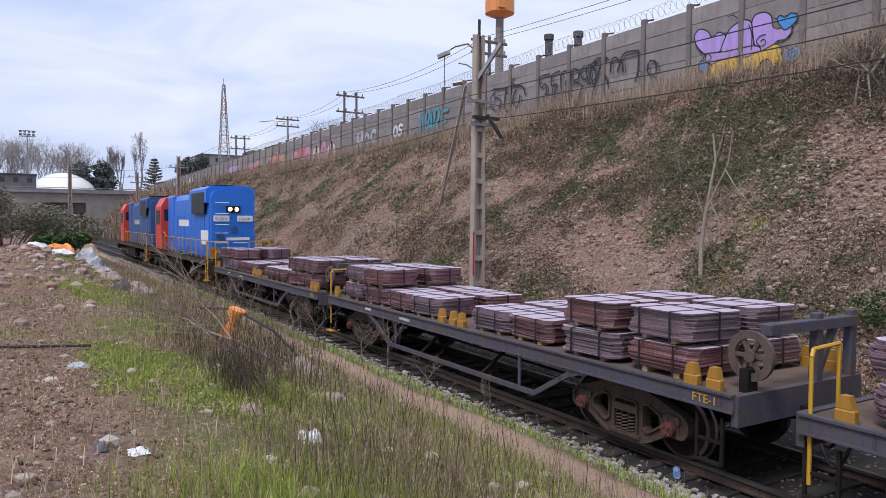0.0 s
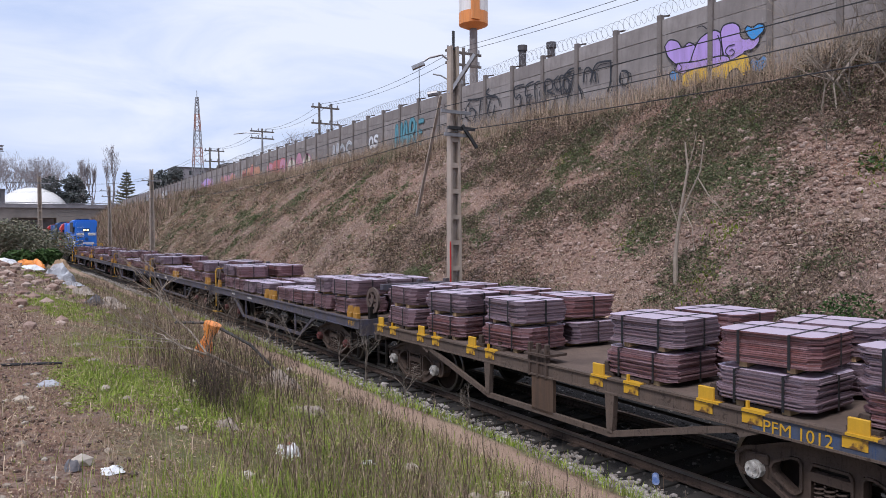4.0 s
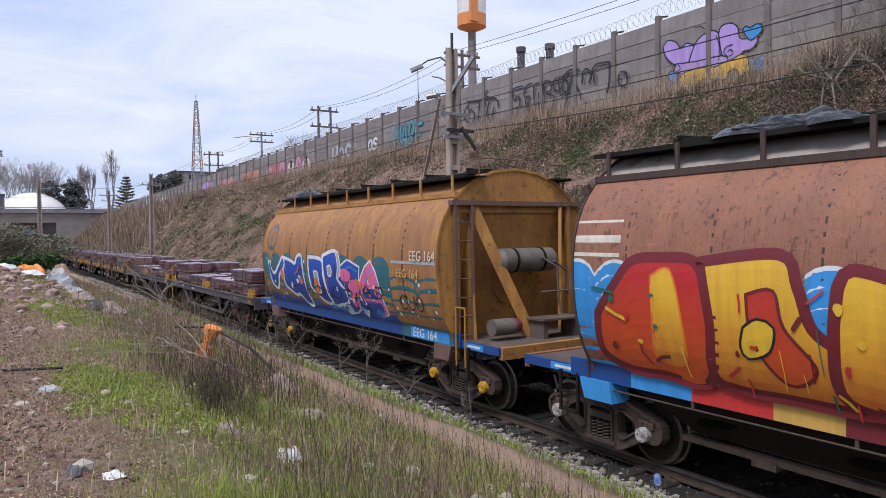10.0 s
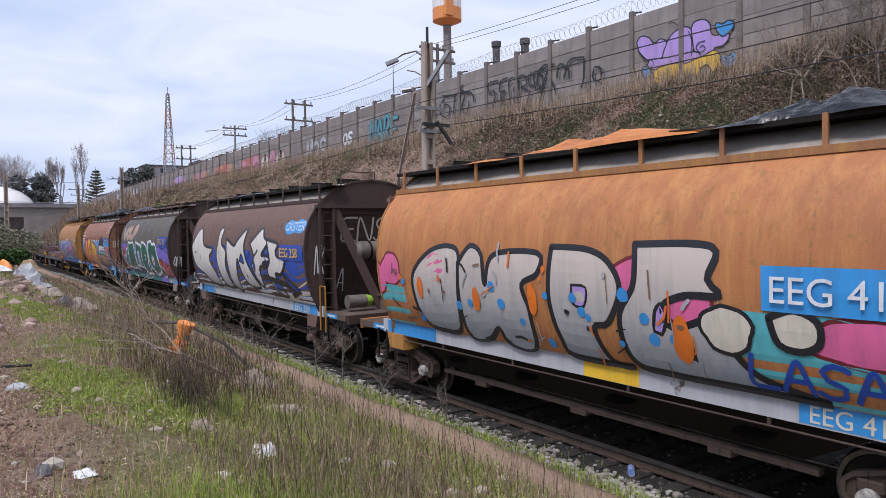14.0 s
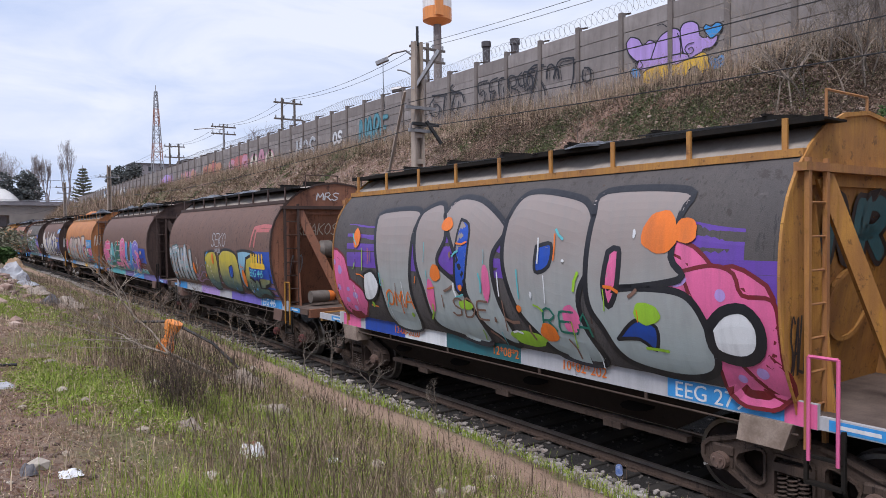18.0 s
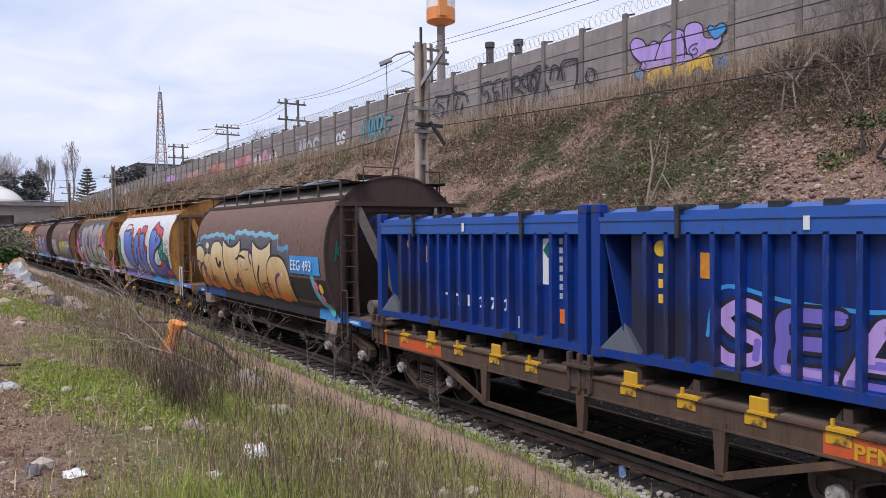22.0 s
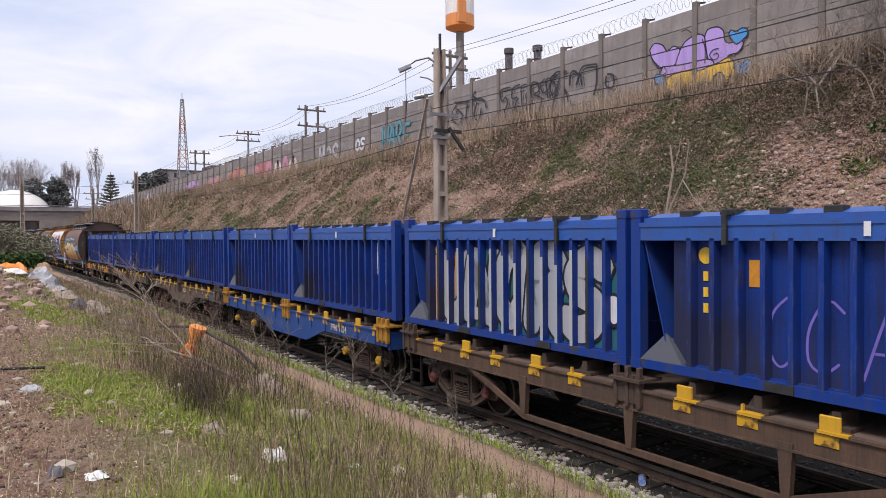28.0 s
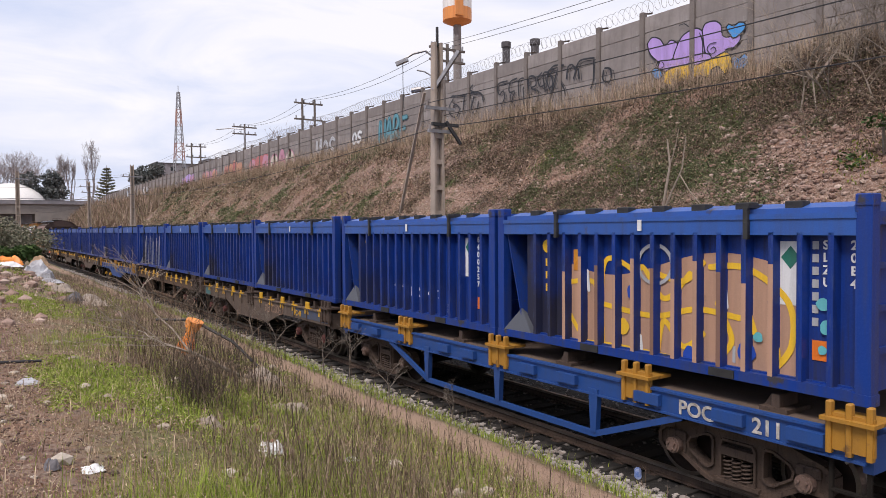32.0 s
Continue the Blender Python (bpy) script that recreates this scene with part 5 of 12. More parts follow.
def ripples(root, seed, count, a0, a1, color, lift=0.004):
    """Small painted arcs along the foot of the side."""
    r, s = random.Random(seed), Shape()
    for i in range(count):
        a, q = r.uniform(a0, a1), r.uniform(0.1, 0.22)
        for m in (1.0, 0.6):
            stroke(s, [(a + q * m * math.cos(t), 1.42 + q * m * math.sin(t)) for t in (0.1, 0.8, 1.57, 2.3, 3.0)], 0.03, hop_side, lift, 0, 0.06)
    tagged(part("painted_arcs", s, SP[color], root, "", fix=False), "", kind="stuff")


def details(root, seed, count, a0, a1, v0, v1, inks, lift=0.0405):
    """Shine lines, short bars, runs of paint and small tags over the letters."""
    r = random.Random(seed)
    for ink in inks:
        s = Shape()
        for _ in range(count):
            a, v, kind = r.uniform(a0, a1), r.uniform(v0, v1), r.random()
            if kind < 0.35:
                l = r.uniform(0.15, 0.5)
                stroke(s, [(a, v), (a + 0.01, v - l * 0.5), (a + r.uniform(-0.02, 0.02), max(1.42, v - l))], r.uniform(0.012, 0.03), hop_side, lift)
            elif kind < 0.7:
                t, q, l = r.uniform(0, 6.28), r.uniform(-0.6, 0.6), r.uniform(0.15, 0.4)
                pts = [(a + l * k * math.cos(t + q * k), max(1.43, v + 0.8 * l * k * math.sin(t + q * k))) for k in (0, 0.5, 1.0)]
                stroke(s, pts, r.uniform(0.018, 0.05), hop_side, lift)
            else:
                blob(s, a, v, r.uniform(0.02, 0.06), r.uniform(0.02, 0.07), hop_side, lift, 0, 0.1, r.randrange(99), 10)
        tagged(part("paint_marks", s, SP[ink], root, "", fix=False), "", kind="stuff")
        lift += 0.0005


def art_0(root, d):
    field(root, 0.0, 8.5, 1.41, scallop(2.45, 0.38, 0.95), "teal")
    field(root, 8.5, HOP_L, 1.41, scallop(2.3, 0.15, 1.2), "teal")
    field(root, 0.0, 8.4, 1.41, wave(1.5, 0.08, 1.4), "blue", 0.0045)
    spots(root, 5, 40, 0.3, 10.2, 1.6, 2.7, 0.02, 0.045, "white", 0.005)
    patch(root, hop_side, [(2.01, 2.71), (2.6, 2.63), (2.99, 2.55), (3.13, 2.72), (3.33, 2.79), (3.49, 2.76), (3.53, 2.58), (3.59, 1.89), (3.65, 1.44), (3.26, 1.44), (3.11, 1.56), (2.95, 1.68), (2.67, 1.64), (2.34, 1.74), (2.0, 1.92), (2.03, 2.28)], "fade_blue", 0.0070, 'white', 0.09)
    patch(root, hop_side, [(0.77, 2.54), (0.95, 2.55), (1.04, 2.28), (1.26, 2.22), (1.69, 2.48), (2.01, 2.71), (2.16, 2.54), (1.99, 2.35), (1.65, 2.18), (1.48, 1.94), (1.24, 1.76), (0.93, 1.88), (0.84, 2.19)], "fade_blue", 0.0098, 'white', 0.09)
    patch(root, hop_side, [(4.0, 2.75), (4.89, 2.68), (4.93, 2.28), (4.99, 1.9), (5.14, 1.59), (4.73, 1.57), (4.51, 1.65), (4.29, 1.8), (4.01, 1.95), (3.97, 2.42)], "fade_blue", 0.0126, 'white', 0.09)
    patch(root, hop_side, [(4.34, 2.37), (4.57, 2.36), (4.6, 2.08), (4.62, 1.85), (4.34, 1.87)], "grey", 0.0154, 'white', 0.05)
    patch(root, hop_side, [(4.96, 2.79), (5.39, 2.89), (5.74, 2.92), (5.93, 2.81), (6.02, 2.58), (5.97, 2.36), (5.77, 2.26), (5.99, 2.09), (6.2, 1.93), (6.16, 1.68), (5.61, 1.57), (5.24, 1.55), (5.04, 1.85), (4.98, 2.28)], "fade_blue", 0.0182, 'white', 0.09)
    patch(root, hop_side, [(5.74, 2.92), (5.93, 2.88), (6.04, 2.58), (5.97, 2.36), (5.77, 2.24), (5.88, 2.52), (5.84, 2.76)], "grey", 0.0210, 'white', 0.04)
    patch(root, hop_side, [(5.25, 2.52), (5.44, 2.56), (5.51, 2.44), (5.43, 2.3), (5.27, 2.31)], "grey", 0.0238, 'white', 0.05)
    piece(root, hop_side, "SA", 5.75, 8.1, 1.43, 2.7, 0.42, ["fade_blue", "pink"], "white", None, lean=0.2, seed=3, rim=0.1, sharp=True, speck="orange", shine="sky")
    spots(root, 6, 14, 1.2, 8.2, 1.5, 2.2, 0.04, 0.075, "white", 0.03)
    puffs(root, [(1.9, 2.2, 0.12, 0.16), (3.35, 2.1, 0.13, 0.12), (4.4, 2.0, 0.14, 0.2), (6.9, 2.15, 0.2, 0.14)], "orange", 0.027)
    puffs(root, [(6.3, 2.35, 0.3, 0.16), (6.7, 2.1, 0.3, 0.16)], "pink", 0.029, 4)
    scrawl(root, "HONDTA", 3.6, 7.2, 1.75, 2.0, 0.035, "black")
    scrawl(root, "MAS", 6.5, 8.2, 1.9, 2.15, 0.035, "black")
    panel(root, "EEG 164", 8.75, 10.2, 2.38, 2.65, None, "gold")
    field(root, 8.6, HOP_L, 2.7, lambda a: 2.76, "grey", 0.006)
    panel(root, "EEG 164", 9.3, 10.3, 2.75, 3.0, None, "cream", size=0.28)
    s = Shape()
    for q in range(16):
        p0, p1 = q * 0.3927, (q + 1) * 0.3927
        stroke(s, [(1.05 + 0.42 * math.cos(p0), 3.28 + 0.34 * math.sin(p0)), (1.05 + 0.42 * math.cos(p1), 3.28 + 0.34 * math.sin(p1))], 0.10, hop_side, 0.004)
    stroke(s, [(1.05, 2.98), (1.05, 3.58)], 0.10, hop_side, 0.004)
    part("worn_emblem", s, SP["grey_brown"], root, "worn grey ring painted on the side", fix=False)
    ripples(root, 2, 9, 1.0, 8.0, "sky", 0.03)
    scrawl(root, "CUO", 8.8, 9.8, 1.75, 2.05, 0.03, "black")
    details(root, 3, 9, 0.6, 8.0, 1.55, 2.6, ("sky", "black", "orange"))


def art_1(root, d):
    field(root, 0.0, HOP_L, 1.41, scallop(2.62, 0.3, 0.72), "white")
    field(root, 0.0, HOP_L, 1.41, scallop(2.57, 0.3, 0.72), "sky", 0.0045)
    field(root, 0.0, 1.15, 2.95, lambda a: 3.45, "cream", 0.004, "peeling cream label")
    patch(root, hop_side, [(1.52, 1.45), (3.14, 1.48), (4.21, 1.51), (6.01, 1.5), (6.0, 1.42), (4.12, 1.42), (2.04, 1.42)], "orange", 0.0070, None, 0.12)
    patch(root, hop_side, [(0.72, 2.17), (1.07, 2.6), (1.38, 2.91), (1.86, 2.96), (2.33, 2.92), (2.5, 2.55), (2.55, 1.99), (2.32, 1.42), (1.67, 1.42), (1.08, 1.42), (0.68, 1.63)], "fade_red", 0.0098, 'maroon', 0.13)
    patch(root, hop_side, [(2.42, 2.92), (3.41, 3.02), (3.61, 2.68), (3.75, 2.25), (4.05, 2.02), (4.28, 1.61), (4.28, 1.43), (3.39, 1.42), (2.74, 1.42), (2.45, 1.55), (2.52, 2.18)], "fade_yellow", 0.0126, 'maroon', 0.13)
    patch(root, hop_side, [(1.68, 2.72), (1.97, 2.82), (2.11, 2.34), (2.09, 1.66), (1.63, 1.67), (1.67, 2.12)], "fade_yellow", 0.0154, 'orange', 0.03)
    patch(root, hop_side, [(4.02, 2.69), (4.16, 2.88), (4.71, 2.76), (5.27, 2.66), (5.6, 2.45), (5.72, 2.16), (5.84, 1.79), (5.94, 1.42), (5.27, 1.42), (4.39, 1.42), (3.97, 1.57), (3.96, 2.18)], "fade_yellow", 0.0182, 'maroon', 0.13)
    patch(root, hop_side, [(3.02, 2.57), (3.34, 2.63), (3.44, 2.24), (3.75, 1.82), (3.4, 1.6), (3.07, 2.03)], "fade_red", 0.0210, 'maroon', 0.04)
    patch(root, hop_side, [(5.66, 2.45), (5.89, 2.54), (6.03, 2.4), (6.0, 2.18), (5.76, 2.08), (5.65, 2.22)], "orange", 0.0238, 'maroon', 0.08)
    patch(root, hop_side, [(2.96, 2.2), (3.14, 2.31), (3.33, 2.23), (3.25, 1.95), (2.98, 1.84), (2.9, 1.97)], "yellow", 0.0266, 'black', 0.03)
    patch(root, hop_side, [(6.81, 2.52), (6.93, 2.79), (7.15, 2.99), (7.47, 3.11), (7.86, 3.16), (8.24, 3.07), (8.49, 2.87), (8.57, 2.53), (8.18, 2.5), (7.57, 2.59)], "black", 0.0080, None, 0.09)
    patch(root, hop_side, [(7.08, 2.01), (7.43, 2.05), (8.05, 2.03), (8.53, 1.96), (8.74, 1.77), (8.53, 1.52), (8.06, 1.42), (7.52, 1.42), (7.2, 1.6)], "tan", 0.0102, 'brown', 0.07)
    patch(root, hop_side, [(6.85, 2.52), (7.57, 2.59), (8.18, 2.52), (8.57, 2.52), (8.64, 2.19), (8.15, 2.2), (7.55, 2.27), (6.84, 2.18)], "white", 0.0124, 'black', 0.04)
    patch(root, hop_side, [(6.73, 1.99), (7.03, 2.21), (7.63, 2.28), (8.22, 2.24), (8.66, 2.16), (8.97, 1.94), (8.53, 1.97), (8.05, 2.04), (7.43, 2.07)], "aqua", 0.0146, 'black', 0.05)
    patch(root, hop_side, [(7.66, 1.99), (8.11, 1.98), (8.38, 1.89), (8.09, 1.89), (7.71, 1.88)], "orange", 0.0168, None, 0.09)
    patch(root, hop_side, [(7.46, 2.43), (7.57, 2.52), (7.77, 2.52), (7.85, 2.44), (7.75, 2.35), (7.54, 2.35)], "orange", 0.0190, 'yellow', 0.04)
    patch(root, hop_side, [(6.46, 2.5), (6.53, 2.67), (6.66, 2.69), (6.71, 2.51), (6.62, 2.33), (6.48, 2.34)], "yellow", 0.0212, 'black', 0.04)
    patch(root, hop_side, [(6.37, 1.88), (6.48, 2.07), (6.62, 2.1), (6.63, 1.91), (6.48, 1.71), (6.35, 1.72)], "yellow", 0.0234, 'black', 0.04)
    patch(root, hop_side, [(8.76, 2.27), (8.81, 2.41), (8.9, 2.43), (8.93, 2.29), (8.86, 2.14), (8.78, 2.15)], "yellow", 0.0256, 'black', 0.04)
    patch(root, hop_side, [(9.09, 1.84), (9.15, 1.98), (9.23, 2.0), (9.24, 1.86), (9.16, 1.7), (9.08, 1.71)], "yellow", 0.0278, 'black', 0.04)
    panel(root, "EEG 01", 8.6, 10.15, 2.62, 3.03, "blue", "grey", 0.004)
    field(root, 8.5, HOP_L, 2.3, scallop(2.6, 0.2, 0.7), "sky", 0.024)
    piece(root, hop_side, "TAK", 9.05, 10.2, 1.75, 2.5, 0.12, "red", "white", lean=0.2, seed=5, rim=0.06, lift=0.03)
    scrawl(root, "OTK", 9.3, 10.2, 3.3, 3.65, 0.03, "cream", lift=0.01)
    scrawl(root, "SCL", -0.75, 0.65, 2.85, 3.6, 0.11, "sky", end_side, 0.012)
    scrawl(root, "COA", -1.55, -1.22, 2.5, 2.9, 0.03, "cream", end_side, 0.012)
    scrawl(root, "S", -0.1, 0.35, 2.0, 2.45, 0.07, "cream", end_side, 0.012)
    details(root, 4, 10, 0.4, 5.6, 1.5, 2.6, ("maroon", "yellow", "green", "red"))


def art_2(root, d):
    piece(root, hop_side, "VOLP", 0.85, 4.1, 2.92, 3.66, 0.26, ["pale_brown", "tan"], "brown", lean=0.15, seed=4, rim=0.04, lift=0.004, speck="orange", shine="tan")
    field(root, 0.0, HOP_L, 1.41, scallop(2.5, 0.34, 1.05, 0.3), "black")
    field(root, 0.0, HOP_L, 1.41, scallop(2.47, 0.34, 1.05, 0.3), "violet", 0.0045)
    field(root, 7.0, HOP_L, 1.41, lambda a: 2.35 - 0.12 * max(0.0, a - 8.6), "crimson", 0.0095)
    puffs(root, [(7.9, 2.42, 0.5, 0.24), (8.7, 2.42, 0.5, 0.26), (9.5, 2.32, 0.5, 0.26), (10.05, 2.2, 0.28, 0.26)], "violet", 0.010, 5, rim="black")
    puffs(root, [(0.55, 2.0, 0.55, 0.6)], "maroon", 0.0055, 5)
    spots(root, 8, 46, 7.9, 10.3, 1.45, 2.1, 0.05, 0.085, "chalk_pink", 0.0118)
    patch(root, hop_side, [(0.7, 1.92), (1.0, 2.36), (1.59, 2.61), (2.11, 2.63), (2.21, 2.3), (1.96, 1.63), (0.99, 1.47)], "crimson", 0.0070, None, 0.09)
    patch(root, hop_side, [(0.85, 2.07), (1.14, 2.21), (1.36, 2.05), (1.57, 2.43), (1.92, 2.54), (2.14, 2.29), (2.08, 1.86), (1.72, 1.6), (1.29, 1.65), (0.96, 1.76)], "teal", 0.0098, 'white', 0.07)
    patch(root, hop_side, [(2.19, 2.84), (2.92, 2.82), (3.17, 2.88), (3.47, 2.72), (3.61, 2.31), (3.75, 1.78), (3.87, 1.48), (3.3, 1.57), (2.54, 1.56), (1.99, 1.68)], "fade_green", 0.0126, 'white', 0.1)
    patch(root, hop_side, [(3.97, 2.86), (4.73, 2.76), (5.23, 2.61), (5.18, 2.15), (5.27, 1.68), (4.73, 1.68), (4.26, 1.73), (3.79, 1.83)], "fade_green", 0.0154, 'white', 0.1)
    patch(root, hop_side, [(4.32, 2.39), (4.63, 2.38), (4.59, 1.81), (4.33, 1.92)], "lilac", 0.0182, 'white', 0.05)
    patch(root, hop_side, [(5.27, 2.75), (5.44, 2.87), (6.0, 2.8), (6.36, 2.64), (6.52, 2.33), (6.44, 2.02), (6.26, 1.82), (6.41, 1.46), (6.03, 1.42), (5.48, 1.42), (5.24, 1.61), (5.16, 2.14)], "fade_green", 0.0210, 'white', 0.1)
    patch(root, hop_side, [(5.81, 2.3), (6.05, 2.32), (6.14, 2.11), (5.94, 2.03), (5.79, 2.04)], "white", 0.0238, 'teal', 0.04)
    patch(root, hop_side, [(6.67, 2.86), (7.31, 2.93), (7.48, 2.8), (8.05, 2.8), (8.24, 2.62), (8.36, 2.25), (8.5, 1.88), (8.37, 1.6), (7.4, 1.42), (7.0, 1.63), (6.74, 1.82), (6.68, 2.28)], "fade_green", 0.0266, 'white', 0.12)
    patch(root, hop_side, [(7.24, 2.17), (7.6, 2.26), (7.67, 1.96), (7.35, 1.83)], "white", 0.0294, 'lilac', 0.05)
    patch(root, hop_side, [(7.41, 2.06), (7.56, 2.1), (7.59, 1.99), (7.44, 1.93)], "red", 0.0322, None, 0.09)
    s = Shape()
    for pts in ([(2.05, 1.6), (2.25, 2.1), (2.3, 2.6)], [(3.5, 1.5), (3.9, 1.9), (3.95, 2.3)], [(5.6, 1.45), (5.9, 1.8), (6.6, 1.85), (7.2, 1.7)], [(6.0, 2.1), (6.05, 2.5)], [(4.9, 1.5), (5.0, 1.8), (4.85, 2.05)]):
        stroke(s, pts, 0.035, hop_side, 0.038, 0)
    part("highlight_stroke", s, SP["aqua"], root, "", fix=False)
    spots(root, 12, 9, 1.2, 7.2, 1.55, 1.9, 0.05, 0.08, "aqua", 0.038)
    puffs(root, [(0.35, 2.35, 0.2, 0.16), (8.1, 2.1, 0.36, 0.32), (8.7, 1.6, 0.3, 0.22)], "fade_green", 0.024, 2, rim="white")
    panel(root, "EEG 107", 8.7, 10.25, 2.70, 3.12, "blue", "gold", 0.034, 0.36, 0.06)
    field(root, 8.8, 10.2, 2.42, lambda a: 2.68, "blue", 0.003)
    ripples(root, 3, 8, 0.8, 7.5, "blue", 0.03)
    scrawl(root, "ONA", -1.55, -1.22, 1.9, 2.3, 0.03, "white", end_side, 0.012)
    details(root, 5, 10, 0.6, 7.6, 1.5, 2.6, ("aqua", "black", "lilac"))


def art_3(root, d):
    field(root, 0.0, HOP_L, 1.41, wave(2.5, 0.3, 1.9), "blue")
    field(root, 0.0, HOP_L, 1.41, wave(1.72, 0.1, 1.3), "white", 0.0045)
    field(root, 8.6, HOP_L, 1.41, lambda a: 1.5 + 0.3 * (a - 8.6), "cream", 0.0055)
    puffs(root, [(9.4, 3.38, 0.42, 0.18), (9.95, 3.40, 0.40, 0.18)], "sky", 0.005)
    scrawl(root, "CASTER", 9.1, 10.3, 3.30, 3.50, 0.028, "white", lift=0.012)
    patch(root, hop_side, [(0.18, 2.77), (1.26, 3.44), (1.79, 2.85), (2.76, 2.72), (2.31, 2.4), (2.76, 1.91), (2.97, 1.51), (2.05, 1.53), (1.38, 1.81), (0.56, 2.09)], "fade_white", 0.0070, 'black', 0.09)
    patch(root, hop_side, [(3.35, 2.93), (3.52, 3.36), (3.87, 3.4), (3.73, 2.93), (4.17, 2.66), (4.01, 2.19), (4.18, 1.53), (3.49, 1.56), (3.22, 2.04), (3.15, 2.53)], "fade_white", 0.0098, 'black', 0.09)
    patch(root, hop_side, [(4.24, 3.08), (4.99, 2.86), (5.35, 3.04), (6.11, 3.37), (5.93, 2.88), (6.05, 2.47), (6.48, 2.02), (6.82, 1.65), (5.95, 1.67), (5.54, 2.02), (5.27, 2.44), (5.01, 1.8), (4.97, 1.43), (4.4, 1.6), (4.27, 2.2)], "fade_white", 0.0126, 'black', 0.09)
    patch(root, hop_side, [(6.46, 2.93), (6.91, 3.16), (7.42, 3.38), (7.59, 3.13), (7.91, 2.99), (7.61, 2.77), (7.39, 2.61), (7.82, 2.6), (8.01, 2.5), (7.58, 2.33), (7.18, 2.23), (7.18, 1.69), (6.8, 1.89), (6.54, 2.26), (6.76, 2.59)], "fade_white", 0.0154, 'black', 0.09)
    patch(root, hop_side, [(7.8, 3.06), (8.39, 2.99), (8.67, 2.93), (8.48, 2.73), (8.58, 2.6), (8.93, 2.55), (9.09, 2.46), (8.75, 2.14), (8.34, 2.11), (8.53, 1.78), (8.78, 1.53), (8.33, 1.53), (7.96, 1.78), (7.77, 2.2), (8.01, 2.5)], "fade_white", 0.0182, 'black', 0.09)
    patch(root, hop_side, [(5.46, 2.4), (5.68, 2.61), (5.87, 2.34)], "blue", 0.0210, 'black', 0.05)
    patch(root, hop_side, [(7.43, 2.43), (7.81, 2.49), (7.68, 2.26), (7.41, 2.24)], "black", 0.0238, None, 0.09)
    patch(root, hop_side, [(6.69, 2.43), (6.82, 2.32), (6.69, 2.11)], "blue", 0.0266, 'black', 0.04)
    patch(root, hop_side, [(8.01, 1.93), (8.4, 1.94), (8.64, 1.72), (8.22, 1.7)], "blue", 0.0294, 'black', 0.05)
    patch(root, hop_side, [(8.88, 2.15), (9.33, 1.94), (9.79, 1.71), (9.5, 1.7), (9.08, 1.91)], "blue", 0.0322, 'black', 0.07)
    panel(root, "EEG 258", 8.75, 10.3, 2.52, 2.92, "blue", "yellow", 0.034, 0.34, 0.08)
    s = Shape()
    stroke(s, [(7.4, 2.0), (8.6, 1.9), (9.6, 1.75), (9.2, 1.58)], 0.16, hop_side, 0.030)
    part("graffiti_arrow", s, SP["black"], root, "", fix=False)
    scrawl(root, "ENS", -0.75, 0.5, 3.0, 3.6, 0.045, "cream", end_side, 0.012, 0.05)
    scrawl(root, "NK", -1.5, -1.23, 2.2, 2.9, 0.03, "white", end_side, 0.012)
    scrawl(root, "LA", -1.0, -0.6, 1.7, 2.3, 0.03, "white", end_side, 0.012)
    details(root, 6, 8, 0.4, 7.8, 1.5, 2.7, ("black", "blue", "grey"))


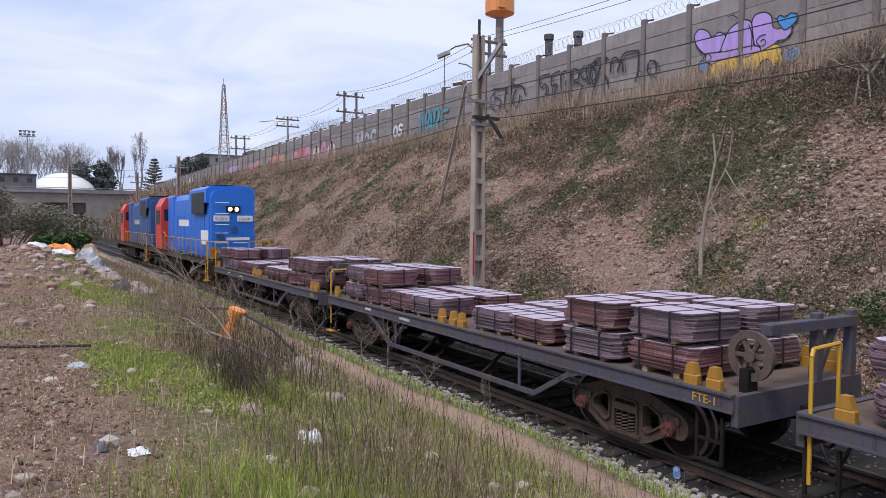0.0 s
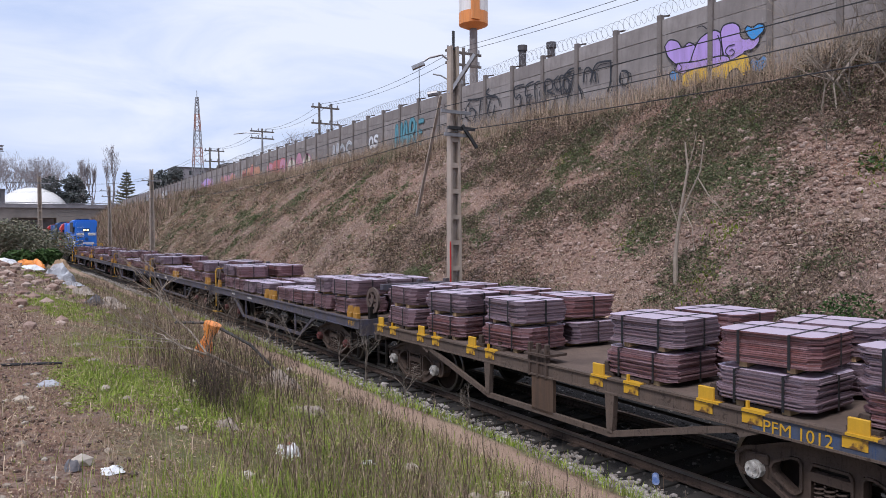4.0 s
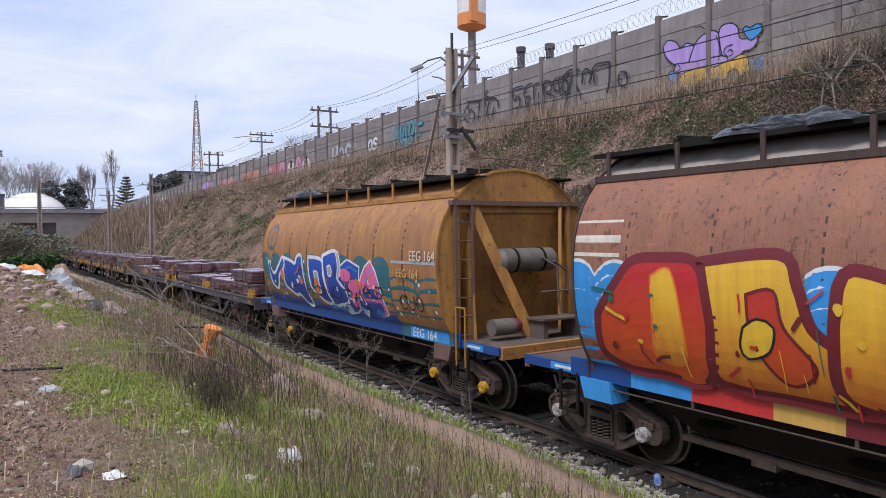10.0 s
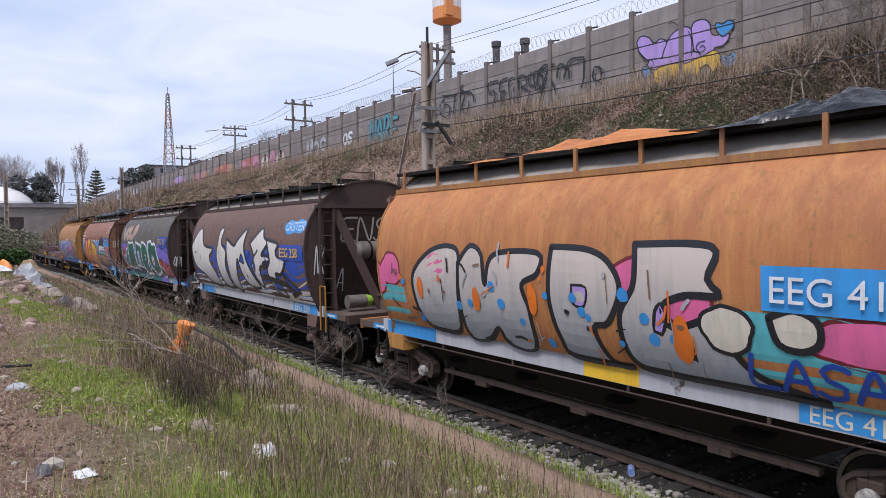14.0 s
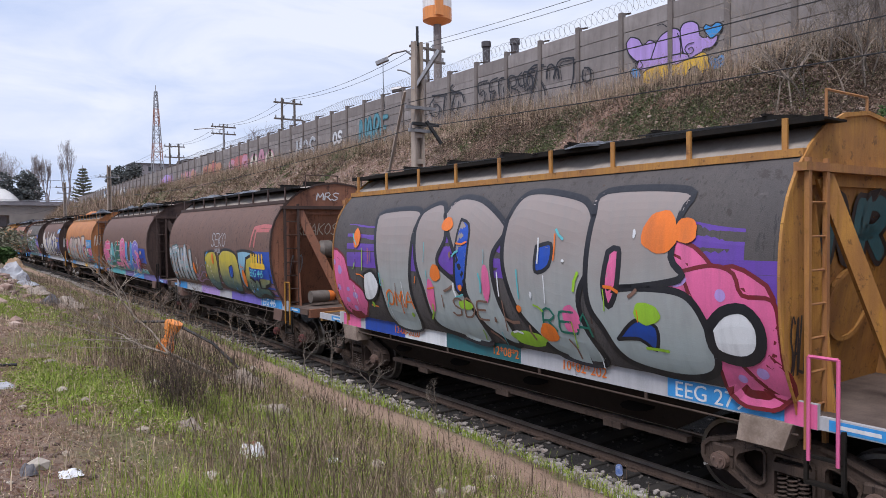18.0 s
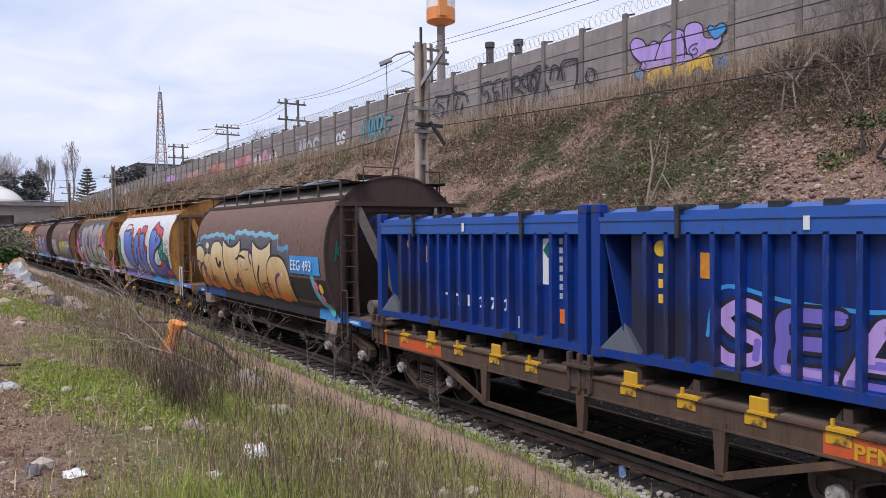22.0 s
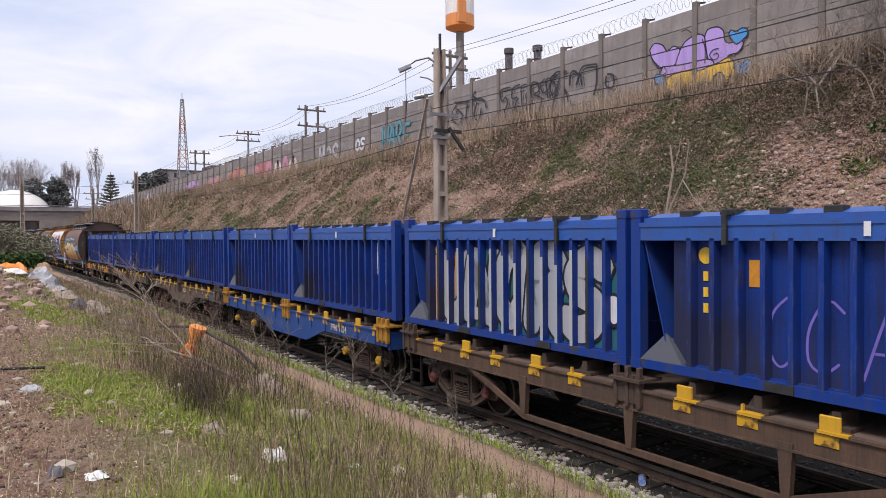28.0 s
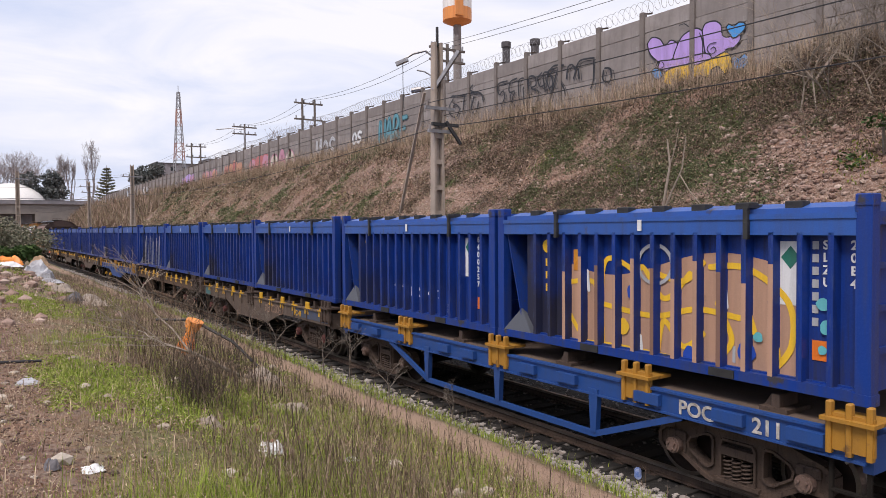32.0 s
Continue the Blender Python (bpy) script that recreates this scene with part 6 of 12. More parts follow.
def art_4(root, d):
    puffs(root, [(0.25, 2.3, 0.3, 0.3), (0.75, 2.5, 0.35, 0.3), (2.3, 2.6, 0.3, 0.25), (4.3, 2.6, 0.3, 0.2), (6.9, 2.55, 0.45, 0.3), (7.5, 2.4, 0.4, 0.28), (9.6, 2.1, 0.6, 0.22)], "pink", 0.0035, 4, rim="maroon")
    field(root, 0.0, 1.2, 1.41, wave(2.05, 0.15, 1.3), "aqua", 0.006)
    field(root, 6.8, HOP_L, 1.41, wave(2.25, 0.12, 1.3), "aqua", 0.006)
    patch(root, hop_side, [(1.58, 1.82), (1.59, 2.44), (2.26, 2.91), (3.01, 2.92), (3.01, 2.32), (2.79, 1.52), (2.18, 1.42), (1.74, 1.51)], "fade_pale", 0.0070, 'black', 0.09)
    patch(root, hop_side, [(3.05, 2.69), (3.39, 2.99), (3.7, 2.85), (3.77, 2.36), (4.02, 2.85), (5.06, 2.9), (5.04, 2.6), (4.68, 2.41), (4.79, 2.01), (4.68, 1.42), (4.03, 1.42), (3.93, 1.65), (3.54, 1.42), (3.01, 1.42), (2.99, 1.84)], "fade_pale", 0.0098, 'black', 0.09)
    patch(root, hop_side, [(5.35, 3.0), (6.04, 2.97), (6.43, 2.8), (6.6, 2.45), (6.35, 2.0), (6.08, 1.9), (6.24, 1.45), (6.59, 1.42), (5.5, 1.42), (5.36, 1.65), (5.26, 2.29)], "fade_pale", 0.0126, 'black', 0.09)
    patch(root, hop_side, [(5.74, 2.47), (6.01, 2.45), (5.95, 2.19), (5.74, 2.21)], "lilac", 0.0154, 'black', 0.04)
    patch(root, hop_side, [(6.86, 3.05), (7.95, 3.03), (7.9, 2.66), (8.05, 2.48), (7.59, 2.45), (7.27, 2.3), (7.39, 2.04), (8.0, 2.23), (8.07, 1.99), (8.41, 1.6), (9.12, 1.42), (9.14, 1.42), (8.47, 1.42), (7.19, 1.42), (6.65, 1.51), (6.56, 2.09), (6.83, 2.54)], "fade_pale", 0.0182, 'black', 0.09)
    patch(root, hop_side, [(7.14, 2.22), (7.23, 2.33), (7.31, 2.17), (7.21, 1.94), (7.1, 1.97)], "lilac", 0.0210, 'black', 0.05)
    patch(root, hop_side, [(7.43, 1.95), (7.58, 2.01), (7.65, 1.8), (7.67, 1.64), (7.54, 1.69)], "black", 0.0238, None, 0.09)
    patch(root, hop_side, [(8.62, 2.29), (8.89, 2.39), (9.13, 2.29), (9.14, 2.07), (8.96, 1.96), (8.71, 2.01)], "cream", 0.0266, 'black', 0.08)
    puffs(root, [(1.8, 2.2, 0.09, 0.2), (3.5, 2.1, 0.1, 0.2), (4.9, 2.2, 0.1, 0.24), (7.5, 1.9, 0.14, 0.3)], "orange", 0.03, 6)
    spots(root, 3, 18, 1.0, 7.6, 1.5, 2.4, 0.05, 0.1, "sky", 0.027)
    puffs(root, [(8.1, 2.1, 0.3, 0.25)], "cream", 0.026, 2, rim="black")
    panel(root, "EEG 419", 8.55, 10.36, 2.36, 2.84, "sky", "white", 0.034, 0.40, 0.08)
    scrawl(root, "LASA", 8.3, 9.8, 1.5, 1.85, 0.06, "blue")
    scrawl(root, "ERSO", -0.85, 0.55, 3.05, 3.55, 0.07, "black", end_side, 0.012, 0.02)
    scrawl(root, "RAS", -0.45, 0.45, 2.55, 2.95, 0.06, "black", end_side, 0.012, 0.02)
    scrawl(root, "NO", -1.6, -1.25, 2.5, 3.1, 0.03, "cream", end_side, 0.012)
    details(root, 7, 12, 0.5, 8.0, 1.5, 2.8, ("black", "grey", "orange", "brown"))


def art_5(root, d):
    field(root, 0.0, 9.5, 1.41, wave(1.75, 0.2, 1.4), "fade_dusk")
    field(root, 0.0, 9.5, 1.41, scallop(1.5, 0.12, 0.6), "aqua", 0.0045)
    puffs(root, [(0.6, 2.0, 0.45, 0.4), (8.3, 2.1, 0.4, 0.35)], "pink", 0.006, 9, rim="maroon")
    piece(root, hop_side, "EAERUS", 0.7, 8.6, 1.43, 2.9, 0.42, ["pink", "aqua", "green", "pink", "sky", "violet"], "cream", None, lean=0.3, seed=41, rim=0.06, speck="fade_violet")
    puffs(root, [(1.6, 2.8, 0.1, 0.14), (4.3, 2.75, 0.1, 0.14), (6.9, 2.7, 0.1, 0.14)], "red", 0.028, 3)
    field(root, 8.4, 9.9, 1.9, lambda a: 2.55, "blue", 0.006)
    panel(root, "266", 8.9, 9.8, 2.25, 2.5, None, "gold", 0.02)
    scrawl(root, "EAS", 8.3, 9.5, 1.7, 2.1, 0.06, "maroon", lift=0.02)
    scrawl(root, "MCO", -0.8, 0.5, 3.0, 3.5, 0.15, "black", end_side, 0.012, 0.05)
    scrawl(root, "MCO", -0.8, 0.5, 3.0, 3.5, 0.07, "white", end_side, 0.016, 0.05)
    scrawl(root, "ME", 0.3, 0.9, 2.3, 2.6, 0.04, "white", end_side, 0.012)
    details(root, 8, 8, 0.8, 8.4, 1.5, 2.7, ("black", "cream", "violet"))


def art_6(root, d):
    field(root, 0.2, 3.0, 1.5, wave(2.75, 0.06, 2.0), "brown")
    piece(root, hop_side, "OTHAI", 0.1, 3.3, 1.5, 2.7, 0.26, "grey", "teal", lean=0.05, seed=51, rim=0.08, speck="aqua")
    field(root, 2.8, HOP_L, 1.41, wave(1.85, 0.25, 1.8), "fade_dusk")
    field(root, 8.3, HOP_L, 1.5, lambda a: 2.7, "blue", 0.004)
    patch(root, hop_side, [(4.68, 2.56), (5.69, 2.63), (5.91, 2.15), (5.58, 1.46), (4.79, 1.44), (4.55, 1.84)], "fade_lime", 0.0070, 'black', 0.08)
    patch(root, hop_side, [(6.09, 2.53), (6.69, 2.71), (7.65, 2.59), (7.88, 2.08), (7.54, 1.46), (6.67, 1.46), (6.04, 1.62)], "fade_lime", 0.0098, 'black', 0.08)
    patch(root, hop_side, [(7.86, 2.67), (8.44, 2.71), (9.27, 2.61), (9.28, 2.18), (8.66, 1.91), (8.68, 1.54), (7.98, 1.61), (7.88, 2.08)], "fade_sky", 0.0126, 'black', 0.08)
    patch(root, hop_side, [(8.57, 2.49), (9.24, 2.61), (9.38, 2.36), (8.75, 1.97), (9.21, 1.74), (9.13, 1.42), (8.32, 1.45), (8.29, 1.93)], "fade_lime", 0.0154, 'black', 0.08)
    patch(root, hop_side, [(6.97, 2.17), (7.29, 2.24), (7.25, 1.94), (6.95, 1.86)], "blue", 0.0182, 'black', 0.03)
    patch(root, hop_side, [(9.44, 2.03), (10.13, 2.13), (10.11, 1.84), (9.7, 1.71), (10.09, 1.54), (9.35, 1.53)], "fade_lime", 0.0210, 'black', 0.08)
    puffs(root, [(3.3, 2.0, 0.12, 0.2), (5.5, 2.4, 0.1, 0.18), (8.2, 1.9, 0.14, 0.26)], "orange", 0.03, 5)
    s = Shape()
    for q in range(5):
        stroke(s, [(9.0 + 0.2 * q, 2.3), (9.02 + 0.2 * q, 2.6)], 0.1, hop_side, 0.03)
    stroke(s, [(8.95, 2.3), (9.9, 2.3)], 0.16, hop_side, 0.031)
    part("painted_crown", s, SP["yellow"], root, "yellow painted crown", fix=False)
    panel(root, "EEG 445", 8.75, 10.2, 1.95, 2.25, "blue", "aqua", 0.026)
    piece(root, hop_side, "L", 9.0, 10.0, 1.43, 1.9, 0.24, "fade_lime", "black", lean=0.1, seed=3, rim=0.06, lift=0.03)
    s = Shape()
    for pts in ([(8.9, 2.85), (9.1, 3.35), (9.8, 3.4), (10.3, 3.38)], [(9.2, 2.85), (9.3, 3.28), (10.2, 3.28)]):
        stroke(s, pts, 0.1, hop_side, 0.004, 0, 0.1, False)
    part("rust_stripe", s, SP["chalk_red"], root, "faded rust-red stripe", fix=False)
    scrawl(root, "SEKO", 5.4, 6.8, 2.8, 3.2, 0.03, "grey", lift=0.008)
    scrawl(root, "MA", 5.8, 6.4, 2.55, 2.75, 0.03, "grey", lift=0.03)
    scrawl(root, "MRS", -0.5, 0.1, 4.1, 4.3, 0.03, "white", end_side, 0.012)
    scrawl(root, "REAKOS", -1.0, 0.1, 3.15, 3.45, 0.025, "cream", end_side, 0.012)
    scrawl(root, "NO", -1.1, -0.8, 2.0, 2.6, 0.025, "grey", end_side, 0.012)
    details(root, 9, 10, 0.4, 9.0, 1.5, 2.5, ("black", "sky", "cream", "orange"))


def art_7(root, d):
    field(root, 0.9, HOP_L - 0.4, 2.5, wave(3.2, 0.2, 0.9), "purple", 0.003)
    field(root, 8.6, HOP_L, 2.2, lambda a: 2.9, "purple", 0.0035)
    puffs(root, [(0.4, 2.3, 0.5, 0.55), (0.9, 1.8, 0.6, 0.4), (8.9, 2.55, 0.8, 0.55), (9.8, 2.2, 0.55, 0.6), (10.0, 1.6, 0.4, 0.35)], "pink", 0.0055, 3, dots="lilac", rim="maroon")
    puffs(root, [(1.35, 3.1, 0.14, 0.2), (4.5, 3.35, 0.16, 0.12), (8.9, 3.2, 0.26, 0.26), (4.2, 2.5, 0.15, 0.15), (6.9, 1.75, 0.18, 0.14)], "orange", 0.034, 8)
    patch(root, hop_side, [(9.23, 2.75), (9.62, 2.83), (9.88, 2.75), (9.98, 2.52), (10.31, 2.49), (10.38, 2.21), (10.38, 1.88), (10.38, 1.42), (10.06, 1.56), (9.4, 2.35)], "pink", 0.0070, 'maroon', 0.05)
    patch(root, hop_side, [(2.02, 3.47), (2.22, 3.63), (3.5, 3.62), (3.45, 3.15), (3.34, 2.24), (3.34, 1.42), (2.37, 1.42), (2.25, 1.96), (2.14, 2.72)], "fade_silver", 0.0094, 'black', 0.09)
    patch(root, hop_side, [(3.51, 3.25), (3.64, 3.6), (4.2, 3.71), (4.48, 3.15), (4.27, 2.68), (4.93, 2.25), (5.41, 1.42), (4.52, 1.42), (3.93, 1.58), (3.77, 2.17), (3.58, 2.66)], "fade_silver", 0.0118, 'black', 0.09)
    patch(root, hop_side, [(4.33, 3.53), (4.59, 3.8), (5.26, 3.73), (5.92, 3.41), (6.04, 3.2), (5.76, 2.82), (5.84, 2.22), (6.12, 1.46), (5.44, 1.65), (5.06, 2.16), (4.97, 2.52)], "fade_silver", 0.0142, 'black', 0.09)
    patch(root, hop_side, [(4.86, 3.43), (5.14, 3.24), (5.02, 2.34), (4.78, 2.24), (4.79, 2.97)], "fade_blue", 0.0166, 'black', 0.05)
    patch(root, hop_side, [(6.05, 3.41), (6.32, 3.8), (7.22, 3.73), (7.72, 3.52), (7.89, 2.94), (7.58, 2.35), (7.65, 1.9), (7.83, 1.42), (7.02, 1.42), (6.62, 1.7), (6.26, 2.08), (6.02, 2.74)], "fade_silver", 0.0190, 'black', 0.09)
    patch(root, hop_side, [(6.77, 3.0), (7.07, 3.04), (7.03, 2.73), (6.75, 2.64)], "fade_blue", 0.0214, 'black', 0.06)
    patch(root, hop_side, [(7.8, 3.45), (7.9, 3.75), (9.18, 3.7), (9.16, 3.42), (9.08, 2.91), (9.19, 2.65), (8.12, 2.46), (8.47, 2.51), (9.26, 2.47), (9.57, 1.99), (9.55, 1.6), (9.05, 1.44), (8.27, 1.53), (7.95, 1.94), (7.73, 2.36)], "fade_silver", 0.0238, 'black', 0.09)
    patch(root, hop_side, [(8.12, 2.95), (8.3, 2.99), (8.25, 2.47), (8.1, 2.24), (8.03, 2.52)], "pink", 0.0262, 'black', 0.08)
    patch(root, hop_side, [(8.19, 1.82), (8.52, 2.1), (8.83, 2.04), (8.77, 1.75), (8.55, 1.86)], "fade_blue", 0.0286, 'black', 0.05)
    patch(root, hop_side, [(9.55, 2.12), (9.74, 2.32), (10.0, 2.37), (10.17, 2.18), (10.14, 1.91), (9.93, 1.78), (9.61, 1.84)], "white", 0.0310, 'black', 0.12)
    patch(root, hop_side, [(1.62, 2.37), (1.97, 2.44), (2.19, 2.18), (1.94, 1.88), (1.54, 1.85)], "white", 0.0334, 'black', 0.06)
    patch(root, hop_side, [(9.1, 3.23), (9.17, 3.36), (9.36, 3.35), (9.42, 3.16), (9.29, 3.07), (9.16, 3.1)], "orange", 0.0358, None, 0.09)
    for i, (word, a, size) in enumerate((("12-08-2020", 2.2, 0.2), ("12*08*2", 5.3, 0.2), ("10*02*202", 6.9, 0.2))):
        letters("lettering", word, size, SP["orange"], root, HOP_L / 2 - a, 1.2, -1.38)
    puffs(root, [(4.0, 2.1, 0.12, 0.3), (5.6, 2.4, 0.1, 0.3), (7.4, 2.0, 0.16, 0.2)], "pink", 0.034, 2)
    puffs(root, [(6.4, 1.6, 0.4, 0.12), (8.7, 2.2, 0.2, 0.14), (5.0, 2.0, 0.2, 0.08)], "lime", 0.032, 2)
    for i in range(3):
        scrawl(root, ("OMA", "SDE", "REA")[i], 2.4 + 2.2 * i, 3.4 + 2.2 * i, 1.8, 2.1, 0.035, ("orange", "brown", "green")[i], lift=0.036)
    scrawl(root, "NR", -0.55, 0.75, 2.9, 3.5, 0.34, "black", end_side, 0.012, 0.03)
    scrawl(root, "NR", -0.55, 0.75, 2.9, 3.5, 0.2, "teal", end_side, 0.016, 0.03)
    scrawl(root, "SAE", -1.0, -0.5, 2.2, 2.7, 0.035, "black", end_side, 0.012)
    scrawl(root, "SALK", -1.6, -1.2, 1.7, 2.3, 0.035, "black", end_side, 0.012)
    details(root, 10, 12, 1.0, 8.8, 1.55, 3.2, ("aqua", "orange", "white", "brown", "lime"))


def art_8(root, d):
    puffs(root, [(0.5, 2.6, 0.4, 0.5), (0.5, 1.9, 0.5, 0.5), (3.6, 2.7, 0.5, 0.4), (5.6, 2.5, 0.5, 0.4), (9.0, 2.55, 0.4, 0.5), (9.5, 2.0, 0.5, 0.4)], "green", 0.0035, 2, dots="aqua", rim="black")
    field(root, 0.0, HOP_L, 1.41, wave(1.5, 0.04, 2.0), "violet", 0.003)
    patch(root, hop_side, [(3.17, 3.24), (3.37, 3.49), (3.7, 3.3), (3.75, 2.48), (3.9, 1.73), (3.64, 1.86), (3.49, 2.62), (3.47, 3.11)], "red", 0.0070, 'black', 0.06)
    patch(root, hop_side, [(1.84, 3.36), (2.04, 3.64), (3.04, 3.61), (2.97, 3.37)], "red", 0.0096, 'black', 0.06)
    patch(root, hop_side, [(1.64, 3.32), (3.02, 3.38), (2.92, 3.07), (3.18, 3.22), (3.47, 3.15), (3.49, 2.62), (3.68, 2.02), (3.83, 1.57), (3.0, 1.62), (2.48, 1.81), (2.15, 1.95), (1.83, 2.36)], "fade_violet", 0.0122, 'black', 0.09)
    patch(root, hop_side, [(4.31, 3.15), (4.7, 3.43), (5.13, 3.35), (5.23, 2.7), (5.38, 2.12), (5.16, 2.17), (4.99, 2.69), (4.89, 3.12), (4.57, 3.23)], "red", 0.0148, 'black', 0.06)
    patch(root, hop_side, [(3.9, 2.49), (4.14, 3.01), (4.57, 3.21), (4.84, 3.12), (5.03, 2.56), (5.22, 2.04), (5.22, 1.48), (4.57, 1.52), (4.46, 2.02), (4.21, 1.77), (3.88, 1.81), (3.83, 2.11)], "fade_violet", 0.0174, 'black', 0.09)
    patch(root, hop_side, [(4.45, 2.27), (4.58, 2.58), (4.67, 2.22)], "maroon", 0.0200, 'black', 0.06)
    patch(root, hop_side, [(5.23, 3.25), (5.43, 3.53), (6.3, 3.51), (6.29, 3.16), (6.25, 2.75), (6.64, 2.6), (6.3, 2.25), (6.02, 2.62), (6.11, 3.1), (5.96, 3.23)], "red", 0.0226, 'black', 0.06)
    patch(root, hop_side, [(5.2, 3.19), (5.96, 3.23), (6.11, 3.07), (6.02, 2.74), (6.31, 2.46), (6.42, 2.29), (6.21, 2.03), (6.45, 1.44), (5.8, 1.45), (5.55, 1.81), (5.36, 2.25), (5.27, 2.77)], "fade_violet", 0.0252, 'black', 0.09)
    patch(root, hop_side, [(5.77, 2.54), (5.98, 2.4), (5.87, 2.27)], "maroon", 0.0278, 'black', 0.06)
    patch(root, hop_side, [(7.44, 3.39), (7.88, 3.69), (8.44, 3.53), (9.23, 3.37), (9.15, 2.96), (8.52, 3.16), (8.27, 3.27)], "red", 0.0304, 'black', 0.06)
    patch(root, hop_side, [(7.06, 2.58), (7.44, 3.39), (8.27, 3.27), (8.25, 2.89), (8.82, 3.16), (9.05, 2.96), (8.87, 2.75), (8.01, 2.45), (7.68, 2.04), (8.25, 1.86), (9.09, 1.93), (8.55, 1.44), (7.6, 1.46), (6.88, 1.87)], "fade_violet", 0.0330, 'black', 0.09)
    piece(root, hop_side, "AL", 8.7, 10.3, 1.43, 2.2, 0.36, ["red", "blue"], "black", lean=0.0, seed=7, rim=0.07, lift=0.03)
    s = Shape()
    for i in range(7):
        r = random.Random(i)
        a, v = 1.3 + 1.1 * i, r.uniform(1.6, 2.6)
        stroke(s, [(a + 0.4, v + 0.2), (a + 0.42, v - 0.15), (a + 0.4, v - 0.4)], 0.05, hop_side, 0.032, 0)
    part("graffiti_drips", s, SP["lime"], root, "", fix=False)
    for i in range(3):
        scrawl(root, ("AP", "ENO", "LOVE")[i], 9.5, 10.2, 2.7 - 0.28 * i, 2.92 - 0.28 * i, 0.03, "black", lift=0.01)
    scrawl(root, "VMI", -0.5, 0.6, 2.75, 3.35, 0.07, "teal", end_side, 0.012)
    puffs(root, [(-0.35, 3.2, 0.25, 0.25), (0.75, 3.15, 0.22, 0.25), (0.2, 3.05, 0.28, 0.4)], "teal", 0.006, 4, end_side, rim="aqua")
    scrawl(root, "O", -0.1, 0.5, 1.9, 2.6, 0.025, "brown", end_side, 0.012)
    scrawl(root, "OSO", -1.1, -0.75, 1.5, 2.3, 0.03, "white", end_side, 0.012, 0.0)
    details(root, 11, 11, 0.8, 9.4, 1.5, 2.8, ("lilac", "black", "purple", "sky"))


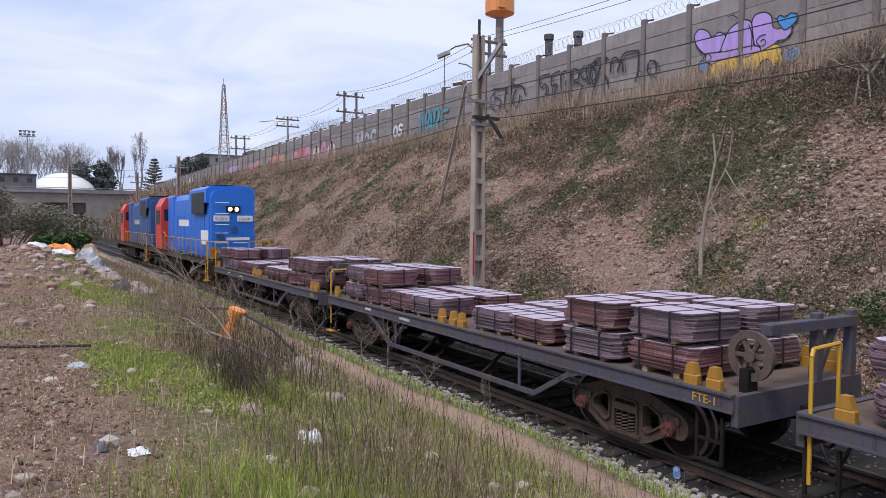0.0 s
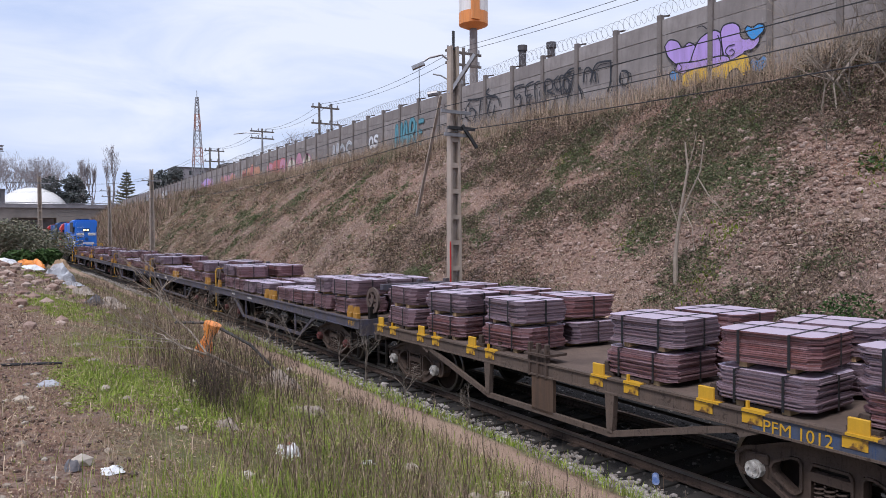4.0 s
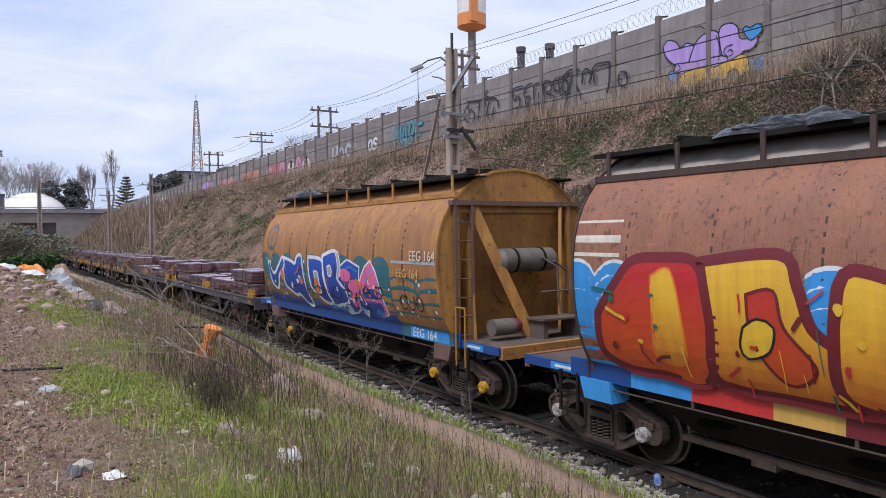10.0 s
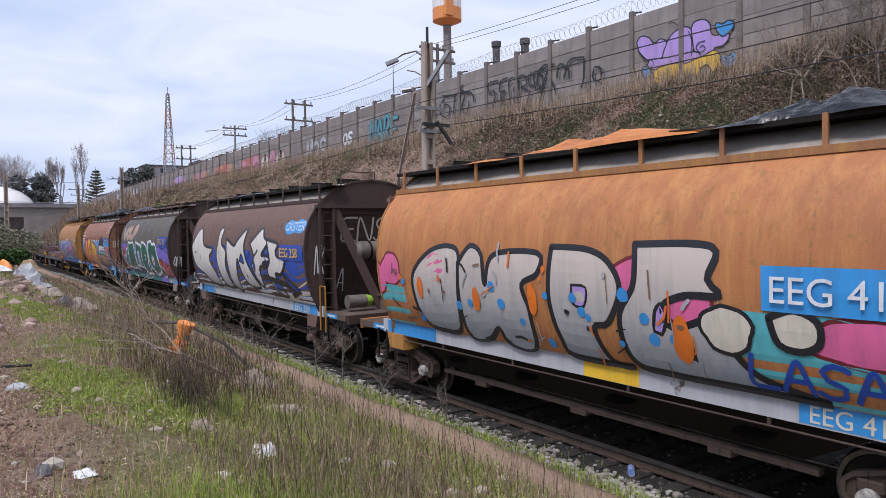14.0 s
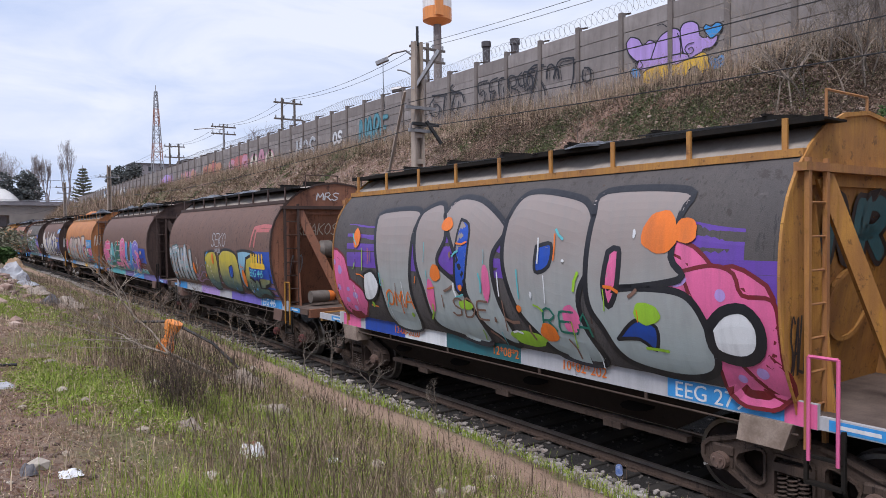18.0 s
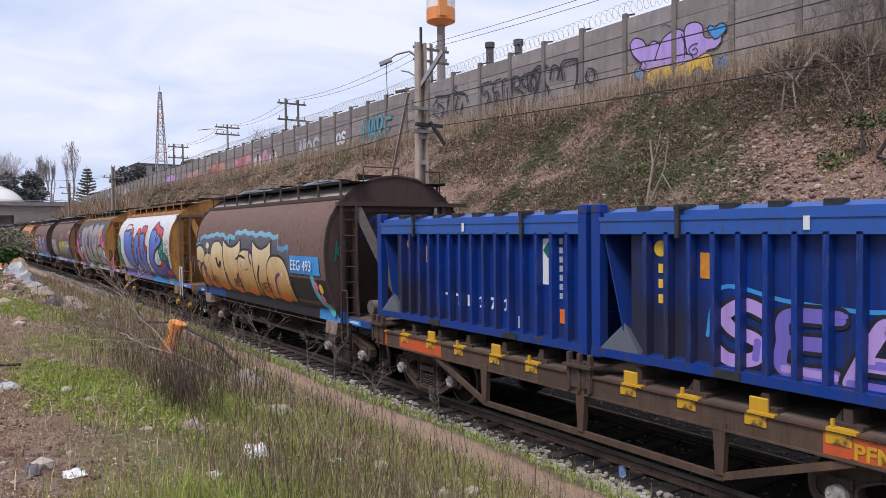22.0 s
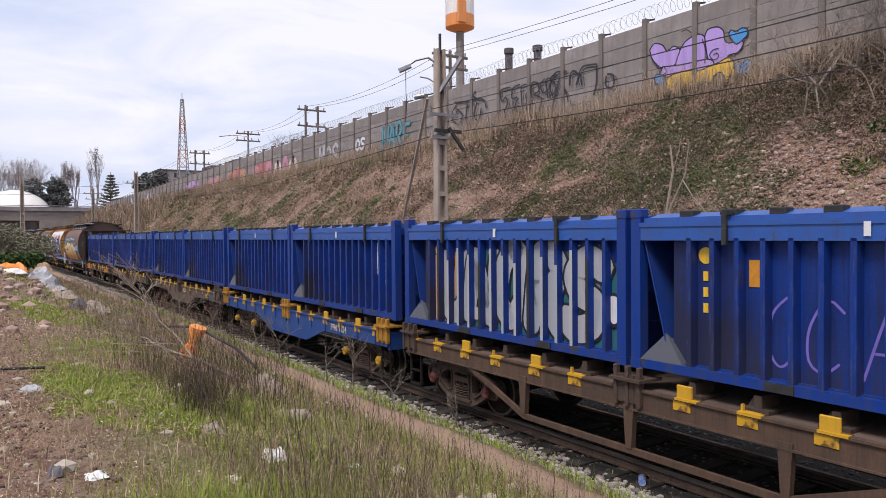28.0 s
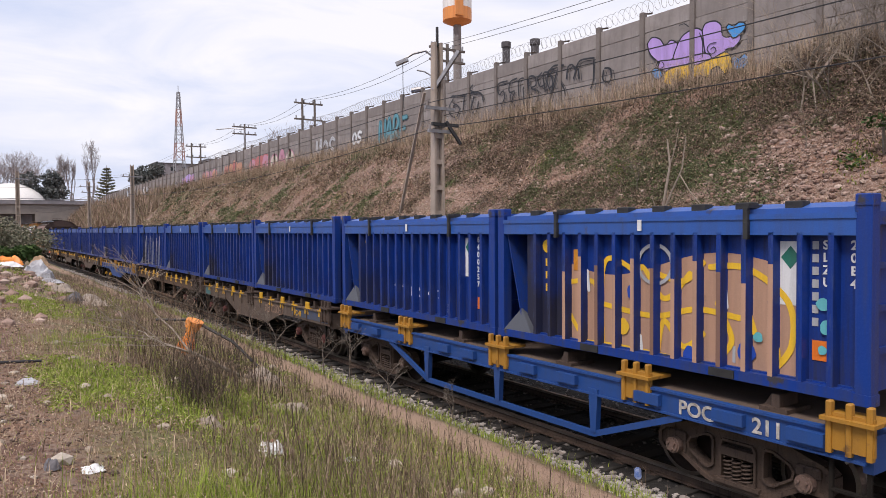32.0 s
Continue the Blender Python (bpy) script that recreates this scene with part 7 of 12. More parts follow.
def art_9(root, d):
    # dark blocks with sky-blue rims behind the letters
    for q, (a0, a1, top) in enumerate(((-0.0, 0.9, 2.72), (0.7, 2.0, 2.98), (1.8, 3.3, 3.05), (3.1, 4.4, 2.98), (4.2, 5.9, 3.12), (5.7, 7.6, 3.06), (7.4, 8.3, 2.7))):
        rise = lambda a, top=top, a0=a0: top + 0.05 * math.sin(2.2 * (a - a0)) + 0.04 * (int(a * 3.1) % 2)
        field(root, a0, a1, 1.6, lambda a: rise(a) + 0.13, "fade_rim", 0.0030 + 0.0004 * q, da=0.06, dv=0.06)
        field(root, a0 + 0.04, a1 - 0.04, 1.6, rise, "slate", 0.0064 + 0.0004 * q, da=0.06, dv=0.06)
    field(root, 0.0, HOP_L, 1.41, lambda a: 1.62 + (0.5 if a > 7.8 else 0.0), "black", 0.0098, dv=0.06)
    for q, (a0, a1, top, dip) in enumerate(((0.02, 1.35, 2.78, 0), (0.95, 2.15, 2.55, 0), (1.75, 3.35, 2.95, 0), (3.15, 4.7, 2.98, 1), (4.35, 5.95, 2.72, 0), (5.75, 7.1, 2.96, 1), (6.7, 8.25, 2.6, 0))):
        def crest(a, a0=a0, a1=a1, top=top, dip=dip):
            u = min(1.0, abs(2 * (a - a0) / (a1 - a0) - 1))
            return top - 0.2 + 0.22 * u ** 2 if dip else 1.95 + (top - 1.95) * (1 - u ** 2.6) ** 0.5
        field(root, a0 - 0.07, a1 + 0.07, 1.43, lambda a: crest(max(a0, min(a1, a))) + 0.065, "black", 0.011 + 0.003 * q, da=0.04, dv=0.06)
        field(root, a0, a1, 1.46, crest, "fade_gold", 0.0125 + 0.003 * q, da=0.04, dv=0.06)
        mid = (a0 + a1) / 2
        s = Shape()
        blob(s, mid + 0.1, 1.52, 0.36, 0.12, hop_side, 0.0137 + 0.003 * q, 0, 0.03)
        part("painted_foot", s, SP["orange"], root, "", fix=False)
        s = Shape()
        stroke(s, [(a1 - 0.16, 1.75), (a1 - 0.13, 2.05), (a1 - 0.22, top - 0.35), (a1 - 0.42, top - 0.16)], 0.035, hop_side, 0.0133 + 0.003 * q, 0)
        part("highlight_stroke", s, SP["cream"], root, "", fix=False)
    for q, (pts, w, ink) in enumerate((([(0.35, 1.5), (0.5, 1.95), (0.85, 2.2), (1.2, 2.05)], 0.09, "black"), ([(0.2, 2.2), (0.5, 2.28), (0.75, 2.15)], 0.06, "plum"), ([(1.25, 1.5), (1.1, 1.9), (1.0, 2.25)], 0.10, "plum"),
                                       ([(2.45, 2.4), (2.5, 2.24), (2.65, 2.18), (2.82, 2.3)], 0.15, "black"), ([(3.3, 1.5), (3.22, 1.75), (3.2, 1.95)], 0.09, "plum"), ([(4.3, 1.5), (4.2, 1.8), (4.25, 2.0)], 0.08, "black"),
                                       ([(4.35, 2.45), (4.7, 2.56), (5.1, 2.5)], 0.07, "black"), ([(5.55, 2.75), (5.45, 2.55), (5.6, 2.35)], 0.09, "plum"), ([(6.0, 1.5), (5.95, 1.9), (6.2, 2.3)], 0.09, "black"),
                                       ([(7.2, 1.6), (7.3, 2.0), (7.6, 2.15)], 0.09, "plum"), ([(1.55, 2.75), (1.56, 2.5), (1.58, 2.2)], 0.05, "cream"), ([(4.9, 2.42), (4.92, 2.25)], 0.05, "cream"), ([(4.75, 2.44), (5.08, 2.42)], 0.05, "cream"))):
        s = Shape()
        stroke(s, pts, w, hop_side, 0.0335 + 0.0004 * q, 0)
        part("graffiti_stroke", s, SP[ink], root, "", fix=False)
    puffs(root, [(3.14 + 0.03 * q, 2.32 - 0.11 * q, 0.022, 0.026) for q in range(5)], "black", 0.034, 3)
    puffs(root, [(1.56, 2.82, 0.18, 0.1)], "cream", 0.034, 3)
    puffs(root, [(0.3, 2.85, 0.05, 0.06), (0.15, 2.95, 0.04, 0.05), (0.5, 3.0, 0.05, 0.05), (3.7, 3.05, 0.09, 0.13), (0.05, 2.75, 0.06, 0.07)], "aqua", 0.034, 3)
    panel(root, "EEG 493", 8.4, 10.1, 2.22, 2.66, "sky", "white", 0.037, 0.36, 0.08)
    s = Shape()
    stroke(s, [(9.6, 2.15), (9.75, 1.7), (10.2, 1.35)], 0.2, hop_side, 0.01)
    part("graffiti_streak", s, SP["aqua"], root, "", fix=False)
    puffs(root, [(9.75, 1.95, 0.1, 0.12), (9.95, 1.65, 0.1, 0.12)], "pink", 0.014, 3)
    puffs(root, [(10.0, 1.9, 0.1, 0.12)], "yellow", 0.014, 3)
    for i in range(3):
        scrawl(root, ("MO", "MRS", "MEN")[i], 1.5 + 2.3 * i, 2.2 + 2.3 * i, 1.6, 1.85, 0.04, "maroon", lift=0.036)
    scrawl(root, "AS", -0.8, 0.3, 3.1, 3.6, 0.05, "blue", end_side, 0.012)
    scrawl(root, "ES", 1.25, 1.6, 2.3, 3.0, 0.03, "white", end_side, 0.012)
    scrawl(root, "K", -1.5, -1.25, 2.6, 3.0, 0.05, "green", end_side, 0.012)
    details(root, 12, 6, 0.3, 8.0, 1.6, 2.6, ("cream", "plum"))


R_BROWN = rusty("rust_brown_paint", (0.095, 0.058, 0.047), (0.125, 0.068, 0.050), (0.065, 0.044, 0.038))
R_DKBROWN = rusty("dark_brown_paint", (0.038, 0.024, 0.020), (0.056, 0.031, 0.024), (0.025, 0.018, 0.016))
R_RED = rusty("rust_red_paint", (0.13, 0.050, 0.030), (0.25, 0.10, 0.050), (0.055, 0.026, 0.020), 0.6, 1.4)
R_OCHRE = rusty("ochre_rust_paint", (0.34, 0.15, 0.035), (0.20, 0.085, 0.035), (0.52, 0.27, 0.04), 0.65, 0.9)
R_ORANGE = rusty("orange_rust_paint", (0.46, 0.17, 0.04), (0.27, 0.095, 0.03), (0.56, 0.28, 0.075), 0.65, 0.9)
R_BLACK = rusty("faded_black_paint", (0.045, 0.042, 0.045), (0.065, 0.056, 0.052), (0.03, 0.028, 0.03))
R_CHAR = rusty("worn_charcoal_paint", (0.040, 0.036, 0.036), (0.10, 0.088, 0.075), (0.022, 0.019, 0.020))
R_WHITE = rusty("faded_white_paint", (0.50, 0.50, 0.51), (0.42, 0.41, 0.41), (0.56, 0.56, 0.57), 0.5)
R_YELLOW = rusty("yellow_ochre_paint", (0.52, 0.27, 0.03), (0.26, 0.11, 0.025), (0.12, 0.052, 0.022), 0.65, 1.7)
M_FLOOR = plain("worn_brown_platform", (0.13, 0.095, 0.078), (0.065, 0.045, 0.036), 2.5, 0.85)
M_STEPTAN = plain("worn_tan_step", (0.30, 0.235, 0.19), (0.18, 0.13, 0.10), 5.0, 0.8)
M_VIOLSILL = paint("violet_sill_paint", (0.16, 0.14, 0.36), (0.06, 0.05, 0.07), 0.66)
M_PALESILL = paint("pale_sill_paint", (0.42, 0.42, 0.44), (0.10, 0.08, 0.07), 0.64)
M_BROWNSILL = paint("brown_sill_paint", (0.10, 0.065, 0.05), (0.06, 0.04, 0.03), 0.6)
# body, rim, end, number, axle caps, art, label, sheets on the roof, sill, sill bands, tank cap, rail, steps, number's colour, hand rail
HOPPERS = [
    (R_OCHRE, R_YELLOW, R_YELLOW, "EEG 164", "yellow", art_0, "rusty ochre grain hopper wagon with blue graffiti letters", [(1.6, "black", 0.8, 0.4)], M_BLUESILL, [(8.4, 10.4, "teal")], "maroon", R_BROWN, R_BROWN, "white", M_OCHRE),
    (R_RED, R_DKBROWN, R_RED, "EEG 01", "white", art_1, "rust-red grain hopper wagon with red and blue graffiti", [(3.0, "black", 1.0, 0.35), (6.0, "black", 0.8, 0.3), (9.2, "black", 0.6, 0.55)], M_BLUESILL, [(1.0, 2.0, "sky"), (2.0, 3.1, "red"), (3.1, 3.9, "gold"), (3.9, 5.8, "maroon"), (6.0, 8.0, "black")], "", R_DKBROWN, "sky", "white", M_DARK),
    (R_CHAR, R_DKBROWN, R_DKBROWN, "EEG 107", "white", art_2, "faded black grain hopper wagon with green and purple graffiti", [(1.9, "black", 1.2, 0.35)], M_BLUESILL, [(0.3, 7.6, "teal"), (7.6, 8.7, "violet"), (10.25, 10.6, "maroon")], "red", R_DKBROWN, M_STEPTAN, "yellow", M_DARK),
    (R_BROWN, R_DKBROWN, R_DKBROWN, "EEG 258", "rust", art_3, "brown grain hopper wagon with white and blue graffiti letters", [(5.0, "black", 1.2, 0.15)], M_PALESILL, [(0.0, 1.6, "sky")], "lime", R_DKBROWN, R_BROWN, "cream", M_OCHRE),
    (R_ORANGE, R_OCHRE, R_ORANGE, "EEG 419", "white", art_4, "orange-rust grain hopper wagon with pale graffiti letters", [(5.2, "orange", 2.4, 0.3), (8.6, "black", 1.2, 0.35)], M_PALESILL, [(0.0, 1.8, "sky"), (5.6, 6.6, "yellow"), (10.25, 10.6, "aqua")], "", R_BROWN, R_YELLOW, "cream", M_BOXGREY),
    (R_BROWN, R_DKBROWN, R_DKBROWN, "", "rust", art_5, "brown grain hopper wagon with pink and green graffiti", [(3.0, "black", 1.3, 0.25), (7.5, "black", 1.2, 0.3)], M_VIOLSILL, [(0.0, 4.0, "aqua"), (6.0, 8.0, "sky")], "", R_DKBROWN, R_BROWN, "white", M_DARK),
    (R_BROWN, R_DKBROWN, R_RED, "EEG 445", "red", art_6, "brown grain hopper wagon with yellow and blue graffiti", [(2.5, "black", 1.5, 0.2), (6.5, "black", 1.6, 0.2)], M_PALESILL, [(0.0, 1.2, "sky"), (3.0, 5.0, "lilac"), (6.2, 8.7, "violet")], "orange", R_DKBROWN, R_BROWN, "white", M_OCHRE),
    (R_BLACK, R_YELLOW, R_YELLOW, "EEG 279", "rust", art_7, "dark grey grain hopper wagon covered in silver graffiti letters", [(7.0, "black", 0.8, 0.15)], M_PALESILL, [(0.0, 0.8, "pink"), (1.0, 2.6, "blue"), (2.6, 4.0, "white"), (4.0, 6.0, "teal"), (10.25, 10.6, "pink")], "", R_OCHRE, M_STEPTAN, "white", SP["pink"]),
    (R_WHITE, R_YELLOW, R_YELLOW, "EEG 9", "yellow", art_8, "white-sided grain hopper wagon with violet and red graffiti", [], M_VIOLSILL, [(6.0, 8.6, "sky")], "", R_BROWN, R_OCHRE, "yellow", M_WHITE),
    (R_BROWN, R_DKBROWN, R_DKBROWN, "", "white", art_9, "brown grain hopper wagon with golden graffiti letters", [(4.0, "black", 1.6, 0.25), (8.0, "black", 1.3, 0.25)], M_BLUESILL, [(2.2, 7.6, "black"), (7.6, 9.3, "black"), (9.3, 10.4, "sky")], "white", R_DKBROWN, M_STEPTAN, "white", R_DKBROWN),
]
HOP_FRONT, HOP_PITCH = -94.97, 13.824
for k, (body, trim, end, number, caps, art, label, sheets, sill, bands, tank, rail, step, ink, hand) in enumerate(HOPPERS):
    hopper(k, HOP_FRONT - HOP_PITCH * k, HOP_PITCH, dict(
        body=body, trim=trim, end=end, number=number, caps=caps, art=art, label=label, tarps=sheets, sill=sill, bands=bands, tank=tank, rail=rail, hand=hand,
        step=SP[step] if isinstance(step, str) else step, ink=SP[ink], floor=M_FLOOR, brace=M_TANK2 if k == 9 else end, heap=k == 2,
        seam=M_ROOFTAN if k == 2 else (M_PALESILL if k == 8 else trim if k not in (0, 7) else R_DKBROWN), roof=R_OCHRE if k in (0, 8) else M_ROOFTAN, board=R_BROWN if k in (2, 8) else M_DARK))


# ---- containers ----
C_L, C_H = 6.058, 2.18
RIB_Y = [C_L / 2 - 0.9425 - 0.335 * i for i in range(15)]
SKIN, RIB = 1.075, 1.205


def box_x(y):
    """Depth of the ribbed near side at y."""
    d = min(abs(y - q) for q in RIB_Y)
    return RIB if d < 0.032 else (RIB - (d - 0.032) * 8 if d < 0.0457 else SKIN)


def box_side(a, v, lift):
    y = C_L / 2 - a
    return (-box_x(y) - lift, y, v)


FINE.add(box_side)


def flat_side(a, v, lift):
    """The sheet between the ribs, where paint was sprayed straight on."""
    return (-SKIN - lift, C_L / 2 - a, v)


def container_side(e):
    s = Shape()
    ys, xs = [C_L / 2 - 0.62], [SKIN]
    for q in RIB_Y:
        ys += [q + 0.046, q + 0.032, q - 0.032, q - 0.046]
        xs += [SKIN, RIB, RIB, SKIN]
    ys += [-C_L / 2 + 0.16]
    xs += [SKIN]
    for z in (0.12, 1.78):
        s.v += [(e * x, y, z) for x, y in zip(xs, ys)]
    n = len(ys)
    s.f = [(i, i + 1, n + i + 1, n + i) for i in range(n - 1)]
    s.m = [0] * len(s.f)
    s.box(e * 1.03 - 0.01, e * 1.03 + 0.01, -C_L / 2 + 0.16, C_L / 2 - 0.62, 0.12, 1.78)
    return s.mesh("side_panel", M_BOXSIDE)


C_SIDES = container_side(-1), container_side(1)
C_POST = Shape().box(-0.08, 0.08, -0.08, 0.08, 0.0, C_H - 0.12).box(-0.089, 0.089, -0.089, 0.089, C_H - 0.12, C_H, 0, 0.012).box(-0.089, 0.089, -0.089, 0.089, -0.0, 0.12).mesh("corner_post", M_BOX)
C_RAIL = Shape().box(-0.04, 0.04, -C_L / 2 + 0.16, C_L / 2 - 0.16, 1.75, 1.95).box(-0.055, 0.03, -C_L / 2 + 0.16, C_L / 2 - 0.16, 1.93, 1.99).mesh("top_rail", M_BOXTOP)
C_BASE = Shape().box(-0.05, 0.05, -C_L / 2 + 0.16, C_L / 2 - 0.16, 0.02, 0.14).mesh("bottom_rail", M_BOX)
C_LID = Shape().box(-1.16, 1.16, -C_L / 2 + 0.2, C_L / 2 - 0.2, 1.99, 2.05).prism([(-1.12, 2.05), (1.12, 2.05), (0.9, 2.11), (-0.9, 2.11)], "y", -C_L / 2 + 0.25, C_L / 2 - 0.25).mesh("lid", M_BOXTOP)
C_LATCH = Shape().box(-0.09, 0.09, -0.1, 0.1, 0.0, 0.085, 0, 0.01).mesh("lid_latch", M_BLACK)
C_STRAP = Shape().box(-0.03, 0.02, -0.03, 0.03, -0.26, 0.12).box(-0.03, 0.25, -0.045, 0.045, 0.1, 0.14).mesh("lid_clamp", M_BLACK)
C_ENDW = Shape().box(-1.12, 1.12, -0.02, 0.02, 0.1, 1.95)
for zz in (0.5, 0.95, 1.4):
    C_ENDW.box(-1.1, 1.1, -0.06, 0.02, zz, zz + 0.07)
C_ENDWALL = C_ENDW.mesh("end_wall", M_BOX)
C_SLOPE = Shape().add([(-1.15, 0, 1.78), (1.15, 0, 1.78), (1.15, -0.42, 0.14), (-1.15, -0.42, 0.14)], [(0, 1, 2, 3)]).add([(-1.15, 0.02, 1.78), (-1.15, 0.0, 1.78), (-1.15, -0.42, 0.14), (-1.15, -0.4, 0.14)], [(0, 1, 2, 3)]).mesh("hopper_slope", M_BOX)
C_WEDGE = Shape().add([(-1.2, 0.36, 0.14), (-1.2, -0.32, 0.14), (-1.13, -0.02, 0.52), (-0.8, 0.3, 0.14), (-0.8, -0.3, 0.14)], [(0, 1, 2), (0, 2, 3), (1, 4, 2), (3, 2, 4), (0, 3, 4, 1)]).mesh("corner_wedge", M_BOXGREY)
C_POCKET = Shape().box(-0.01, 0.12, -0.17, 0.17, 0.0, 0.1).mesh("fork_pocket", M_BLACK)
M_LABEL = plain("amber_sticker", (0.62, 0.27, 0.02), (0.52, 0.2, 0.02), 8.0, 0.6)
C_DISC = Shape().disc((0, 0, 0), "x", 0.105, 0.006, 22).mesh("round_mark", SP["yellow"])
C_ORANGE = Shape().box(-0.003, 0.003, -0.075, 0.075, -0.16, 0.16).mesh("orange_label", M_LABEL)
C_WHITE = Shape().box(-0.003, 0.003, -0.125, 0.125, -0.36, 0.36).mesh("white_placard", SP["white"])
C_DIAM = Shape().prism([(0, 0.13), (0.11, 0), (0, -0.13), (-0.11, 0)], "x", -0.007, -0.003).mesh("diamond_mark", SP["green"])
C_BAR = Shape().box(-0.003, 0.003, -0.02, 0.02, -0.06, 0.06).mesh("marking_bar", SP["white"])
C_YBAR = Shape().box(-0.003, 0.003, -0.035, 0.035, -0.06, 0.06).mesh("marking_bar", SP["yellow"])
C_ONE = Shape().box(-0.003, 0.003, -0.022, 0.022, 0.0, 0.2).prism([(0.022, 0.2), (0.022, 0.155), (0.075, 0.135), (0.075, 0.165)], "x", -0.003, 0.003).box(-0.003, 0.003, -0.06, 0.06, -0.004, 0.035).mesh("lettering", SP["white"])
CODE_BAR = Shape().box(-0.002, 0.002, -0.035, 0.035, -0.045, 0.045).mesh("code_bar", SP["grey"])
CODES = {"TTE143": "6400690", "TTE164": "6402780", "TTE241": "6400257", "TTE034": "6402878"}
CODE_MESHES = {}


def code_mesh(word):
    """White characters one below the other."""
    if word not in CODE_MESHES:
        ob = letters("lettering", "\n".join(word), 0.135, SP["white"], None, 0, 0, 0, weight=0.004)
        CODE_MESHES[word] = ob.data
        bpy.data.objects.remove(ob)
    return CODE_MESHES[word]


BOX_LABEL = "blue ribbed bulk container with a flat hatch lid on a wagon"


def container(u, number="", art=None, label="", rust=False):
    root = tagged(new("container"), label or BOX_LABEL, "container", "containers on the wagons")
    e = C_L / 2
    for q, sg in zip((0, 1), (-1, 1)):
        part("side_panel", C_SIDES[q], None, root)
        part("top_rail", C_RAIL, None, root, "", pose(sg * 1.165, 0, 0, 0, 0, 0 if sg < 0 else 180))
        part("bottom_rail", C_BASE, None, root, "", pose(sg * 1.165, 0, 0))
        for f in (-1, 1):
            part("corner_post", C_POST, None, root, "", pose(sg * 1.13, f * (e - 0.09), 0))
        for y in (e - 1.48, e - 4.68):
            part("lid_clamp", C_STRAP, None, root, "black lid clamp", pose(sg * 1.23, y, 1.96, 0, 0, 0 if sg < 0 else 180))
        for i in range(8):
            part("lid_latch", C_LATCH, None, root, "", pose(sg * 1.02, 2.2 - i * 0.62, 2.05))
        part("corner_wedge", C_WEDGE, None, root, "grey sloping corner wedge", pose(0 if sg < 0 else 0, e - 0.52, 0, 0, 0, 0) if sg < 0 else pose(0, e - 0.52, 0, 0, 0, 0) @ Matrix.Diagonal((-1, 1, 1, 1)))
        for y in (e - 2.16, e - 4.35):
            part("fork_pocket", C_POCKET, None, root, "", pose(sg * 1.225, y, 0.03, 0, 0, 0 if sg < 0 else 180))
    part("lid", C_LID, None, root)
    part("end_wall", C_ENDWALL, None, root, "", pose(0, -e + 0.14, 0))
    part("hopper_slope", C_SLOPE, None, root, "", pose(0, e - 0.2, 0))
    part("floor_pan", Shape().box(-1.12, 1.12, -e + 0.15, e - 0.5, 0.1, 0.16), M_BOX, root)
    for f in (-1, 1):
        part("end_rail", Shape().box(-1.05, 1.05, f * (e - 0.09) - 0.06, f * (e - 0.09) + 0.06, 1.86, 2.0), M_BOX, root)
    # markings
    part("round_mark", C_DISC, None, root, "yellow round mark", pose(-SKIN - 0.006, e - 1.11, 1.56))
    for i in range(3):
        part("marking_bar", C_YBAR, None, root, "", pose(-SKIN - 0.006, e - 1.11, 1.30 - 0.2 * i))
    part("orange_label", C_ORANGE, None, root, "orange label", pose(-SKIN - 0.006, e - 1.78, 1.36))
    part("white_placard", C_WHITE, None, root, "white placard with a dark diamond", pose(-SKIN - 0.006, e - 5.13, 1.32))
    part("diamond_mark", C_DIAM, None, root, "", pose(-SKIN - 0.006, e - 5.13, 1.50))
    part("yellow_label", Shape().box(-SKIN - 0.009, -SKIN - 0.004, e - 5.56, e - 5.38, 0.38, 0.6), SP["orange"], root, "small orange label")
    part("marking_bar", Shape().box(-1.225, -1.221, e - 3.13, e - 3.06, 1.8, 1.95), SP["white"], root)
    for y, word in ((e - 5.41, CODES.get(number, "")), (e - 5.53, "SLZU"), (e - 5.82, "20B4")):
        if word:
            c = part("lettering", code_mesh(word), None, root)
            c.matrix_basis = Matrix(((0, 0, -1, -SKIN - 0.006), (-1, 0, 0, y + 0.04), (0, 1, 0, 1.6), (0, 0, 0, 1)))
        else:
            for i in range(7):
                part("code_bar", CODE_BAR, None, root, "", pose(-SKIN - 0.005, y, 1.64 - 0.14 * i))
    for i, ch in enumerate(number):
        if ch == "1":
            part("lettering", C_ONE, None, root, "", pose(-SKIN - 0.006, e - 2.45 - 0.335 * i, 0.46))
            continue
        letters("lettering", ch, 0.27, SP["white"], root, e - 2.36 - 0.335 * i, 0.46, -SKIN - 0.006, weight=0.011)
    for y in (e - 2.24, e - 4.43):
        part("marking_bar", Shape().box(-SKIN - 0.008, -SKIN - 0.004, y - 0.02, y + 0.02, 0.2, 0.4), SP["grey"], root)
    if art:
        art(root)
    MOVERS.append((root, u, 0.0, 1.435, 0.0))


def paint_ribs(root, a0, a1, top, colors):
    """The same spray on the ribs' front faces."""
    for i, y in enumerate(RIB_Y):
        a = C_L / 2 - y
        if a0 < a < a1:
            part("rib_paint", Shape().box(-RIB - 0.003, -RIB + 0.001, y - 0.03, y + 0.03, 0.14, top - 0.12 * (i % 3)), SP[colors[i % len(colors)]], root)


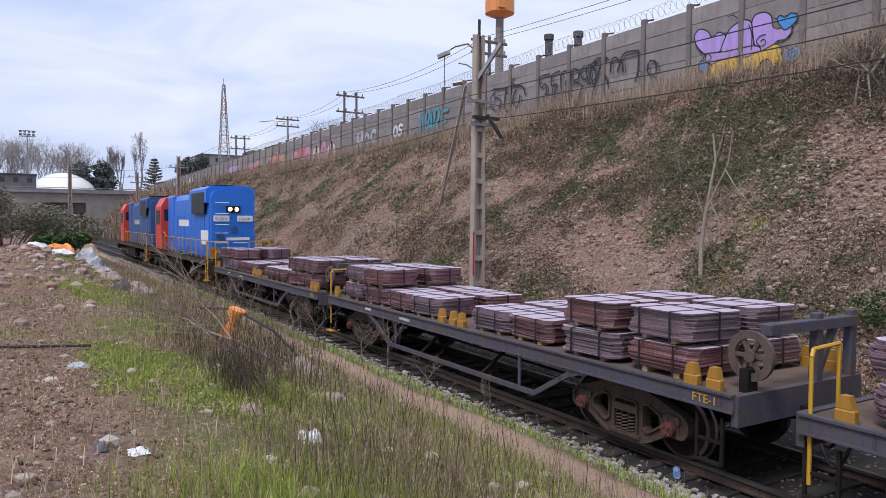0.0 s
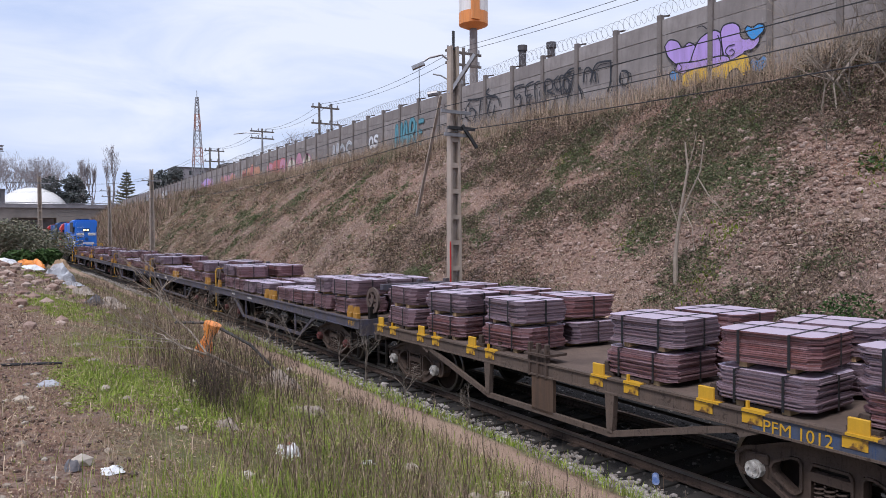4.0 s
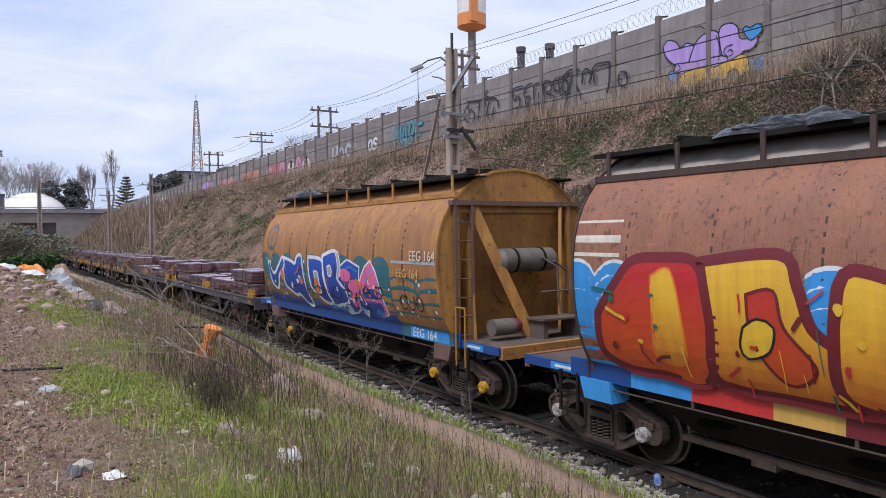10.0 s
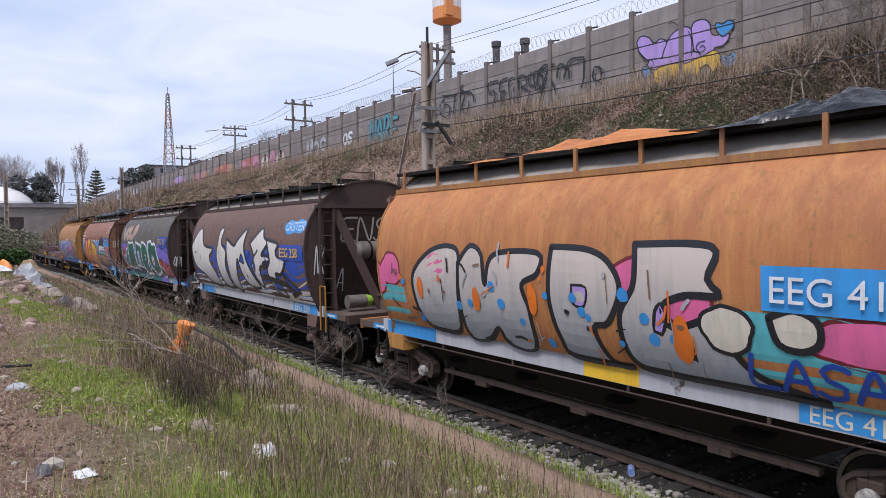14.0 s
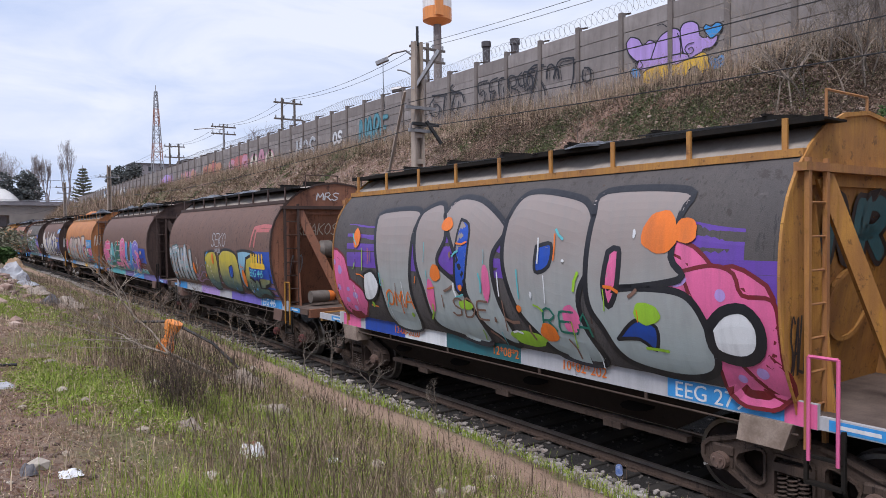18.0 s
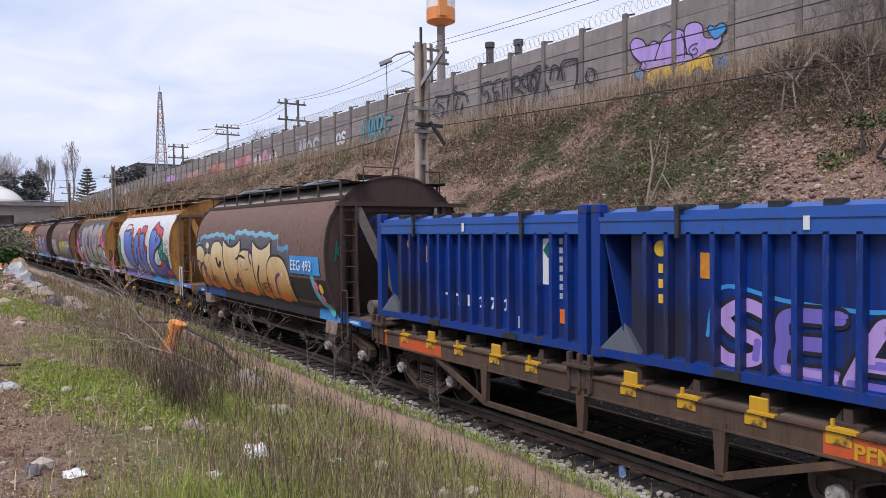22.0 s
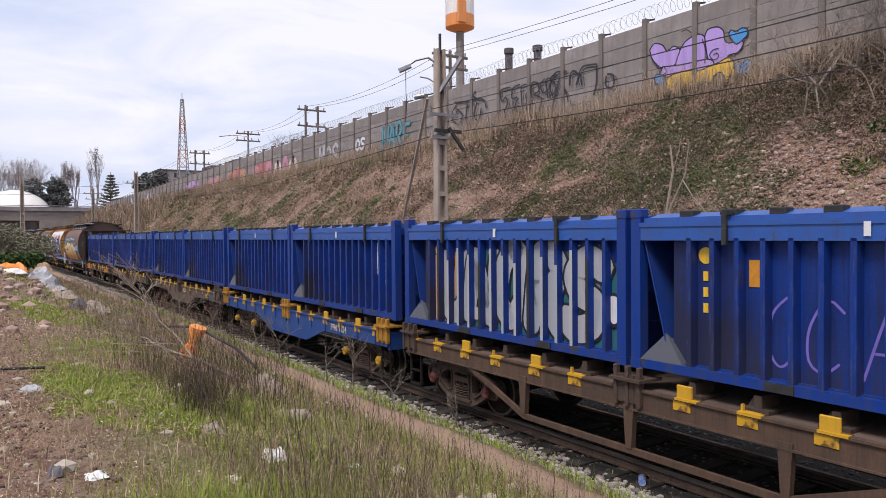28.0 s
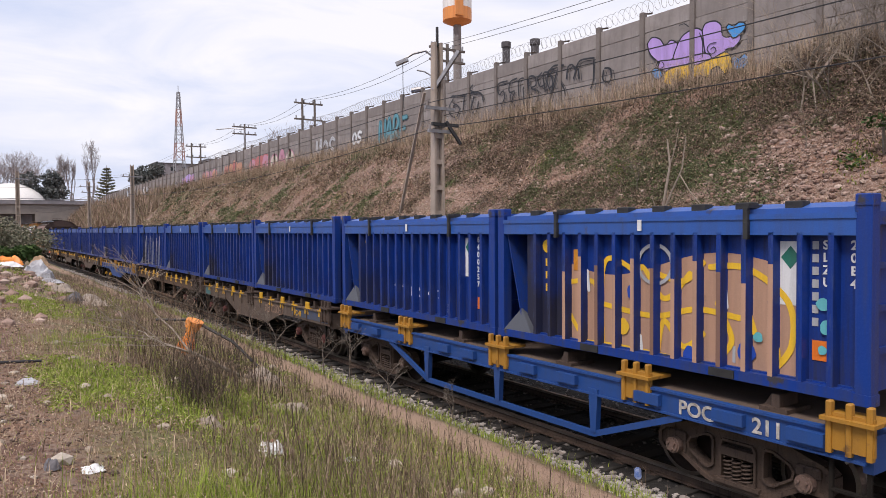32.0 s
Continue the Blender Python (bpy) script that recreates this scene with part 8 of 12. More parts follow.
def c_art_grey(root):
    s = Shape()
    band(s, 1.0, 5.9, 0.14, lambda a: 1.5 + 0.08 * math.sin(3 * a), flat_side, 0.003, 0, 0.024)
    part("painted_field", s, SP["teal"], root, "", fix=False)
    s = Shape()
    band(s, 1.0, 2.0, 0.14, lambda a: 1.45, flat_side, 0.004, 0, 0.024)
    part("painted_field", s, SP["tan"], root, "", fix=False)
    piece(root, flat_side, "UNORS", 1.3, 5.6, 0.15, 1.7, 0.42, ["grey", "fade_pale"], "black", None, lean=0.1, seed=91, rim=0.09, step=0.024, shine="black", lift=0.005)
    paint_ribs(root, 1.0, 5.6, 1.6, ["grey", "black", "grey", "fade_pale"])
    puffs(root, [(5.75, 0.75, 0.14, 0.2)], "white", 0.03, 3, flat_side, rim="black")


def c_art_gold(root):
    s = Shape()
    band(s, 1.45, 5.25, 0.08, lambda a: 1.35 + 0.18 * math.sin(1.7 * a + 0.6), flat_side, 0.003, 0, 0.024)
    part("painted_field", s, SP["tan"], root, "", fix=False)
    paint_ribs(root, 1.5, 5.2, 1.42, ["tan", "brown", "tan"])
    lines = ([(1.6, 1.3), (1.55, 0.7), (1.8, 0.3)], [(1.5, 1.0), (2.1, 1.05), (2.2, 0.75)], [(2.3, 0.2), (2.35, 1.35), (2.9, 1.25)], [(2.95, 0.4), (3.0, 1.3), (3.4, 0.9), (3.8, 1.25)],
             [(2.2, 0.75), (3.2, 0.65), (3.9, 0.8), (4.5, 0.75)], [(3.3, 0.2), (3.4, 0.6), (3.7, 0.3), (4.0, 0.5)], [(4.1, 1.35), (4.6, 1.35), (5.1, 1.0), (5.15, 0.5), (4.9, 0.15)],
             [(4.2, 0.9), (4.4, 0.5), (4.3, 0.3)], [(1.6, 0.12), (2.6, 0.15), (3.8, 0.12), (5.0, 0.12)], [(4.6, 0.9), (4.7, 0.6)], [(4.0, 1.4), (3.7, 1.15), (3.2, 1.25)])
    for i, pts in enumerate(lines):
        s = Shape()
        stroke(s, pts, 0.075, flat_side, 0.008 + 0.0006 * i, 0, 0.024)
        part("graffiti_stroke", s, SP["yellow"], root, "", fix=False)
    for i, (a, v) in enumerate(((2.0, 1.2), (3.0, 0.35), (4.3, 1.15), (3.6, 1.45), (2.6, 1.0), (4.9, 0.3))):
        s = Shape()
        stroke(s, [(a, v), (a + 0.03, v - 0.28)], 0.06, flat_side, 0.016, 0, 0.03)
        part("paint_drip", s, SP["white"], root, "", fix=False)
    puffs(root, [(4.6, 0.35, 0.12, 0.12), (2.85, 0.95, 0.08, 0.1), (3.8, 0.2, 0.09, 0.12)], "blue", 0.02, 3, flat_side)
    puffs(root, [(1.9, 1.0, 0.07, 0.07), (4.75, 0.55, 0.06, 0.06), (5.5, 1.0, 0.07, 0.07), (5.55, 0.75, 0.08, 0.08), (5.5, 0.5, 0.05, 0.05)], "aqua", 0.022, 4, flat_side)
    puffs(root, [(2.7, 0.45, 0.1, 0.12), (4.95, 0.4, 0.08, 0.1)], "yellow", 0.018, 4, flat_side)
    s = Shape()
    stroke(s, [(3.25 + 0.28 * math.cos(q * 0.5), 1.35 + 0.26 * math.sin(q * 0.5)) for q in range(13)], 0.05, flat_side, 0.02, 0, 0.03)
    part("graffiti_ring", s, SP["grey"], root, "", fix=False)


def c_art_purple(root):
    piece(root, flat_side, "SEAO", 1.9, 5.0, 0.12, 0.95, 0.16, ["lilac", "violet"], "black", lean=0.05, seed=93, rim=0.09, step=0.024)
    s = Shape()
    stroke(s, [(1.8, 0.5), (2.0, 1.1), (2.8, 1.0), (3.6, 0.95), (4.6, 1.0), (4.9, 0.7)], 0.05, flat_side, 0.004, 0, 0.024)
    part("graffiti_stroke", s, SP["sky"], root, "", fix=False)


def c_art_line(root):
    for i in range(3):
        scrawl(root, ("OC", "AN", "VO")[i], 1.9 + 1.1 * i, 2.8 + 1.1 * i, 0.3, 1.1, 0.03, "violet", flat_side, 0.004)


BOXES = [[("TTE171", None), ("", c_art_purple)], [("TTE143", None), ("TTE110", None)], [("TTE164", None), ("TTE216", None)], [("", None), ("", None)],
         [("", c_art_grey), ("", c_art_line)], [("TTE034", None), ("TTE112", None)], [("TTE241", None), ("", c_art_gold)]]
BOX_FRONT, BOX_PITCH = -232.75, 12.625
BOX_WAGONS = [("rust-brown container wagon with a trussed underframe", M_RUSTSILL, "truss", "white", M_YELLOW, "PFM 1005", M_YELLOW),
              ("dull grey container wagon with yellow lock blocks", M_GREYSILL, "belly", "white", M_YELLOW, "PFC", M_WHITE),
              ("grey-brown container wagon with a worn blue end", M_GREYSILL, "belly", "red", M_YELLOW, "PFC 030", M_WHITE),
              ("bright blue container wagon with a deep belly sill", M_BLUESILL, "belly", "yellow", M_YELLOW, "", M_WHITE),
              ("rusty brown container wagon with yellow lock blocks", M_RUSTSILL, "truss", "red", M_YELLOW, "", M_WHITE),
              ("grey container wagon with scratched side sill", M_GREYSILL, "belly", "red", M_YELLOW, "PFC 49", M_YELLOW),
              ("bright blue container wagon with ochre corner brackets", M_BLUESILL, "truss", "rust", M_OCHRE, "POC 211", M_CAPWHT)]
MARKS = [[("PFM 1005", -3.7, 0.22, M_YELLOW), ("FTE2", 5.75, 0.13, M_YELLOW)], [("FTE2", 5.75, 0.13, M_YELLOW)], [("PFC", 0.18, 0.24, M_WHITE), ("030", -0.61, 0.24, M_WHITE), ("PFC", -4.07, 0.2, M_YELLOW)],
         [("PFM 1034", -3.0, 0.22, M_CAPWHT)], [], [("PFC", 0.38, 0.24, M_WHITE), ("PFC 49", -3.5, 0.2, M_YELLOW)], [("POC", -3.66, 0.25, M_CAPWHT), ("211", -4.66, 0.25, M_CAPWHT)]]
BIG_BRACKET = bracket().mesh("corner_bracket", M_OCHRE)
DARK_BRACKET = bracket().mesh("corner_bracket", M_FRAME)
for k, ((label, sill, style, caps, mark, number, ink), pair) in enumerate(zip(BOX_WAGONS, BOXES)):
    front = BOX_FRONT - BOX_PITCH * k
    root, h = wagon_base("container_wagon", label, BOX_PITCH, sill, 2.0, caps, style)
    if mark is M_YELLOW:
        locks(root, h, mark, [0.7, 1.6, 2.5, 3.4, 4.4, 5.3, 7.2, 8.1, 9.0, 9.9, 10.8, 11.7], BOX_PITCH)
        spots, bm = [h - 0.15, 0.0, -h + 0.15], DARK_BRACKET if k != 3 else BIG_BRACKET
    else:
        spots, bm = [h - 0.15, 3.0, -0.05, -3.0, -h + 0.15], BIG_BRACKET
        for y in (4.8, 1.4, -1.4, -4.8):
            for e in (-1, 1):
                part("deck_support", SUPPORT, None, root, "", pose(-1.2 if e < 0 else 0.7, y, 1.171))
        for y in (5.2, 4.3, 3.2, 1.6, 0.8, -0.8, -1.7, -3.2, -4.38, -5.3):
            part("side_lug", Shape().box(-1.46, -1.38, y - 0.2, y + 0.2, 0.98, 1.12), sill, root)
    for y in spots:
        part("corner_bracket", bm, None, root, "steel corner bracket", pose(-1.39, y, 1.17))
        part("corner_bracket", bm, None, root, "", pose(1.39, y, 1.17, 0, 0, 180))
    for word, y, size, color in MARKS[k]:
        letters("lettering", word, size, color, root, y, 0.94, -1.39, weight=0.006)
    if k == 0:
        part("paint_patch", Shape().box(-1.3845, -1.3815, -5.2, -3.4, 0.92, 1.15), M_ORANGE, root, "red-orange paint patch")
        part("paint_patch", Shape().box(-1.3845, -1.3815, -h + 0.05, -h + 0.45, 0.92, 1.15), M_ORANGE, root)
        part("paint_patch", Shape().box(-1.3845, -1.3815, h - 0.45, h - 0.05, 0.92, 1.15), M_ORANGE, root)
        part("paint_patch", Shape().box(-1.3845, -1.3815, h - 2.4, h - 0.95, 0.92, 1.15), M_ORANGE, root)
    if k in (2, 5):
        part("paint_patch", Shape().box(-1.3845, -1.3815, -h + 0.1, -3.45, 0.92, 1.15), M_WORNBLUE, root, "worn blue paint patch")
        part("paint_patch", Shape().box(-1.3845, -1.3815, h - 1.3, h - 0.7, 0.9, 1.13), SP["teal"], root)
    if k == 5:
        scrawl(root, "KENCUOEO", 0.0, 1.45, 0.84, 1.08, 0.017, "tan", lambda a, v, lift: (-1.384 - lift, -1.3 - a, v), 0.003)
    if k in (1, 2):
        scrawl(root, "MAKS", 1.6, 2.9, 0.92, 1.12, 0.014, "tan", lambda a, v, lift: (-1.384 - lift, 4.4 - a, v), 0.003)
    MOVERS.append((root, front - BOX_PITCH / 2, 0.0, 0.0, 0.0))
    for i, (word, art) in enumerate(pair):
        container(front - BOX_PITCH / 2 + 0.04 * k + (3.068 if i == 0 else -3.068), word, art,
                  {c_art_grey: "blue ribbed container covered by grey graffiti letters", c_art_gold: "blue ribbed container with brown and yellow graffiti",
                   c_art_purple: "blue ribbed container with pale purple graffiti", c_art_line: "blue ribbed container with thin blue scribbles"}.get(art, ""))


# ---- locomotives ----
M_LOCO = paint("locomotive_blue_paint", (0.02, 0.15, 0.58), (0.03, 0.06, 0.15), 0.78, 0.35, 0.2)
M_LOCODK = paint("locomotive_faded_blue_paint", (0.02, 0.075, 0.22), (0.05, 0.05, 0.06), 0.6, 0.5)
M_CABRED = paint("cab_red_paint", (0.56, 0.04, 0.025), (0.2, 0.04, 0.03), 0.75, 0.4)
M_GLASSDK = Nodes("dark_window_glass", 0.08).done((0.015, 0.018, 0.02))
M_LAMP = Nodes("headlight_glow")
M_LAMP.bsdf.inputs["Emission Color"].default_value = (1.0, 0.72, 0.38, 1)
M_LAMP.bsdf.inputs["Emission Strength"].default_value = 4.0
M_LAMP = M_LAMP.done((1.0, 0.8, 0.5))
LOCO_WHEELS = []


def loco_bogie(root, y):
    b = part("bogie", Shape().box(-0.9, 0.9, -2.3, 2.3, 0.55, 0.75), M_DARK, root, "grimy three-axle bogie", pose(0, y, 0))
    for x in (-1.12, 1.12):
        s = Shape().prism([(-2.5, 0.5), (-2.4, 0.86), (2.4, 0.86), (2.5, 0.5), (1.6, 0.44), (0.85, 0.62), (-0.85, 0.62), (-1.6, 0.44)], "x", x - 0.08, x + 0.08)
        for e in (-1.9, 0, 1.9):
            s.box(x - 0.13, x + 0.13, e - 0.2, e + 0.2, 0.34, 0.7, 0, 0.03)
        part("side_frame", s, M_FRAME, b)
    for e in (-1.9, 0.0, 1.9):
        WHEELS.setdefault(("loco", e), []).append(part("wheelset", WHEELSET, None, b, "", pose(0, e, 0.457)))


def tall_part(name, shape, mats, parent, label=""):
    """Hoods and cab stand high and broad over the walkway."""
    shape.v = [(1.14 * x if abs(x) < 1.3 else x, y, 1.5 + (z - 1.5) * 1.19 if z > 1.5 else z) for x, y, z in shape.v]
    return part(name, shape, mats, parent, label)


def locomotive(rear, hood, cab, label, lit):
    L = 19.4
    root = tagged(new("locomotive"), label, "locomotive", "locomotives of the train")
    h = L / 2 - 0.5
    part("frame", Shape().box(-1.5, 1.5, -h, h, 1.2, 1.46).box(-1.45, 1.45, -h, -h + 0.12, 0.7, 1.3).box(-1.45, 1.45, h - 0.12, h, 0.7, 1.3), M_FRAME, root)
    part("walkway", Shape().box(-1.53, 1.53, -h, h, 1.46, 1.5), M_DARK, root)
    part("fuel_tank", Shape().box(-1.35, 1.35, -2.2, 2.2, 0.42, 1.15, 0, 0.1), M_DARK, root)
    y0, y1 = -h + 1.1, h - 5.4
    prof = [(-0.92, 1.5), (-0.92, 3.98), (-0.8, 4.2), (-0.4, 4.3), (0.4, 4.3), (0.8, 4.2), (0.92, 3.98), (0.92, 1.5)]
    body = tall_part("long_hood", Shape().prism(prof, "y", y0, y1), hood, root)
    tall_part("radiator_housing", Shape().prism([(-1.05, 3.75), (-1.05, 4.32), (-0.8, 4.46), (0.8, 4.46), (1.05, 4.32), (1.05, 3.75)], "y", y0 + 0.5, y0 + 4.6), hood, body)
    for x in (-1.055, 1.055):
        tall_part("radiator_grille", Shape().box(x - 0.012, x + 0.012, y0 + 0.9, y0 + 3.9, 3.3, 4.2), M_BLACK, body, "black radiator grille")
    for i, y in enumerate(np.arange(y0 + 0.4, y1 - 0.7, 1.05)):
        tall_part("hood_door", Shape().box(-0.94, -0.918, y, y + 0.95, 1.7, 3.25, 0, 0.0), hood, body)
    tall_part("air_filter_box", Shape().box(-0.98, 0.98, y1 - 2.1, y1 - 0.2, 2.2, 4.25, 0, 0.05), hood, body)
    for y in (y0 + 2.5, y0 + 4.0):
        tall_part("roof_fan", Shape().rod((0, y, 4.46), (0, y, 4.56), 0.55, 18), M_DARK, body)
    tall_part("exhaust_stack", Shape().box(-0.3, 0.3, y0 + 6.6, y0 + 7.4, 4.3, 4.5), M_DARK, body)
    # cab and short hood
    c0, c1 = y1, y1 + 2.3
    cb = tall_part("cab", Shape().prism([(-1.48, 1.5), (-1.48, 3.75), (-1.05, 4.20), (-0.5, 4.36), (0.5, 4.36), (1.05, 4.20), (1.48, 3.75), (1.48, 1.5)], "y", c0, c1), cab, root, "red driver's cab")
    for x in (-1.49, 1.49):
        tall_part("cab_window", Shape().box(x - 0.012, x + 0.012, c0 + 0.45, c0 + 1.15, 2.8, 3.55), M_GLASSDK, cb)
        tall_part("cab_window", Shape().box(x - 0.012, x + 0.012, c0 + 1.3, c0 + 1.95, 2.8, 3.55), M_GLASSDK, cb)
    for x in (-1.05, 0.65):
        tall_part("cab_window", Shape().box(x - 0.1, x + 0.32, c0 - 0.012, c0 + 0.012, 3.0, 3.6) if x < 0 else Shape().box(x + 0.3, x + 0.7, c0 - 0.012, c0 + 0.012, 3.0, 3.6), M_GLASSDK, cb)
    tall_part("short_hood", Shape().box(-0.92, 0.92, c1, h - 1.2, 1.5, 2.9, 0, 0.1), cab, root)
    # rear face: lamps, number boards, rungs
    yf = y0 - 0.012
    if lit:
        tall_part("headlight_housing", Shape().box(-0.3, 0.3, yf - 0.04, yf + 0.02, 3.35, 3.62, 0, 0.0), M_DARK, body)
        for x in (-0.14, 0.14):
            tall_part("headlight", Shape().disc((x, yf - 0.05, 3.48), "y", 0.085, 0.03, 18), M_LAMP, body, "glowing warm headlight")
        for x in (-0.5, 0.5):
            b = tall_part("number_board", Shape().box(x - 0.33, x + 0.33, yf - 0.03, yf + 0.02, 2.98, 3.22), M_WHITE, body, "white number board")
            c = letters("lettering", "D-3301", 0.19, M_BLACK, b, 0, 0, 0)
            c.matrix_basis = Matrix(((1, 0, 0, 1.14 * x - 0.31), (0, 0, -1, yf - 0.034), (0, 1, 0, 3.32), (0, 0, 0, 1)))
        for z in (1.7, 2.1, 2.5, 2.85, 3.3, 3.75):
            tall_part("grab_rung", Shape().line([(-0.75, yf, z), (-0.75, yf - 0.08, z), (-0.2, yf - 0.08, z), (-0.2, yf, z)], 0.014, 5), M_WHITE, body)
        tall_part("name_bar", Shape().box(-0.3, 0.7, yf - 0.004, yf, 2.2, 2.32).box(0.0, 0.6, yf - 0.004, yf, 2.08, 2.12), M_WHITE, body, "white painted name bar")
        tall_part("round_port", Shape().disc((0.05, yf, 2.65), "y", 0.15, 0.05, 16), M_LOCODK, body)
        tall_part("round_port", Shape().disc((-0.55, yf, 2.35), "y", 0.17, 0.05, 16), M_LOCODK, body)
        for x in (-0.98, 0.98):
            tall_part("marker_lamp", Shape().box(x - 0.18, x + 0.18, -h + 0.15, -h + 0.3, 1.5, 1.95), M_OCHRE, root, "yellow marker lamp box")
            tall_part("marker_lens", Shape().disc((x, -h + 0.14, 1.8), "y", 0.09, 0.04, 14), M_RED, root)
        tall_part("name_bar", Shape().box(-0.945, -0.941, y0 + 5.4, y0 + 8.2, 2.75, 3.05), M_WHITE, body)
        tall_part("number_bar", Shape().box(-0.945, -0.941, y0 + 0.6, y0 + 2.3, 2.0, 2.6), M_WHITE, body)
    else:
        tall_part("name_bar", Shape().box(-0.945, -0.941, y0 + 5.4, y0 + 8.2, 2.75, 3.05), M_CAPWHT, body)
    # handrails
    rail = M_YELLOW
    for x in (-1.48, 1.48):
        part("handrail", Shape().line([(x, -h + 0.2, 2.35), (x, y1 - 1.5, 2.35), (x, y1 - 1.2, 2.55), (x, y1, 2.6)], 0.022, 6), rail, root, "yellow tube handrail")
        for y in np.arange(-h + 0.25, y1, 1.15):
            part("stanchion", Shape().rod((x, y, 1.46), (x, y, 2.36), 0.02, 6), rail, root)
        part("end_steps", Shape().box(x - 0.12, x + 0.12, -h - 0.05, -h + 0.4, 0.45, 0.5).box(x - 0.12, x + 0.12, -h - 0.05, -h + 0.4, 0.85, 0.9).rod((x, -h - 0.05, 0.45), (x, -h - 0.05, 2.3), 0.025, 6).rod((x, -h + 0.4, 0.45), (x, -h + 0.4, 1.5), 0.025, 6), rail, root, "yellow corner steps")
    part("end_rail", Shape().line([(-1.48, -h + 0.1, 2.3), (-0.5, -h + 0.1, 2.3)], 0.025, 6).line([(0.5, -h + 0.1, 2.3), (1.48, -h + 0.1, 2.3)], 0.025, 6), rail, root)
    for x in (-1.1, -0.5, 0.5, 1.1):
        part("stanchion", Shape().rod((x, -h + 0.1, 1.46), (x, -h + 0.1, 2.3), 0.022, 6), rail, root)
    for e in (-1, 1):
        loco_bogie(root, e * 6.1)
        part("coupler", COUPLER, None, root, "", pose(0, e * (h + 0.1), 0.05, 0, 0, 0 if e > 0 else 180))
    MOVERS.append((root, rear + L / 2, 0.0, 0.0, 0.0))


locomotive(41.94, M_LOCO, M_CABRED, "bright blue diesel locomotive with a red cab and yellow rails", True)
locomotive(61.34, M_LOCODK, M_CABRED, "faded blue diesel locomotive with a red cab", False)


# ---- the cutting: ground, track, wall ----
def soil():
    m = Nodes("soil_and_grass", 0.95)
    pos, px, py, pz = m.place()
    broad, mid, fine = m.noise(0.22, 6, 0.6, pos), m.noise(1.3, 6, 0.65, pos), m.noise(14.0, 4, 0.7, pos)
    grit = m.noise(45.0, 3, 0.7, pos)
    peb = m.voronoi(11.0, pos)
    pick = m.voronoi(11.0, pos, "Color")
    earth = m.mix(m.grey(mid, 0.3, 0.7), (0.110, 0.052, 0.036), (0.27, 0.155, 0.10))
    earth = m.mix(m.math("MULTIPLY", m.grey(grit, 0.40, 0.66), 0.7), earth, (0.036, 0.020, 0.014))
    earth = m.mix(m.math("MULTIPLY", m.grey(fine, 0.52, 0.66), 0.45), earth, (0.38, 0.25, 0.17))
    stony = m.math("MULTIPLY", m.grey(peb, 0.30, 0.16), m.grey(pick, 0.55, 0.6))
    earth = m.mix(m.math("MULTIPLY", stony, 0.6), earth, (0.23, 0.165, 0.125))
    green = m.mix(m.grey(fine, 0.3, 0.7), (0.045, 0.055, 0.016), (0.16, 0.19, 0.045))
    # the field is grassy, bare on its far edge
    f = m.math("MULTIPLY", m.grey(m.noise(0.5, 5, 0.6, pos), 0.40, 0.54), m.step(m.math("ADD", px, m.math("MULTIPLY", mid, 1.2)), 1.1, 1.9))
    near = m.math("LESS_THAN", px, 7.1)
    c = m.mix(m.math("MULTIPLY", m.math("MULTIPLY", f, near), 0.65), earth, green)
    # trodden path beside the ballast
    side = m.math("ADD", px, m.math("MULTIPLY", mid, 0.55))
    on = m.math("MULTIPLY", m.step(side, 5.68, 5.86), m.step(side, 6.62, 6.45))
    c = m.mix(m.math("MULTIPLY", on, 0.9), c, m.mix(m.grey(grit, 0.35, 0.65), (0.37, 0.25, 0.175), (0.27, 0.18, 0.125)))
    # the cutting's slope: reddish earth, dark crumbs and half-buried cobbles
    slope = m.math("GREATER_THAN", px, 11.0)
    stretch = m.n.new("ShaderNodeMapping")
    stretch.inputs["Scale"].default_value = (1.0, 0.45, 1.0)
    m.l.new(pos, stretch.inputs[0])
    long_pos = stretch.outputs[0]
    zone, redness, clod = m.noise(0.55, 7, 0.68, long_pos), m.noise(0.28, 5, 0.6, long_pos), m.noise(5.0, 5, 0.7, pos)
    red = m.mix(m.grey(redness, 0.40, 0.62), (0.215, 0.138, 0.102), (0.40, 0.20, 0.128))
    red = m.mix(m.math("MULTIPLY", m.grey(zone, 0.48, 0.62), 0.6), red, (0.130, 0.105, 0.066))
    red = m.mix(m.math("MULTIPLY", m.grey(clod, 0.46, 0.62), 0.5), red, (0.065, 0.038, 0.027))
    for size, near, far, keep in ((30.0, 0.30, 0.18, 0.46), (11.0, 0.32, 0.20, 0.70)):
        cell, pick2 = m.voronoi(size, pos), m.voronoi(size, pos, "Color")
        gap = m.math("MULTIPLY", m.grey(cell, 0.36, 0.55), 0.28)
        red = m.mix(gap, red, (0.035, 0.023, 0.018))
        tone = m.mix(m.grey(pick2, keep, 0.9), (0.26, 0.165, 0.125), (0.46, 0.345, 0.285))
        red = m.mix(m.math("MULTIPLY", m.math("MULTIPLY", m.grey(cell, near, far), m.grey(pick2, keep, keep + 0.04)), 0.75), red, tone)
    red = m.mix(m.math("MULTIPLY", m.grey(grit, 0.44, 0.68), 0.6), red, (0.040, 0.026, 0.020))
    c = m.mix(slope, c, red)
    # bed strip goes near black: shade beneath the train put into the colour
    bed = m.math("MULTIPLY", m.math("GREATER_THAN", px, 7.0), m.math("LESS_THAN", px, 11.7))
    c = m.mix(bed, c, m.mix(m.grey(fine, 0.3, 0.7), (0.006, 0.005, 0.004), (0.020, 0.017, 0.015)))
